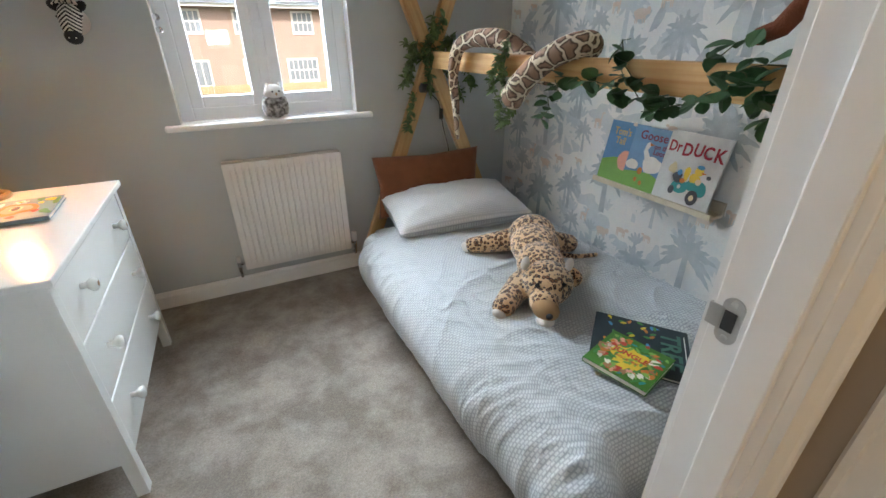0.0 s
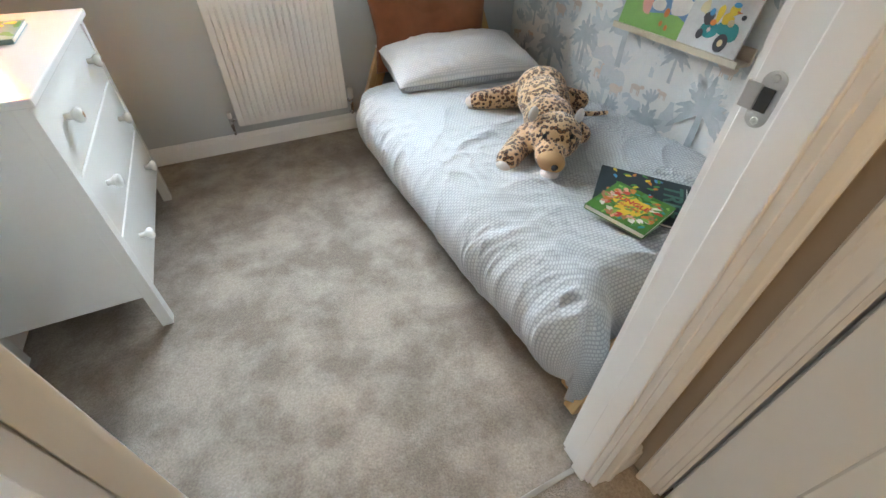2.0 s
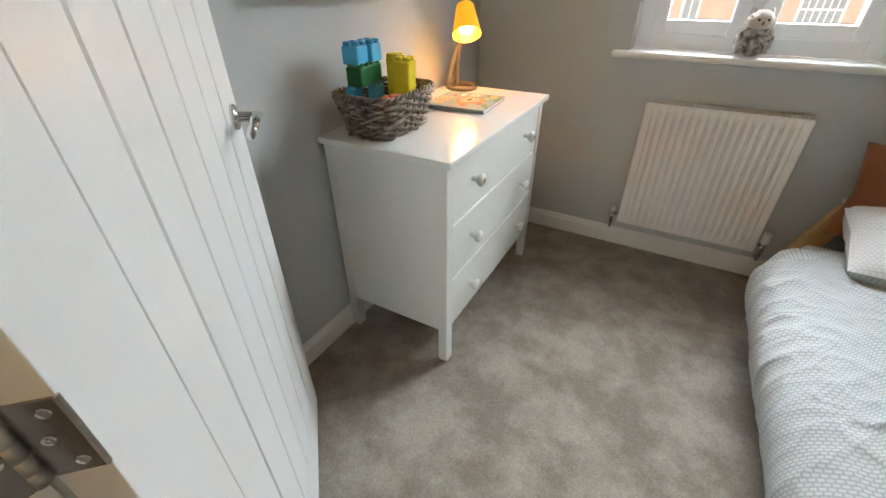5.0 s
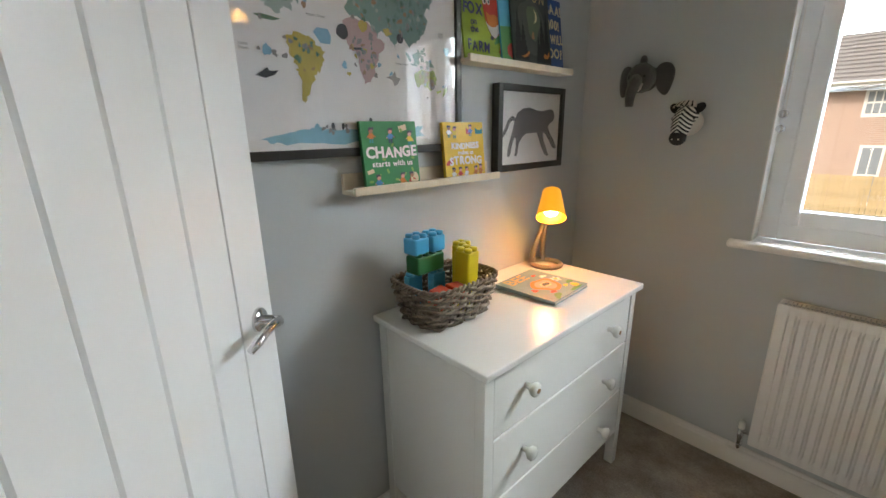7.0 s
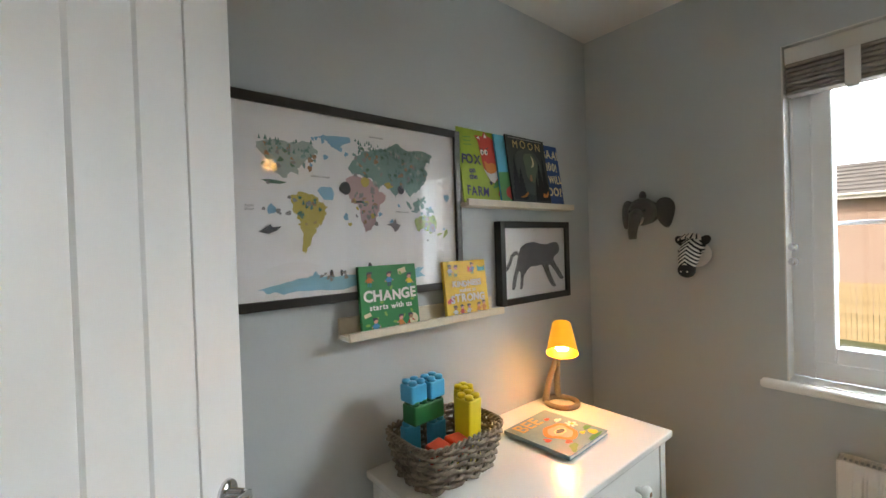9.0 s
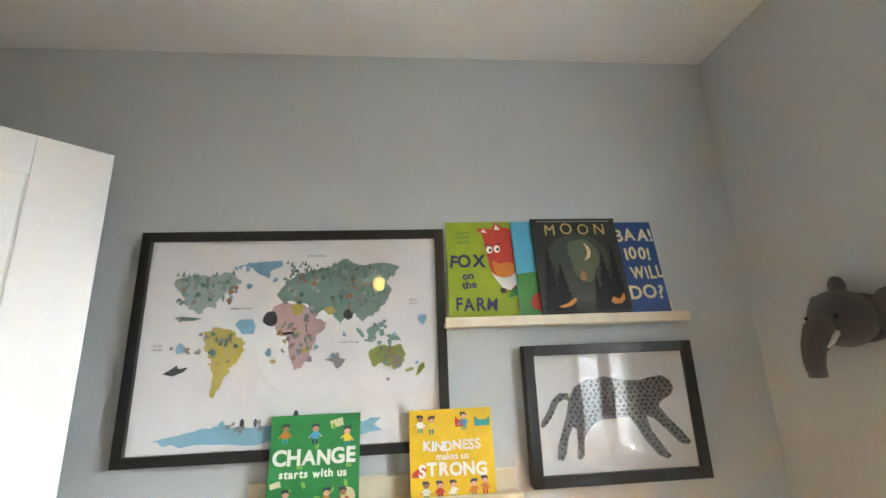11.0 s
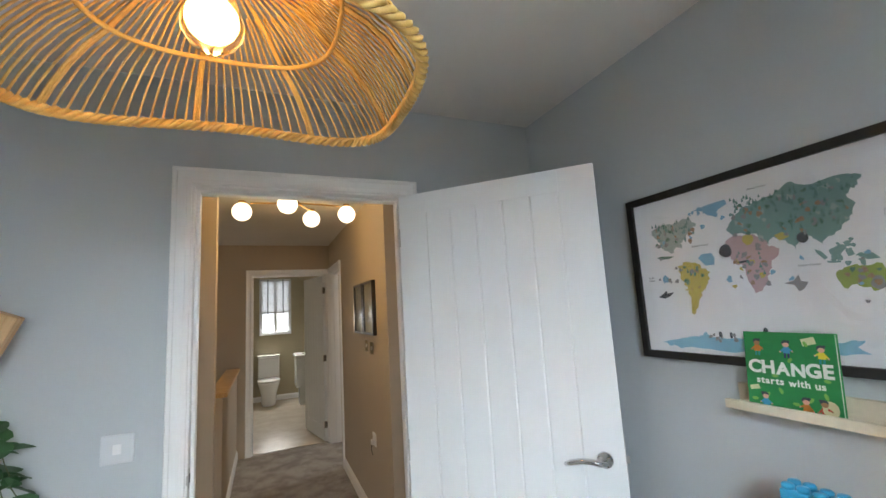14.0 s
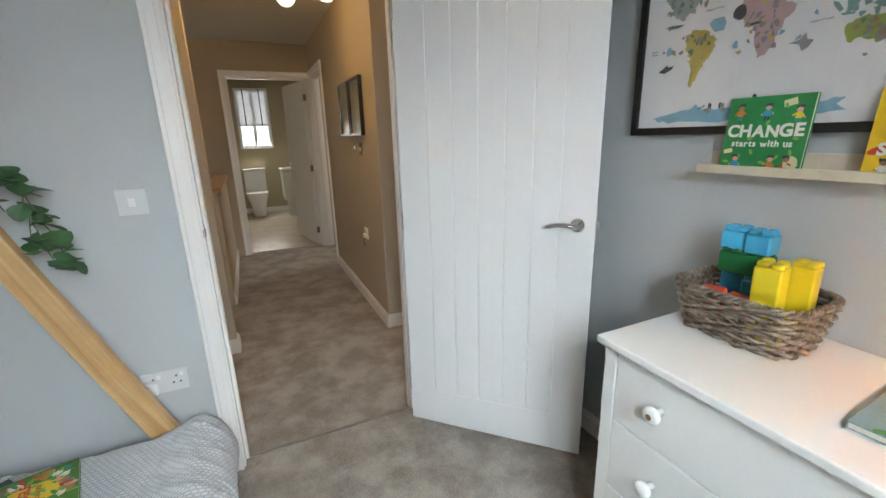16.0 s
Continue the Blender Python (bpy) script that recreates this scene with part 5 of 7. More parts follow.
lettering("on the\nLoose", .03, ink("maroon_print", (.2, .02, .05)), b, .055, .19, -.003, bold=.0006, space=.8)
b = book(leaning_east(.78, 0.701, 10, 0.074), 0.25, 0.285, 0.012, (0.72, 0.72, 0.71), "white picture book with a duck riding a teal scooter")
lettering("Dr", .06, ink("crimson_print", (.36, .01, .03)), b, -.088, .205, -.0025, bold=.0012, squeeze=.8)
scrawl("DUCK", .068, ink("crimson_print", (.36, .01, .03)), b, .033, .2, bold=.0018, seed=9, tilt=5, squeeze=.84)
art(b, ink_teal, [oval(-.015, .075, .036, .026, 18, .03), oval(.072, .082, .024, .03, 14, .05), oval(.035, .09, .03, .02, 14, .05)], 2)
art(b, dark_ink, [oval(.05, .045, .025, .03), oval(-.045, .055, .013, .017), oval(-.035, .11, .02, .024, 14, .1), oval(.088, .135, .009, .008)], 3)
art(b, ink_yellow, [oval(.045, .15, .018, .018), oval(.035, .12, .022, .018, 14, .1), oval(-.0, .13, .012, .03, 12, .1)], 4)
art(b, ink_orange, [[(.055, .15), (.078, .147), (.06, .14)], oval(-.01, .1, .012, .01)], 5)
art(b, ink_blue, [oval(.047, .166, .015, .008), oval(-.03, .13, .01, .012)], 5)
art(b, ink_cream, [oval(-.065, .14, .018, .022, 12, .15), oval(.055, .11, .012, .012), oval(.05, .045, .01, .012)], 5)
art(b, ink_white, [[(-.022, .07), (-.008, .07), (-.008, .08), (-.022, .08)], [(-.018, .066), (-.012, .066), (-.012, .084), (-.018, .084)]], 6)


# ---- printed wallpaper ----
count = [0]


def flat(bm, outline):
    """One printed shape, each a hair in front of the last."""
    count[0] += 1
    y = -0.00011 * (count[0] % 14)
    bm.faces.new([bm.verts.new((x, y, z)) for x, z in outline])


def palm(bm, x, z, s, rnd, n=10):
    for k in range(n):
        a = math.radians(-30 + 240 * k / (n - 1)) + rnd.uniform(-.12, .12)
        L = s * rnd.uniform(.75, 1.05)
        out = []
        for i in range(8):
            t = i / 7
            bend = -0.38 * t * t * abs(math.cos(a))
            out.append((x + math.cos(a) * L * t, z + math.sin(a) * L * t + bend * L, (0.085 * s + .004) * math.sin(math.pi * min(1, t * 0.9 + .08)) * (1 + .25 * (-1) ** i * (t > .3))))
        flat(bm, [(px - math.sin(a) * w, pz + math.cos(a) * w) for px, pz, w in out] + [(px + math.sin(a) * w, pz - math.cos(a) * w) for px, pz, w in out[::-1]])
    flat(bm, [(x - .08 * s, z), (x + .08 * s, z), (x + .14 * s, z - s * 1.5), (x - .1 * s, z - s * 1.5)])


def beast(bm, x, z, s, kind, flip):
    f = -1 if flip else 1
    tall = 1.5 if kind == 1 else 1
    flat(bm, [(x + f * u * s, z + v * s) for u, v in oval(0, 0.5 * tall, .5 if kind != 2 else .62, .22 if kind != 2 else .36, 14, .05)])
    for u in (-.4, -.25, .25, .42):
        flat(bm, [(x + f * (u - .04) * s, z - .1 * s), (x + f * (u + .04) * s, z - .1 * s), (x + f * (u + .06) * s, z + .45 * tall * s), (x + f * (u - .06) * s, z + .45 * tall * s)])
    if kind == 1:
        flat(bm, [(x + f * .3 * s, z + .75 * s), (x + f * .48 * s, z + .75 * s), (x + f * .62 * s, z + 1.6 * s), (x + f * .5 * s, z + 1.6 * s)])
        flat(bm, [(x + f * u * s, z + v * s) for u, v in oval(.66, 1.6, .17, .09, 10)])
    else:
        flat(bm, [(x + f * u * s, z + v * s) for u, v in oval(.62, .66, .2, .15 if kind != 2 else .26, 12)])


wp = pose(EAST, 0, 0, 0, 0, -90)
names = (("wash", (0.58, 0.63, 0.65)), ("pale", (0.78, 0.785, 0.775)), ("fern", (0.47, 0.525, 0.55)), ("palm", (0.41, 0.47, 0.50)), ("beast", (0.66, 0.55, 0.47)))
layers = {k: bmesh.new() for k, _ in names}
rnd = random.Random(12)
for iy in range(-1, 5):
    for iz in range(-1, 6):
        cx, cz = -(0.22 + iy * 0.50), 0.05 + iz * 0.50 + (0.25 if iy % 2 else 0)
        for k in range(7):
            flat(layers["wash"], oval(cx + rnd.uniform(-.25, .25), cz + rnd.uniform(-.25, .25), rnd.uniform(.04, .09), rnd.uniform(.03, .07), 18, .2))
        palm(layers["palm"], cx, cz + .18, .15, rnd, 11)
        palm(layers["palm"], cx - .25, cz + .04, .10, rnd, 9)
        palm(layers["pale"], cx + .15, cz + .06, .11, rnd, 9)
        palm(layers["pale"], cx - .13, cz + .33, .09, rnd, 9)
        palm(layers["fern"], cx + .22, cz + .27, .085, rnd, 8)
        palm(layers["wash"], cx - .05, cz - .10, .13, rnd, 11)
        palm(layers["wash"], cx + .20, cz + .12, .10, rnd, 10)
        palm(layers["fern"], cx - .20, cz - .16, .075, rnd, 9)
        palm(layers["pale"], cx + .08, cz - .20, .075, rnd, 9)
        for k in range(9):
            bx, bz, lean = cx + rnd.uniform(-.25, .25), cz + rnd.uniform(-.25, .25), rnd.uniform(-.5, .5)
            for q in range(5):
                turn_ = math.pi / 2 + lean + (q - 2) * .45
                flat(layers[("wash", "fern", "pale")[k % 3]], oval(bx + .03 * math.cos(turn_), bz + .03 * math.sin(turn_), .032, .008, 10, .1, turn_))
        for k in range(5):
            x, z = cx + rnd.uniform(-.25, .25), cz + rnd.uniform(-.25, .25)
            flat(layers["fern" if k < 3 else "pale"], oval(x, z, .055, .02, 14, .15, rnd.uniform(0, 3)))
        beast(layers["beast"], cx - .11, cz - .13, .045, 1, False)
        beast(layers["beast"], cx + .15, cz - .12, .058, 0, rnd.random() < .5)
        beast(layers["beast"], cx + .03, cz + .33, .06, 2, rnd.random() < .5)
        beast(layers["beast"], cx - .2, cz + .16, .042, 0, True)
for i, (k, c) in enumerate(names):
    bm = layers[k]
    bad = [f for f in bm.faces if any(v.co.x > -0.004 or v.co.x < -NORTH + .004 or v.co.z < 0.1 or v.co.z > CEIL - .004 for v in f.verts)]
    bmesh.ops.delete(bm, geom=bad, context="FACES")
    for v in bm.verts:
        v.co.y -= 0.0012 + 0.0017 * i
    tint = material("wallpaper_" + k, c, 0.75, var=0.16, scale=22, fine=140, bump=0.05, second=tuple(q * .8 + .17 for q in c))
    tagged(part("wallpaper_print", bm, tint, wall_east, m=wp), kind="stuff")


# ---- switches and sockets ----
plate_plastic = material("pale_grey_plastic", (0.66, 0.68, 0.69), 0.35, var=0.02, bump=0)


def plate(name, m, w, h, label, gang=0):
    ob = thing(name, m, label, "socket" if gang else "switch")
    part("face_plate", cube(-w / 2, w / 2, -0.009, 0, 0, h, 0.003), plate_plastic, ob)
    if gang:
        for s in (-1, 1) if gang == 2 else (0,):
            part("rocker", cube(s * .036 - .006 + .018 * (gang == 2), s * .036 + .006 + .018 * (gang == 2), -.0115, -.009, h * .68, h * .88, .001), white_plastic, ob)
            for dx, dz in ((0, .06), (-.011, .035), (.011, .035)):
                part("pin_hole", cube(s * .036 + dx - .003, s * .036 + dx + .003, -.0096, -.0088, dz - .003, dz + .004), dark_plastic, ob)
    else:
        part("rocker", cube(-.011, .011, -.012, -.009, h * .33, h * .67, .002), white_plastic, ob)
    return ob


plate("light_switch", pose(1.567, 0, 1.096, 0, 0, 180), .086, .086, "white plastic light switch on the wall by the door")
plate("wall_socket", pose(1.588, 0, .43, 0, 0, 180), .146, .086, "white plastic double socket above the bed foot", 2)
plug = thing("plug_adapter", pose(1.632, 0.009, .44), "white plug adapter with a black cable", "plug")
part("body", cube(-.024, .024, 0, .03, 0, .05, .006), white_plastic, plug)
part("cable", tube([(0, .03, .01), (0, .045, -.02), (-.01, .05, -.08), (-.015, .03, -.16)], .0028, 8), dark_plastic, plug)


# ---- things on the chest ----
def basket():
    cx, cy, z0, w, d, h = 0.104, 1.110, 0.81, 0.212, 0.285, 0.125
    ob = thing("wicker_basket", pose(cx, cy, z0), "grey-brown woven willow basket holding toy blocks", "basket")

    def ring(t, grow):
        """A point on a rounded rectangle, t in 0..1, with its outward direction."""
        a = 2 * math.pi * t
        c, s = math.cos(a), math.sin(a)
        n = 4.5
        r = (abs(c) ** n + abs(s) ** n) ** (-1 / n)
        return Vector((r * c * (w / 2 + grow), r * s * (d / 2 + grow), 0)), Vector((c, s, 0))

    stakes = 26
    for j in range(12):
        z = 0.008 + j * 0.0101
        flare = -0.020 + 0.026 * j / 11
        pts = []
        for i in range(stakes * 3):
            p, o = ring(i / (stakes * 3), flare)
            wv = math.cos(math.pi * (i / 3)) * (1 if j % 2 else -1)
            pts.append(p + o * 0.0072 * wv + Vector((0, 0, z + 0.0026 * math.sin(i * 1.7 + j * 2))))
        part("strand", tube(pts, 0.0052, 7, close=True), wicker, ob, smooth=True)
    for i in range(stakes):
        a, _ = ring(i / stakes, -0.022)
        b, _ = ring(i / stakes, 0.006)
        part("stake", tube([a + Vector((0, 0, 0.004)), (a + b) / 2 + Vector((0, 0, h * .5)), b + Vector((0, 0, h + .004))], 0.0036, 6), wicker, ob, smooth=True)
    for ph in (0, math.pi):
        pts = []
        for i in range(160):
            p, o = ring(i / 160, 0.006)
            a = i / 160 * 2 * math.pi * 26 + ph
            pts.append(p + o * 0.0055 * math.cos(a) + Vector((0, 0, h + .002 + 0.0055 * math.sin(a))))
        part("rim_braid", tube(pts, 0.0046, 6, close=True), wicker, ob, smooth=True)
    part("bottom", cube(-w / 2 + .034, w / 2 - .034, -d / 2 + .034, d / 2 - .034, 0, .01), wicker, ob)
    return ob


basket()


def toy_block(colour, nx, ny, h, m, label, u=0.032, studs=True):
    """Large toy brick with rounded corners and studs."""
    ob = thing("toy_block", m, label, "toy block", "toy blocks in the basket")
    u *= 0.88
    part("body", cube(-nx * u / 2, nx * u / 2, -ny * u / 2, ny * u / 2, 0, h, .006, seg=4), colour, ob, smooth=False)
    for i in range(nx if studs else 0):
        for j in range(ny):
            x, y = (i - (nx - 1) / 2) * u, (j - (ny - 1) / 2) * u
            part("stud", lathe([(.0125, 0), (.0125, .008), (.0105, .011), (0, .0115)], 18, pose(x, y, h)), colour, ob, smooth=True)
    return ob


blue_p, green_p, yellow_p, red_p = plastic("blue_plastic", (0.045, 0.37, 0.62)), plastic("green_plastic", (0.008, 0.14, 0.04)), plastic("yellow_plastic", (0.70, 0.55, 0.02)), plastic("red_plastic", (0.50, 0.05, 0.015))
base = 0.822
toy_block(blue_p, 1, 2, .125, pose(.045, 1.03, base, 0, 0, 4), "blue plastic toy block standing in the basket")
toy_block(blue_p, 1, 2, .125, pose(.075, 1.10, base, 0, 0, 4), "blue plastic toy block standing in the basket")
toy_block(green_p, 2, 4, .055, pose(.064, 1.065, base + .135, 0, 0, 4), "dark green toy block lying across two blue ones")
toy_block(blue_p, 2, 2, .05, pose(.062, 1.033, base + .196, 0, 0, 4), "sky blue toy block on top of the stack")
toy_block(blue_p, 2, 2, .05, pose(.066, 1.095, base + .196, 0, 0, 4), "sky blue toy block on top of the stack")
toy_block(yellow_p, 2, 2, .195, pose(.136, 1.163, base, 0, 3, 8), "tall yellow toy block standing in the basket")
toy_block(yellow_p, 2, 2, .195, pose(.084, 1.203, base, 0, 0, 8), "tall yellow toy block standing in the basket", .027)
toy_block(red_p, 2, 2, .05, pose(.150, 1.045, base + .052, 4, 12, 8), "smooth red toy block tilted in the basket", studs=False)
toy_block(red_p, 2, 2, .05, pose(.152, 1.105, base + .050, -6, 8, 2), "smooth red toy block tilted in the basket", studs=False)
toy_block(green_p, 2, 2, .045, pose(.10, 1.125, base + .004, 0, 0, 30), "green plastic toy block in the basket", .03)

b = book(pose(.19, 1.512, .826, 0, 0, 93) @ pose(0, 0, 0, -90, 0, 0) @ pose(0, 0, -.122), 0.235, 0.245, 0.014, (0.20, 0.33, 0.38), "picture book about bees lying on the chest, blue with flowers")
art(b, ink_orange, [oval(0, .105, .058, .055, 26, .1)], 1)
art(b, ink_pink, [oval(0, .105, .042, .04, 22, .12)], 2)
art(b, ink_cream, [oval(.0, .105, .03, .018, 6)], 3)
art(b, dark_ink, [oval(0, .105, .022, .011, 8)], 4)
art(b, ink_white, [oval(.078 + .014 * math.cos(k), .11 + .014 * math.sin(k), .008, .005, 8, 0, k) for k in range(7)] + [oval(.07, .16, .018, .01, 10, .2)], 1)
art(b, ink_yellow, [oval(.075, .03, .016, .016, 14, .1), oval(.045, .05, .012, .008, 10, .2), oval(.08, .11, .006, .006)], 2)
art(b, ink_green, [oval(.05, .01, .04, .008, 12, .2), oval(-.06, .02, .03, .012, 12, .2, .5), oval(.09, .06, .02, .01, 12, .2)], 1)
art(b, ink_red, [oval(.05, .19, .012, .008, 10, .2), oval(-.08, .1, .012, .012, 10, .2), oval(-.04, .05, .014, .01, 10, .2)], 1)
lettering("BEE", .07, ink_gold, b, -.04, .182, -.003, bold=.001, squeeze=1.1)


def desk_lamp():
    ob = thing("desk_lamp", pose(.052, 1.745, .81), "small desk lamp with amber shade and taupe looped stand, lit", "lamp")
    taupe = plastic("taupe_plastic", (.23, .19, .14))
    bm = bmesh.new()
    n = 40
    loop = [(.062 * math.cos(2 * math.pi * i / n), .058 * math.sin(2 * math.pi * i / n), .010) for i in range(n)]
    tube(loop, .0105, 10, bm, close=True)
    part("base_ring", bm, taupe, ob, smooth=True)
    for s in (-1, 1):
        pts = [(-.045, s * .042, .012), (-.044, s * .036, .05), (-.036, s * .024, .10), (-.024, s * .013, .15), (-.010, s * .008, .20), (.0, s * .006, .245)]
        part("arm", tube(pts, lambda u: .014 - .005 * u, 10), taupe, ob, smooth=True)
    axis = Vector((-.57 * .6, .82 * .6, .8))
    sm = Matrix.Translation((.052, -.062, .225)) @ axis.to_track_quat("Z", "Y").to_matrix().to_4x4()
    amber = glowing("amber_shade", (0.88, 0.36, 0.02), 0.55)
    bm = lathe([(.058, 0), (.036, .118), (.033, .122), (.0, .124)], 36)
    bmesh.ops.delete(bm, geom=[f for f in bm.faces if len(f.verts) > 4 and all(v.co.z < .001 for v in f.verts)], context="FACES")
    part("shade", bm, amber, ob, smooth=True, m=sm)
    bulb = lathe([(0, .012), (.022, .016), (.03, .034), (.026, .055), (.013, .075), (.012, .09), (0, .09)], 24)
    part("bulb", bulb, glowing("warm_bulb", (1, .64, .24), 40), ob, smooth=True, m=sm)
    return ob


desk_lamp()


# ---- window sill, blind and soft heads ----
def owl():
    ob = thing("owl_toy", pose(1.115, 2.165, .958, 0, 0, 10), "small speckled white owl soft toy sitting on the window sill", "soft toy")
    speckle = material("speckled_plush", (.62, .6, .57), .95, var=.3, scale=55, fine=300, bump=.9, depth=.006, second=(.10, .09, .08))
    bm = ball(bmesh.new(), 0, 0, .058, .052, .045, .06)
    part("body", bm, speckle, ob, smooth=True)
    part("head", ball(bmesh.new(), 0, -.004, .125, .044, .04, .038), plush_white, ob, smooth=True)
    for s in (-1, 1):
        part("wing", ball(bmesh.new(), s * .05, .004, .055, .015, .032, .046), speckle, ob, smooth=True)
        part("eye", ball(bmesh.new(), s * .016, -.041, .13, .005, .004, .005, seg=10), plush_black, ob, smooth=True)
        part("face_disc", ball(bmesh.new(), s * .017, -.030, .13, .016, .012, .017), plush_white, ob, smooth=True)
        part("ear_tuft", ball(bmesh.new(), s * .028, -.002, .158, .008, .008, .012, seg=10), plush_white, ob, smooth=True)
    r = random.Random(6)
    for nm, mat_, cz, rr, n in (("body_fur", speckle, .058, (.052, .045, .06), 260), ("head_fur", plush_white, .125, (.044, .04, .038), 130)):
        fur = bmesh.new()
        for _ in range(n):
            d = Vector((r.gauss(0, 1), r.gauss(0, 1), r.gauss(0, 1))).normalized()
            q = Vector((d.x * rr[0], d.y * rr[1], cz + d.z * rr[2]))
            e = q + d * .007 + Vector((r.uniform(-.003, .003), r.uniform(-.003, .003), -.006))
            if e.z > .003 and not (nm == "head_fur" and d.y < -.55):
                tube([q - d * .003, e], lambda u: .0045 * (1 - u) + .0006, 5, fur)
        tagged(part(nm, fur, mat_, ob), kind="stuff")
    part("beak", ball(bmesh.new(), 0, -.045, .118, .005, .006, .008, seg=10), plush_tan, ob, smooth=True)
    return ob


owl()


def roman_blind():
    ob = thing("roman_blind", pose(0, 0, 0), "grey ribbed fabric blind drawn up at the window head", "blind")
    cloth = material("grey_slub_fabric", (.20, .18, .17), .9, var=.25, scale=20, fine=300, bump=.4, second=(.30, .27, .25))
    part("headrail", cube(WIN_L + .006, WIN_R - .006, 2.165, 2.205, 2.02, 2.078, .004), ceiling_paint, ob)
    for i in range(7):
        z = 1.915 + i * .0155
        bm = cube(WIN_L + .01, WIN_R - .01, 2.15 + .003 * (i % 2), 2.208 - .003 * (i % 2), z, z + .013, .005)
        part("pleat", bm, cloth, ob)
    for x in (.845, 1.36):
        part("strap", cube(x - .018, x + .018, 2.143, 2.149, 1.905, 2.02, .002), ceiling_paint, ob)
        part("strap_clip", cube(x - .014, x + .014, 2.143, 2.21, 1.898, 1.905, .002), ceiling_paint, ob)
    pts = [(WIN_L + .02, 2.19, 2.02 - .05 * i) for i in range(13)]
    part("pull_cord", tube(pts, .0015, 6), white_plastic, ob)
    return ob


roman_blind()


def flap(w, h, t, m, n=22):
    """A soft flat ear, broad above and narrow below, thicker in the middle."""
    bm = bmesh.new()
    ball(bm, 0, 0, 0, w, t, h, seg=n)
    for v in bm.verts:
        k = v.co.z / h
        v.co.x *= 1 + .32 * k
        v.co.x += w * .12 * math.sin(k * 2)
        v.co.y += .008 * (v.co.x / w) ** 2
    bmesh.ops.transform(bm, matrix=m, verts=bm.verts)
    return bm


def elephant_head():
    ob = thing("elephant_head", pose(.222, NORTH, 1.565), "dark grey plush elephant head mounted on the wall", "wall toy")
    part("head", ball(bmesh.new(), 0, -.052, .0, .054, .056, .058), plush_grey, ob, smooth=True)
    for s in (-1, 1):
        part("ear", flap(.036, .062, .010, pose(s * .078, -.022, -.008, 0, -s * 12, s * 16) @ Matrix.Diagonal((s, 1, 1, 1))), plush_grey, ob, smooth=True)
        part("eye", ball(bmesh.new(), s * .030, -.098, .002, .005, .004, .005, seg=10), plush_black, ob, smooth=True)
        part("tusk", tube([(s * .020, -.092, -.026), (s * .024, -.112, -.046), (s * .022, -.122, -.056)], lambda u: .006 - .004 * u, 8), plush_white, ob, smooth=True)
    part("trunk", tube([(0, -.085, -.005), (0, -.115, -.025), (-.002, -.128, -.055), (-.004, -.132, -.085), (-.004, -.130, -.112)], lambda u: .026 - .011 * u, 14), plush_grey, ob, smooth=True)
    part("topknot", ball(bmesh.new(), 0, -.045, .064, .014, .016, .022), plush_grey, ob, smooth=True)
    part("wall_mount", lathe([(.05, 0), (.05, .012)], 24, pose(0, 0, 0, 90)), plush_grey, ob)
    return ob


def zebra_head():
    ob = thing("zebra_head", pose(.408, NORTH, 1.378), "black and white striped plush zebra head on the wall", "wall toy")
    part("neck", lathe([(.048, 0), (.050, .012), (.046, .03), (.034, .045), (0, .05)], 28, pose(0, 0, .01, 90)), plush_white, ob, smooth=True)
    part("face", tube([(0, -.030, .034), (0, -.058, .034), (0, -.082, .014), (0, -.098, -.014), (0, -.108, -.036)], lambda u: .038 + .004 * math.sin(u * 3.1) - .011 * u, 22), zebra_plush, ob, smooth=True)
    part("muzzle", ball(bmesh.new(), 0, -.112, -.046, .030, .027, .028), plush_black, ob, smooth=True)
    for s in (-1, 1):
        part("ear", ball(bmesh.new(), s * .041, -.050, .062, .017, .009, .024, pose(0, 0, 0, 0, s * 52, 0)), plush_black, ob, smooth=True)
        part("eye", ball(bmesh.new(), s * .036, -.082, .024, .005, .005, .005, seg=10), plush_black, ob, smooth=True)
        part("nostril", ball(bmesh.new(), s * .011, -.137, -.050, .003, .003, .003, seg=8), plush_white, ob, smooth=True)
    for i in range(13):
        a = -1.2 + 2.4 * i / 12
        part("mane_tuft", tube([(.012 * a, -.045, .066), (.022 * a, -.060, .088 - .004 * abs(a)), (.032 * a, -.084, .078 - .010 * abs(a))], lambda u: .0055 - .002 * u, 7), plush_black if i % 3 == 1 else plush_white, ob, smooth=True)
    return ob


elephant_head()
zebra_head()


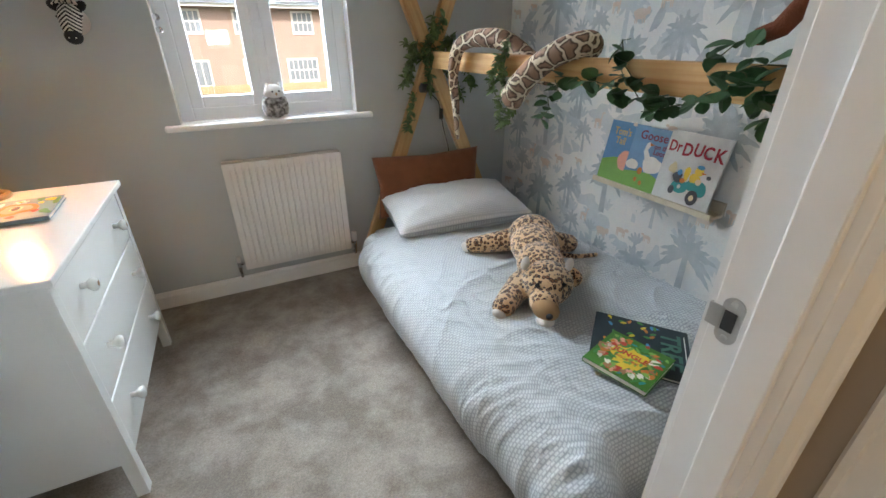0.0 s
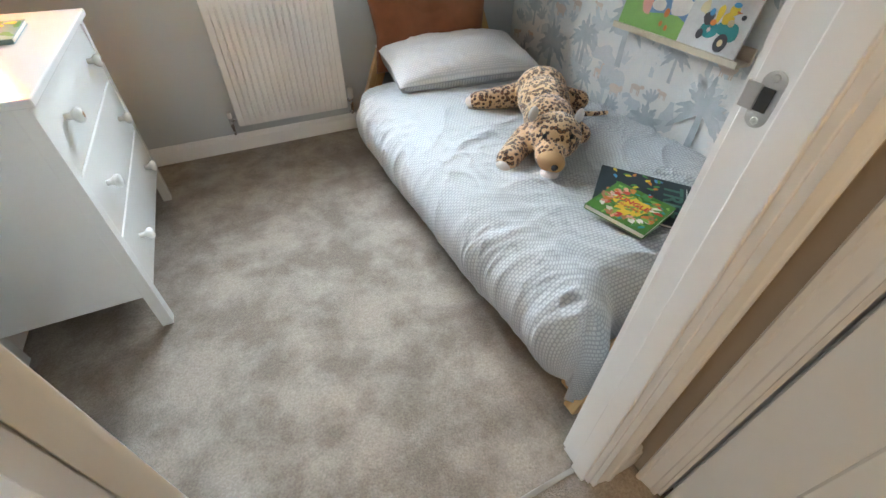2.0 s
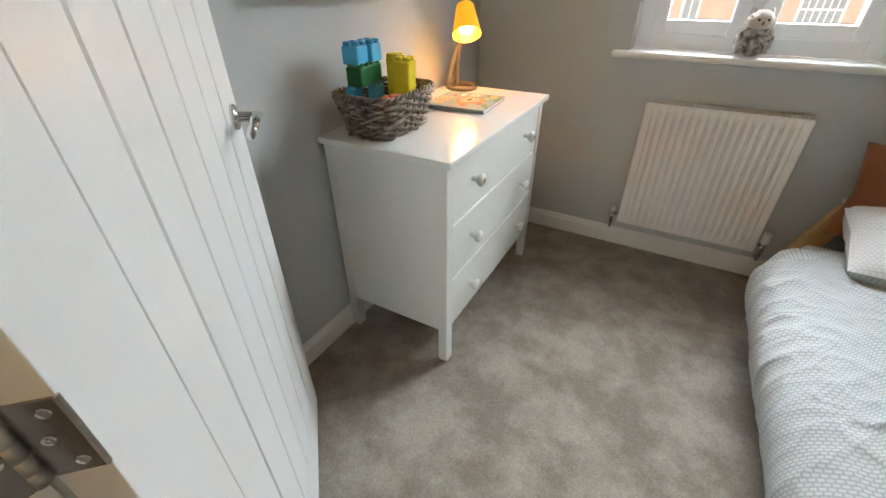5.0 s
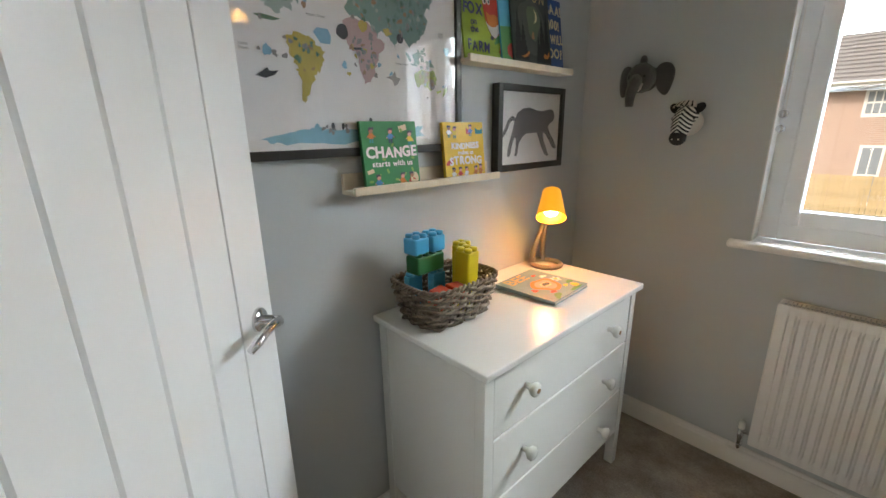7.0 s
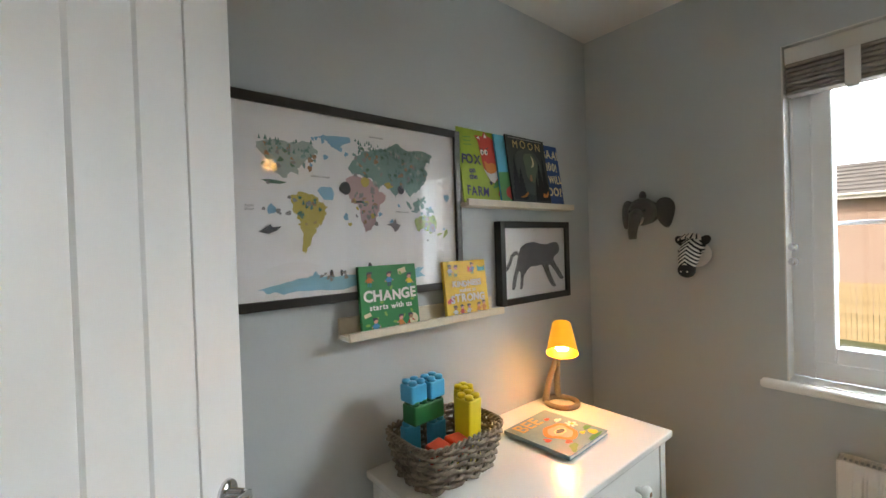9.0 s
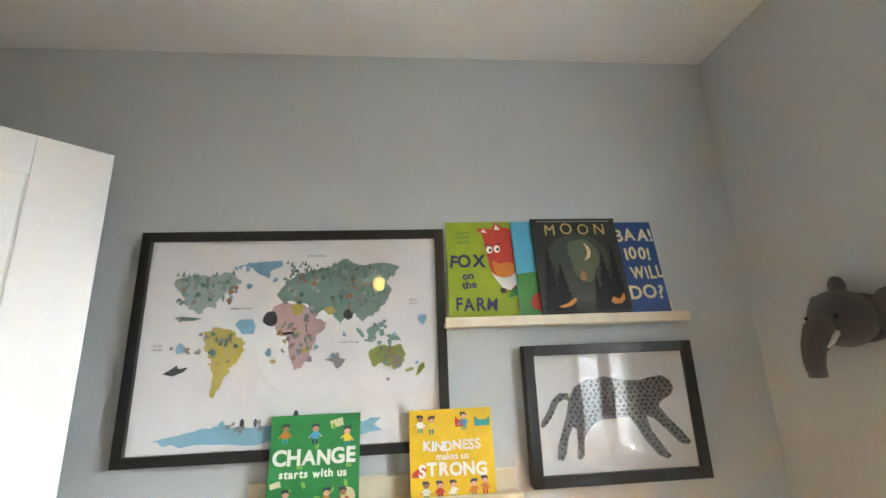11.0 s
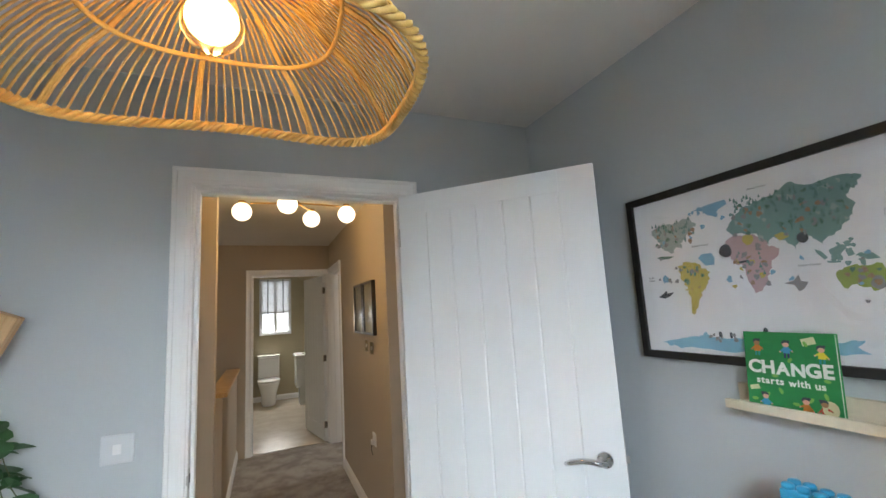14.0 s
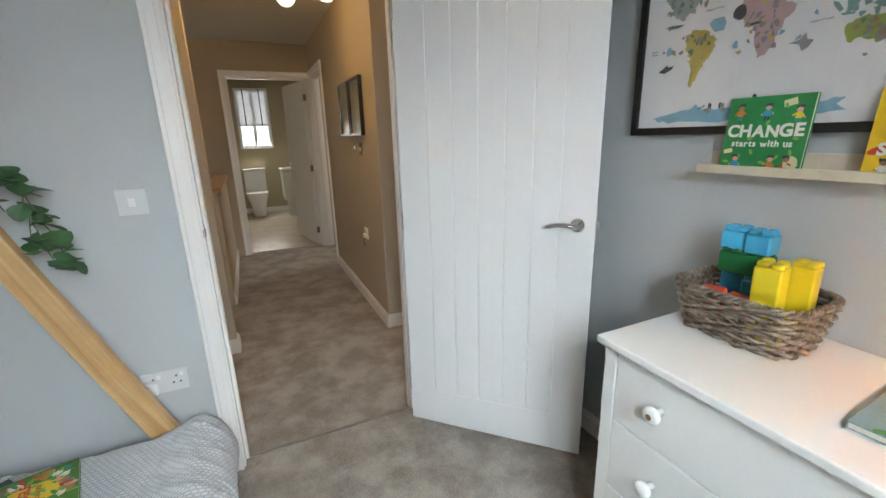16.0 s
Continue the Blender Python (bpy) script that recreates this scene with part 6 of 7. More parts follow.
# ---- toys and books on the bed ----
def leopard():
    bm = bmesh.new()
    Z = 0.372
    for x, y, z, rx, ry, rz, t in ((2.035, 1.12, .090, .112, .165, .092, 28), (2.09, 1.215, .095, .115, .11, .098, 20), (1.95, .97, .088, .102, .115, .085, 25),
                                   (1.872, .828, .092, .100, .098, .088, 15), (1.80, .755, .065, .056, .058, .054, 15)):
        ball(bm, x, y, Z + z, rx, ry, rz, pose(0, 0, 0, 0, 0, -t))
    for pts, r0, r1 in ((((2.05, 1.27, .06), (1.96, 1.30, .05), (1.88, 1.315, .048), (1.83, 1.335, .043)), .06, .04), (((2.15, 1.18, .06), (2.22, 1.15, .05), (2.26, 1.14, .043)), .058, .045),
                        (((1.90, .95, .06), (1.81, .92, .05), (1.73, .87, .042), (1.672, .828, .04)), .058, .044), (((2.01, .95, .05), (2.045, .90, .045), (2.05, .875, .04)), .05, .04),
                        (((2.16, 1.08, .03), (2.22, 1.05, .022), (2.28, 1.03, .02), (2.33, 1.02, .018)), .014, .012)):
        tube([(x, y, Z + z) for x, y, z in pts], lambda u, a=r0, c=r1: a + (c - a) * u, 16, bm)
        x, y, z = pts[-1]
        ball(bm, x, y, Z + z, r1 * 1.05, r1 * 1.05, r1)
    return solid("leopard_soft_toy", bm, leopard_plush, "tan leopard soft toy with dark rosettes sprawled on the duvet", "soft toy", smooth=True)


leo = leopard()
skin = leo.modifiers.new("skin", "REMESH")
skin.mode, skin.voxel_size, skin.use_smooth_shade = "VOXEL", 0.008, True
soft_ = leo.modifiers.new("soft", "SMOOTH")
soft_.factor, soft_.iterations = 0.5, 5
for name, args, mt in (("muzzle", (1.777, .718, .436, .040, .054, .040), plush_tan), ("chin", (1.768, .702, .400, .036, .034, .018), plush_white), ("ear", (1.80, .885, .54, .025, .014, .028), plush_white), ("ear", (1.945, .80, .54, .025, .014, .028), plush_white),
                       ("paw_tip", (1.636, .808, .398, .022, .030, .026), plush_white), ("paw_tip", (1.797, 1.345, .408, .016, .026, .026), plush_white), ("eye", (1.785, .785, .500, .010, .008, .010), plush_black), ("eye", (1.872, .742, .500, .010, .008, .010), plush_black),
                       ("nose", (1.757, .672, .440, .014, .012, .01), plush_black)):
    part(name, ball(bmesh.new(), *args, turn=pose(0, 0, 0, 0, 0, 20), seg=14), mt, leo, smooth=True)
b = book(pose(1.955, .448, .410, 0, 0, -140) @ pose(0, 0, 0, -92, 0, 0) @ pose(0, 0, -.15), 0.265, 0.30, 0.012, (0.018, 0.03, 0.042), "dark navy picture book about trees lying on the duvet")
lettering("TREE", .085, ink("pine_print", (.05, .15, .12)), b, .0, .215, -.003, bold=.002)
art(b, ink_white, [[(-.1, .285), (.1, .285), (.1, .288), (-.1, .288)]], 1, "small_print")
rng = random.Random(5)
for mt_ in (ink_orange, ink_green, ink_yellow, ink_blue):
    art(b, mt_, [oval(rng.uniform(-.12, .12), rng.uniform(.04, .2), .012, .006, 8, .1, rng.uniform(0, 3)) for _ in range(10)], 1)
b = book(pose(1.844, .400, .432, 0, 0, -75) @ pose(0, 0, 0, -90, 0, 0) @ pose(0, 0, -.098), 0.20, 0.196, 0.018, (0.06, 0.20, 0.025), "green and yellow jungle board book lying on the duvet")
rng = random.Random(17)
for mt_, n in ((ink_lightgreen, 26), (ink_green, 22), (ink_teal, 8)):
    art(b, mt_, [oval(rng.uniform(-.088, .088), rng.uniform(.012, .184), rng.uniform(.008, .018), rng.uniform(.003, .006), 10, .1, rng.uniform(0, 3.1)) for _ in range(n)], 0.6)
art(b, ink_yellow, [oval(0, .095, .056, .058, 40, .16)], 1)
rng = random.Random(8)
for mt_ in (ink_green, ink_lightgreen, ink_brown_face, ink_red, ink_pink, ink_white, ink_orange):
    art(b, mt_, [oval((.078 * math.cos(q) + rng.uniform(-.012, .012)), .098 + .078 * math.sin(q) + rng.uniform(-.012, .012), rng.uniform(.006, .016), rng.uniform(.005, .012), 10, .2, q) for q in [rng.uniform(0, 6.28) for _ in range(9)]], 2)
lettering("JUNGLE", .031, ink_red, b, 0, .10, -.004, bold=.001)
lettering("HIDE & SEEK", .013, ink_red, b, 0, .078, -.004)


# ---- ridge decorations ----
def snake():
    ob = thing("snake_soft_toy", pose(0, 0, 0), "brown patterned plush python draped over the ridge beam", "soft toy")
    pts = [(1.87, 1.575, .88), (1.875, 1.60, .95), (1.88, 1.62, 1.03), (1.875, 1.635, 1.12), (1.878, 1.64, 1.20), (1.885, 1.615, 1.275), (1.90, 1.56, 1.31), (1.93, 1.47, 1.322), (1.965, 1.36, 1.31), (2.005, 1.26, 1.25), (2.01, 1.17, 1.20), (2.01, 1.06, 1.20), (2.005, .98, 1.232), (1.985, .90, 1.283), (1.952, .868, 1.300),
           (1.91, .90, 1.290), (1.882, .965, 1.258), (1.868, 1.03, 1.215), (1.862, 1.09, 1.165), (1.86, 1.12, 1.13)]
    fine_ = []
    V = [Vector(p) for p in pts]
    for i in range(len(V) - 1):
        p0, p1, p2, p3 = V[max(0, i - 1)], V[i], V[i + 1], V[min(len(V) - 1, i + 2)]
        for k in range(5):
            t = k / 5
            fine_.append(0.5 * (2 * p1 + (p2 - p0) * t + (2 * p0 - 5 * p1 + 4 * p2 - p3) * t * t + (3 * p1 - p0 - 3 * p2 + p3) * t ** 3))
    fine_.append(V[-1])
    part("body", tube(fine_, lambda u: 0.007 + 0.033 * min(1, u * 2.4) ** .8 + (0.006 * max(0, u - .85) / .15), 18), python_plush, ob, smooth=True)
    part("head", ball(bmesh.new(), 1.862, 1.135, 1.118, .038, .052, .036, pose(0, 0, 0, 40, 0, 0)), python_plush, ob, smooth=True)
    part("eye", ball(bmesh.new(), 1.828, 1.14, 1.135, .004, .006, .006, seg=10), plush_black, ob, smooth=True)
    return ob


snake()


def leaf(bm, p, d, up, size, round_):
    """One leaf: folded along its rib, from p along d."""
    d = Vector(d).normalized()
    s = d.cross(Vector(up)).normalized()
    n = s.cross(d)
    prof = ((0, 0), (.18, .62), (.45, 1.0), (.72, .85), (.92, .4), (1.0, 0))
    w = size * (.52 if round_ else .26)
    rib = [bm.verts.new(p + d * size * t - n * size * .10 * t * t) for t, _ in prof]
    for sg in (1, -1):
        edge = [rib[0]] + [bm.verts.new(p + d * size * t + s * sg * w * k + n * size * (.10 * k - .10 * t * t)) for t, k in prof[1:-1]] + [rib[-1]]
        for i in range(len(prof) - 1):
            q = [rib[i], rib[i + 1], edge[i + 1], edge[i]]
            u = []
            for v in q:
                if v not in u:
                    u.append(v)
            if len(u) > 2:
                bm.faces.new(u)


def garland(name, strands, mat, size, round_, label, seed):
    """Artificial foliage: wiry stems with leaves set along them in pairs."""
    ob = thing(name, pose(0, 0, 0), label, "artificial plant")
    r = random.Random(seed)
    leaves = bmesh.new()
    for pts in strands:
        V = [Vector(p) for p in pts]
        dense = []
        for a, c in zip(V, V[1:]):
            n = max(2, int((c - a).length / (.030 if round_ else .022)))
            dense += [a.lerp(c, k / n) + Vector((r.uniform(-.004, .004), r.uniform(-.004, .004), r.uniform(-.004, .004))) for k in range(n)]
        dense.append(V[-1])
        part("stem", tube(dense, .0016, 5), stem_green, ob)
        for i, p in enumerate(dense[1:]):
            for _ in range(2 if round_ and r.random() < .55 else 1 if round_ else 9):
                d = Vector((r.uniform(-1, .35), r.uniform(-1, 1), r.uniform(-.9, .55)))
                leaf(leaves, p, d, (r.uniform(-.6, .2), r.uniform(-.4, .4), 1), size * r.uniform(.55, 1.15), round_)
    tagged(part("leaves", leaves, mat, ob), kind="stuff")
    return ob


rd = random.Random(21)


def hang(x, y, z, length, sway=.05):
    pts = [(x, y, z)]
    for i in range(1, 5):
        pts.append((x + rd.uniform(-sway, sway * .3) * i / 4 - .01, y + rd.uniform(-sway, sway), z - length * i / 4))
    return pts


garland("eucalyptus_garland", [[(1.93, .74, 1.27), (1.91, .69, 1.31), (1.90, .66, 1.25)], hang(1.91, .66, 1.27, .10), hang(1.905, .56, 1.20, .06), hang(1.905, .95, 1.19, .12), [(1.93, .98, 1.2), (1.905, .80, 1.20), (1.905, .68, 1.19)], [(1.92, .70, 1.27), (1.90, .60, 1.17), (1.90, .52, 1.15), (1.90, .42, 1.18)]],
        leaf_green, .050, True, "round-leaved green artificial garland twined along the ridge beam", 3)
garland("eucalyptus_garland", [[(1.93, .45, 1.25), (1.91, .38, 1.30), (1.90, .33, 1.33)], [(1.91, .42, 1.24), (1.90, .36, 1.25), (1.90, .30, 1.26), (1.91, .2, 1.27)], hang(1.905, .36, 1.25, .07), hang(1.90, .28, 1.24, .08)],
        leaf_green, .055, True, "round-leaved green artificial garland near the bed foot", 5)
garland("eucalyptus_garland", [[(1.87, .11, 1.25), (1.80, .11, 1.23), (1.775, .11, 1.14), (1.75, .11, 1.05), (1.725, .11, .985)], [(1.83, .11, 1.24), (1.79, .12, 1.2), (1.79, .12, 1.1), (1.80, .12, 1.02)], [(1.86, .11, 1.22), (1.84, .11, 1.15)], [(1.79, .11, 1.12), (1.775, .11, 1.02), (1.765, .11, .97)]],
        leaf_green, .062, True, "round-leaved green artificial garland hanging at the bed foot", 8)
garland("ivy_garland", [hang(1.915, 1.26, 1.33, .16, .03), hang(1.91, 1.25, 1.22, .19, .03), hang(1.905, 1.20, 1.12, .12, .04), hang(1.91, 1.29, 1.27, .14, .04)], leaf_pale, .038, False, "fine variegated artificial ivy hanging from the ridge beam", 11)
garland("ivy_garland", [[(1.80, 2.03, 1.10), (1.84, 2.02, 1.22), (1.92, 2.01, 1.30), (2.02, 2.02, 1.42)], [(2.10, 2.02, 1.36), (2.0, 2.0, 1.28), (1.88, 2.01, 1.22), (1.80, 2.02, 1.30)], [(1.95, 2.0, 1.45), (1.93, 2.0, 1.3), (1.92, 2.0, 1.15), (1.93, 2.0, 1.05)], [(1.86, 2.0, 1.32), (1.80, 2.0, 1.2), (1.77, 2.0, 1.1)],
                        [(1.84, 2.0, 1.06), (1.81, 2.02, .98), (1.79, 2.02, .86)], [(2.0, 2.0, 1.2), (2.07, 2.0, 1.12), (2.12, 2.0, 1.02)], [(2.02, 2.0, 1.35), (2.06, 2.0, 1.22)], [(2.1, 2.0, 1.3), (2.16, 2.0, 1.14), (2.2, 2.0, 1.08)]],
        leaf_pale, .046, False, "bushy variegated artificial ivy wound round the crossed bed posts", 13)
cable = thing("cable_light", pose(0, 0, 0), "black cable with an inline switch hanging on the bed posts", "cable")
part("lampholder", lathe([(0, 0), (.03, .004), (.034, .03), (.02, .05), (.0, .055)], 20, pose(1.90, 2.03, 1.05)), dark_plastic, cable, smooth=True)
part("cord", tube([(1.92, 2.03, 1.06), (1.985, 2.03, 1.0), (2.0, 2.03, .93), (2.015, 2.03, .85), (2.04, 2.03, .76), (2.06, 2.03, .68), (2.07, 2.04, .5)], .0032, 8), dark_plastic, cable, smooth=True)
part("inline_switch", cube(1.99, 2.012, 2.02, 2.036, .90, .96, .004), dark_plastic, cable)


def monkey():
    bm = bmesh.new()
    fur_ = material("rust_brown_plush", (.20, .055, .02), .95, var=.25, fine=300, bump=.9, depth=.006)
    ball(bm, 1.95, .16, 1.44, .06, .055, .075)
    ball(bm, 1.945, .15, 1.555, .05, .048, .05)
    tube([(1.93, .2, 1.47), (1.92, .26, 1.40), (1.92, .31, 1.33), (1.925, .35, 1.315)], lambda u: .022 - .004 * u, 12, bm)
    tube([(1.92, .14, 1.47), (1.86, .13, 1.54), (1.83, .13, 1.62)], lambda u: .022 - .004 * u, 12, bm)
    tube([(1.95, .18, 1.40), (1.92, .2, 1.34), (1.89, .19, 1.29)], .022, 12, bm)
    tube([(1.97, .13, 1.40), (1.99, .13, 1.34), (2.0, .13, 1.28)], .022, 12, bm)
    return solid("monkey_soft_toy", bm, fur_, "rust brown plush monkey sitting on the ridge beam", "soft toy", smooth=True)


monkey()


# ---- pendant ----
def pendant():
    PX, PY = 1.212, 1.065
    ob = thing("pendant_lamp", pose(PX, PY, 0), "wavy woven rattan pendant shade with a glowing filament bulb", "lamp")

    def at(a, k):
        """k: 0 at the neck, 1 at the ring, 2 at the rim."""
        c, s = math.cos(a), math.sin(a)
        if k <= 1:
            rx, ry, z, n = .03 + .135 * k, .03 + .108 * k, 2.010 - .078 * k ** 1.6, 2 + k
        else:
            q = k - 1
            rx, ry = .165 + .092 * q + .012 * math.sin(math.pi * q), .138 + .060 * q + .012 * math.sin(math.pi * q)
            z, n = 1.932 - .105 * q ** 1.2 - .016 * q * math.cos(2 * a), 3 + q
        f = (abs(c) ** n + abs(s) ** n) ** (-1 / n)
        return Vector((rx * c * f, ry * s * f, z))

    n = 108
    for i in range(n):
        a = 2 * math.pi * i / n
        ks = [.0 if i % 2 == 0 else .55] + [.7, 1, 1.25, 1.5, 1.75, 2]
        if i % 12 == 0:
            bm = bmesh.new()
            for da in (-.014, 0, .014):
                tube([at(a + da, k) for k in ks], .0023, 5, bm)
            part("spoke", bm, rattan, ob, smooth=True)
        else:
            part("spoke", tube([at(a, k) for k in ks], .0019, 5), rattan, ob, smooth=True)
    part("middle_ring", tube([at(2 * math.pi * i / 72, 1) for i in range(72)], .0042, 8, close=True), rattan, ob, smooth=True)
    part("neck_ring", tube([at(2 * math.pi * i / 36, .05) for i in range(36)], .005, 8, close=True), rattan, ob, smooth=True)
    for ph in (0, 2.1, 4.2):
        pts = []
        for i in range(420):
            a = 2 * math.pi * i / 420
            p = at(a, 2)
            o = Vector((math.cos(a), math.sin(a), 0))
            w = a * 46 + ph
            pts.append(p + o * .0055 * math.cos(w) + Vector((0, 0, .0055 * math.sin(w))))
        part("rim_braid", tube(pts, .0042, 5, close=True), rattan, ob, smooth=True)
    part("lampholder", lathe([(.0, 1.955), (.02, 1.957), (.021, 2.0), (.016, 2.03), (.008, 2.05), (0, 2.05)], 20), dark_plastic, ob, smooth=True)
    part("flex", tube([(0, 0, 2.04), (0, 0, 2.2), (0, 0, CEIL - .01)], .0035, 8), white_plastic, ob)
    part("ceiling_rose", lathe([(.0, CEIL - .03), (.03, CEIL - .03), (.045, CEIL - .012), (.046, CEIL)], 28), white_plastic, ob, smooth=True)
    g = part("bulb_glass", lathe([(0, 1.862), (.014, 1.864), (.028, 1.873), (.037, 1.889), (.039, 1.905), (.035, 1.922), (.025, 1.938), (.016, 1.952), (.014, 1.962), (0, 1.962)], 28), glass("amber_glass", (1, .8, .5)), ob, smooth=True)
    g.visible_shadow = False
    bm = bmesh.new()
    for k in range(6):
        a = k * math.pi / 3
        tube([(.005 * math.cos(a), .005 * math.sin(a), 1.935), (.014 * math.cos(a), .014 * math.sin(a), 1.91), (.009 * math.cos(a), .009 * math.sin(a), 1.888)], .0015, 6, bm)
    part("filament", bm, glowing("glowing_filament", (1, .62, .22), 16), ob)
    return ob


pendant()


# ---- landing fittings ----
hall_lamp = thing("ceiling_lamp", pose(.96, -1.13, 0), "brass ceiling lamp with four glowing milk glass globes", "lamp")
milk = glowing("lit_milk_glass", (1, .84, .58), 1.5)
part("ceiling_plate", lathe([(0, 2.33), (.05, 2.33), (.06, 2.345), (.06, HC)], 28), brass, hall_lamp, smooth=True)
part("stem", tube([(0, 0, 2.34), (0, 0, 2.22)], .008, 10), brass, hall_lamp, smooth=True)
for x, y in GLOBES:
    dx, dy = x - .96, y + 1.13
    part("arm", tube([(0, 0, 2.235), (dx * .85, dy * .85, 2.235)], .006, 8), brass, hall_lamp)
    gl = part("globe", ball(bmesh.new(), dx, dy, 2.18, .058, .058, .058, seg=28), milk, hall_lamp, smooth=True)
    gl.visible_shadow = False
    part("globe_cap", lathe([(.0, 2.225), (.022, 2.225), (.022, 2.25), (.0, 2.252)], 18, pose(dx, dy, 0)), brass, hall_lamp, smooth=True)
for y0, y1 in ((-1.60, -1.28), (-1.95, -1.63)):
    ob = thing("landing_picture", pose(HW, (y0 + y1) / 2, 1.34, 0, 0, 90), "black framed picture with reflecting glass on the landing wall", "picture", "pictures on the landing")
    w, h_ = y1 - y0, .395
    bm = bmesh.new()
    for a in ((-w / 2, -w / 2 + .015, 0, h_), (w / 2 - .015, w / 2, 0, h_), (-w / 2 + .015, w / 2 - .015, 0, .015), (-w / 2 + .015, w / 2 - .015, h_ - .015, h_)):
        box(bm, a[0], a[1], -.03, -.001, a[2], a[3], .001)
    part("frame", bm, black_frame, ob)
    part("paper", cube(-w / 2 + .014, w / 2 - .014, -.016, -.004, .014, h_ - .014), ink("grey_art_print", (.35, .36, .36), .2), ob)
    part("glazing", cube(-w / 2 + .014, w / 2 - .014, -.022, -.02, .014, h_ - .014), clear_glass, ob).visible_shadow = False
for y, z in ((-1.43, 1.20), (-1.60, 1.21)):
    ob = thing("chrome_switch", pose(HW, y, z, 0, 0, 90), "small chrome switch plate on the landing wall", "switch", "switches on the landing")
    part("face_plate", cube(-.043, .043, -.008, 0, 0, .086, .002), chrome, ob)
    part("rocker", cube(-.012, .012, -.011, -.008, .03, .056, .001), white_plastic, ob)
ob = thing("landing_socket", pose(HW, -1.45, .56, 0, 0, 90), "white socket with a plug and black cord on the landing wall", "socket")
part("face_plate", cube(-.043, .043, -.009, 0, 0, .086, .003), white_plastic, ob)
part("plug", cube(-.02, .02, -.03, -.009, .01, .042, .006), white_plastic, ob)
part("cord", tube([(0, -.024, .012), (0, -.03, -.02), (.004, -.02, -.06)], .003, 6), dark_plastic, ob)
ob = solid("smoke_vent", cube(.30, .38, HS, HS + .03, 2.19, 2.29, .006), hall_paint, "small beige alarm sounder high on the landing wall", "alarm")

# ---- bathroom ----
bw = thing("window_2", pose(0, 0, 0), "white bathroom window with a slatted blind half down", "window")
tagged(bw, kind="structure")
bm = bmesh.new()
for a in ((.715, .77, 1.18, 2.21), (1.215, 1.27, 1.18, 2.21), (.77, 1.215, 1.18, 1.24), (.77, 1.215, 2.15, 2.21), (.965, 1.02, 1.24, 2.15)):
    box(bm, a[0], a[1], -6.9, -6.83, a[2], a[3], .004)
part("window_frame", bm, upvc, bw)
for a, c in ((.77, .965), (1.02, 1.215)):
    part("pane", cube(a - .004, c + .004, -6.885, -6.88, 1.236, 2.154), glowing("bright_sky_glass", (.92, .96, 1), .8), bw)
bl = thing("venetian_blind", pose(0, 0, 0), "white slatted blind with black tapes in the bathroom window", "blind")
for i in range(25):
    z = 1.60 + i * .0235
    part("slat", cube(-.2625, .2625, -.014, .014, -.0015, .0015), white_plastic, bl, m=pose(.9925, -6.81, z, 38, 0, 0))
part("bottom_rail", cube(.73, 1.255, -6.825, -6.795, 1.575, 1.592, .002), white_plastic, bl)
part("headrail", cube(.72, 1.265, -6.828, -6.79, 2.18, 2.215, .002), white_plastic, bl)
for x in (.86, 1.125):
    part("tape", cube(x - .009, x + .009, -6.793, -6.790, 1.575, 2.2), dark_plastic, bl)
porcelain = material("white_porcelain", (.82, .82, .8), .12, var=.02, bump=0)
wc = thing("toilet", pose(1.11, -6.84, 0), "white close-coupled toilet against the bathroom wall", "toilet")
part("cistern", cube(-.18, .18, .0, .17, .42, .80, .02, seg=3), porcelain, wc)
part("cistern_lid", cube(-.19, .19, -.0, .18, .80, .83, .01), porcelain, wc)
bm = lathe([(.11, 0), (.12, .05), (.13, .2), (.175, .36), (.185, .40)], 32)
bmesh.ops.transform(bm, matrix=pose(0, .36, 0) @ Matrix.Diagonal((1, 1.3, 1, 1)), verts=bm.verts)
part("bowl", bm, porcelain, wc, smooth=True)
bm = lathe([(.0, .40), (.185, .40), (.19, .415), (.185, .435), (0, .44)], 32)
bmesh.ops.transform(bm, matrix=pose(0, .36, 0) @ Matrix.Diagonal((1, 1.3, 1, 1)), verts=bm.verts)
part("seat_lid", bm, porcelain, wc, smooth=True)
bas = thing("vanity_unit", pose(.52, -6.3, 0), "white bathroom vanity unit with a basin top", "vanity unit")
part("cabinet_body", cube(-.45, .16, -.25, .25, .30, .78, .006), furniture_white, bas)
part("basin_top", cube(-.47, .18, -.27, .27, .78, .84, .015), porcelain, bas)
part("plinth", cube(-.45, .10, -.2, .2, 0, .30), furniture_white, bas)
part("tap", tube([(-.3, 0, .84), (-.3, 0, .95), (-.2, 0, .97), (-.15, 0, .95)], .012, 10), chrome, bas, smooth=True)

# ---- outside ----
GZ = -1.9
bm = bmesh.new()
bm.faces.new([bm.verts.new(q) for q in ((-260, 130, GZ - 5), (260, 130, GZ - 5), (260, 130, 110), (-260, 130, 110))])
solid("backdrop", bm, glowing("bright_overcast_cloud", (.86, .9, .95), 1.1), "bright white overcast sky beyond the houses", "sky", kind="structure")
turf = material("rough_turf", (.10, .12, .05), .95, var=.4, scale=.8, fine=20)
bm = bmesh.new()
box(bm, -400, 400, 2.46, 800, GZ - .5, GZ)
solid("ground", bm, turf, "rough grass behind the house", "ground", kind="structure")


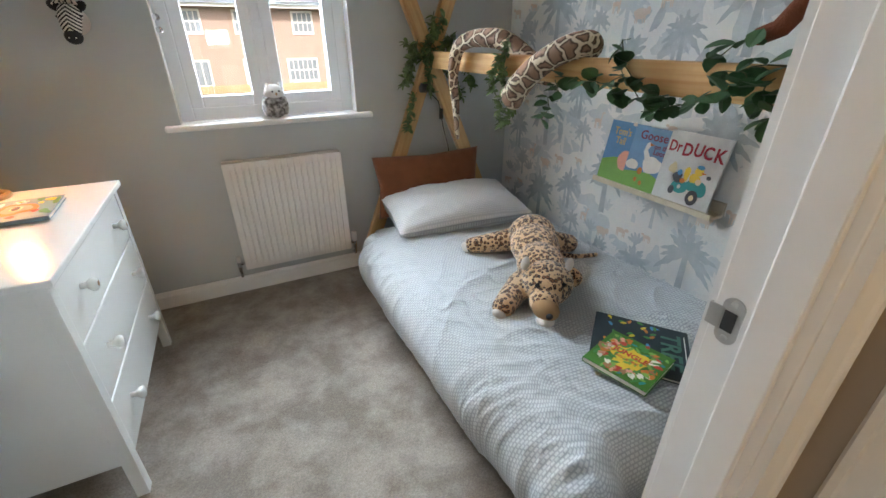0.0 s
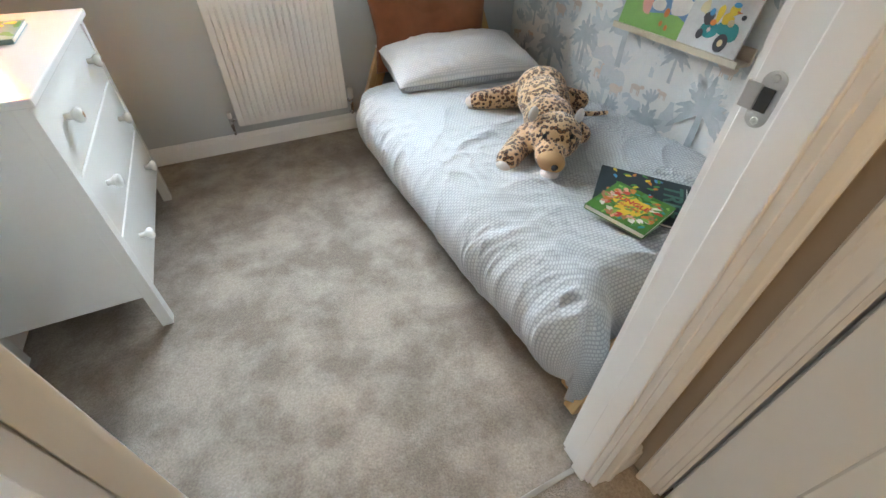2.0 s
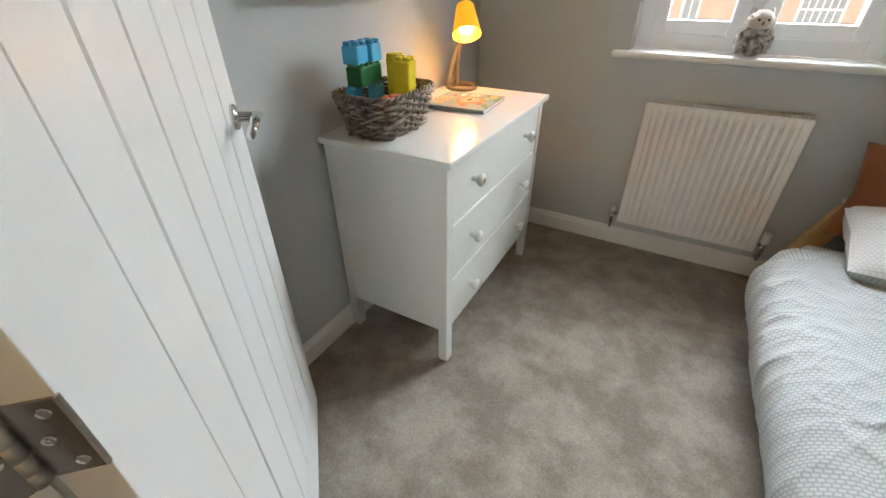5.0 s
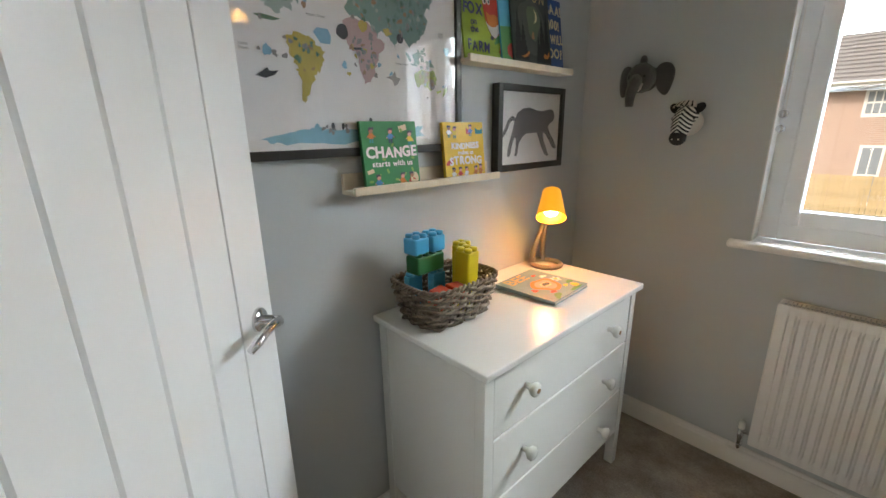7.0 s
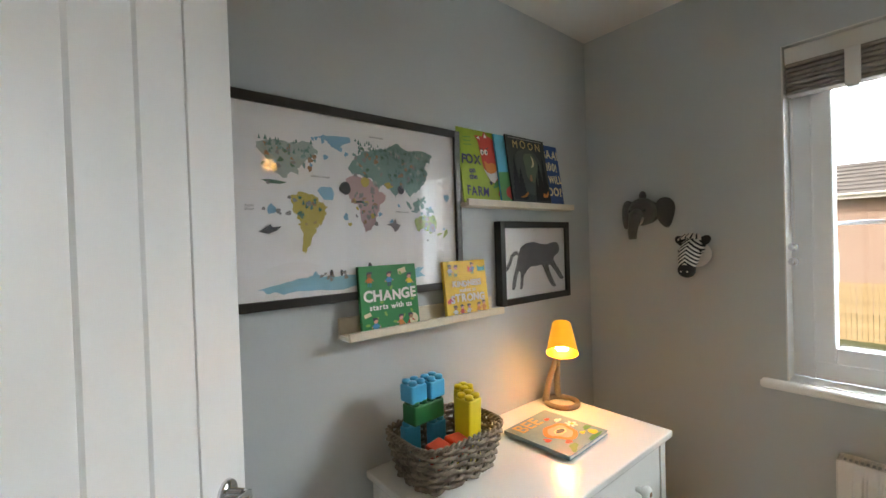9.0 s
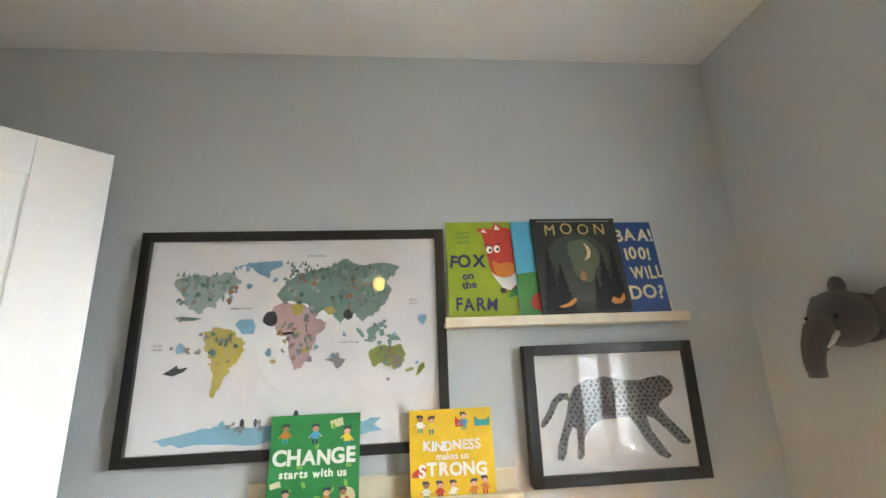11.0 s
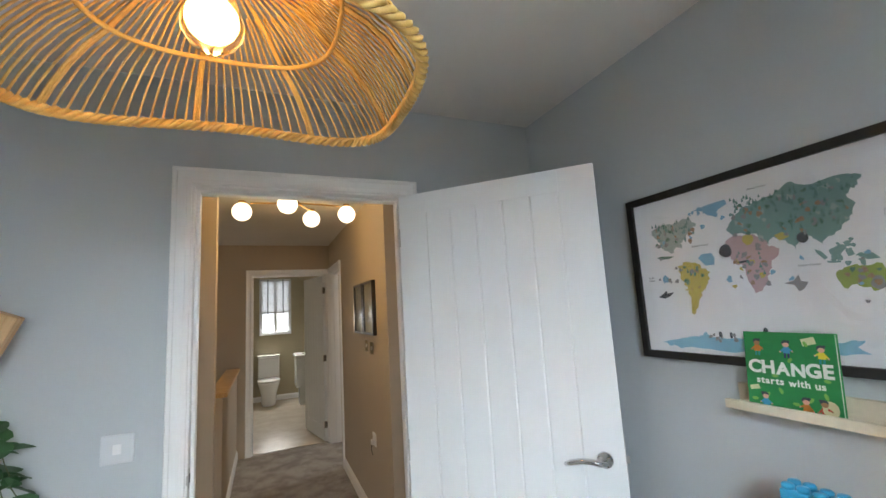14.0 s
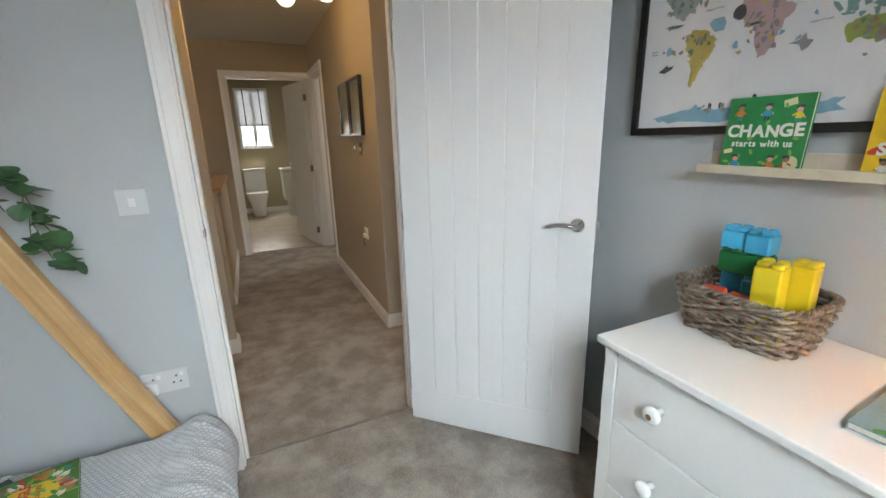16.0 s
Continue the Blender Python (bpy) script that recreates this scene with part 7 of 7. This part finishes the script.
def brick_material():
    m = material("red_brick_wall", (.40, .22, .15), .85, var=.15, scale=1.5, fine=60)
    t = m.node_tree
    co = t.nodes.new("ShaderNodeTexCoord")
    mp = t.nodes.new("ShaderNodeMapping")
    mp.inputs["Rotation"].default_value = (radians(90), 0, 0)
    br = node(t, "ShaderNodeTexBrick", Scale=1.0, Mortar_Size=.006, Brick_Width=.225, Row_Height=.075)
    br.inputs["Color1"].default_value, br.inputs["Color2"].default_value, br.inputs["Mortar"].default_value = (.44, .315, .26, 1), (.40, .28, .23, 1), (.48, .42, .37, 1)
    t.links.new(co.outputs["Object"], mp.inputs[0])
    t.links.new(mp.outputs[0], br.inputs["Vector"])
    tone = [n_ for n_ in t.nodes if n_.type == "HUE_SAT"][0]
    t.links.new(br.outputs["Color"], tone.inputs["Color"])
    return m


brick_wall = brick_material()
roof_tile = material("grey_roof_tile", (.22, .215, .22), .8, var=.15, scale=2, fine=30)
dark_glass = material("dark_window_glass", (.26, .30, .34), .08, var=.1, bump=0)
white_trim = material("white_trim", (.75, .75, .73), .5, var=.03)


def house(x0, x1, wins, label):
    y = 24.0
    ob = thing("brick_house", pose(0, 0, 0), label, "house", "houses opposite")
    part("wall", cube(x0, x1, y, y + 8, GZ - .2, 2.95), brick_wall, ob)
    bm = bmesh.new()
    p = [(x0 - .3, y - .4, 2.95), (x1 + .3, y - .4, 2.95), (x1 + .3, y + 4, 5.7), (x0 - .3, y + 4, 5.7), (x0 - .3, y + 8.4, 2.95), (x1 + .3, y + 8.4, 2.95)]
    v = [bm.verts.new(q) for q in p]
    bm.faces.new((v[0], v[1], v[2], v[3]))
    bm.faces.new((v[3], v[2], v[5], v[4]))
    bm.faces.new((v[0], v[3], v[4]))
    bm.faces.new((v[1], v[5], v[2]))
    roof = part("roof", bm, roof_tile, ob)
    n = 15
    for i in range(n):
        yy, zz = y - .4 + 4.4 * i / n, 2.97 + 2.75 * i / n
        part("tile_course", cube(x0 - .3, x1 + .3, yy - .03, yy + .02, zz - .01, zz + .035), roof_tile, roof)
    part("fascia", cube(x0 - .3, x1 + .3, y - .44, y - .36, 2.75, 2.97), white_trim, ob)
    part("gutter", tube([(x0 - .3, y - .48, 2.93), (x1 + .3, y - .48, 2.93)], .055, 8), white_trim, ob)
    for a, c, z0, z1, cols in wins:
        w = part("window", cube(a - .07, c + .07, y - .03, y + .02, z0 - .09, z1 + .07), white_trim, ob)
        k = (c - a) / cols
        for i in range(cols):
            for j in range(2):
                zz = z0 + (z1 - z0) * j / 2
                for q in range(2):
                    xx = a + k * i + k * q / 2
                    part("pane", cube(xx + .028, xx + k / 2 - .018, y - .045, y - .032, zz + .05, zz + (z1 - z0) / 2 - .025), dark_glass, w)
    return ob


house(-16, 9.5, ((-.35, .5, 1.72, 2.6, 2), (1.95, 2.8, 1.72, 2.6, 2), (4.6, 5.5, 1.72, 2.6, 2), (4.1, 5.5, -.5, .5, 3), (-.15, .45, -1.7, .5, 1), (2.05, 2.65, -1.7, .5, 1), (-3.2, -2.3, 1.72, 2.6, 2), (-2.6, -1.9, -.6, .5, 1), (-6, -5, 1.72, 2.6, 2), (-6, -4.8, -.5, .5, 2), (7.2, 8.1, 1.72, 2.6, 2)), "red brick terraced house with white windows and grey tiled roof")
fence_wood = material("new_fence_wood", (.55, .42, .24), .8, var=.3, scale=3, fine=40)
fence = thing("wooden_fence", pose(0, 0, 0), "new yellowish close-boarded timber fence", "fence")
slat_mesh = finish(cube(-.055, .055, -.01, .01, 0, 1.78, .004, seg=1))
slat_mesh.materials.append(fence_wood)
rr_ = random.Random(2)
for i in range(130):
    part("board", slat_mesh, None, fence, m=pose(-6 + i * .118, 18 + .012 * (i % 2), GZ + rr_.uniform(-.01, .01), 0, rr_.uniform(-.3, .3), 0))
for z in (.3, 1.4):
    part("rail", cube(-6.1, 9.4, 18.02, 18.07, GZ + z, GZ + z + .09), fence_wood, fence)
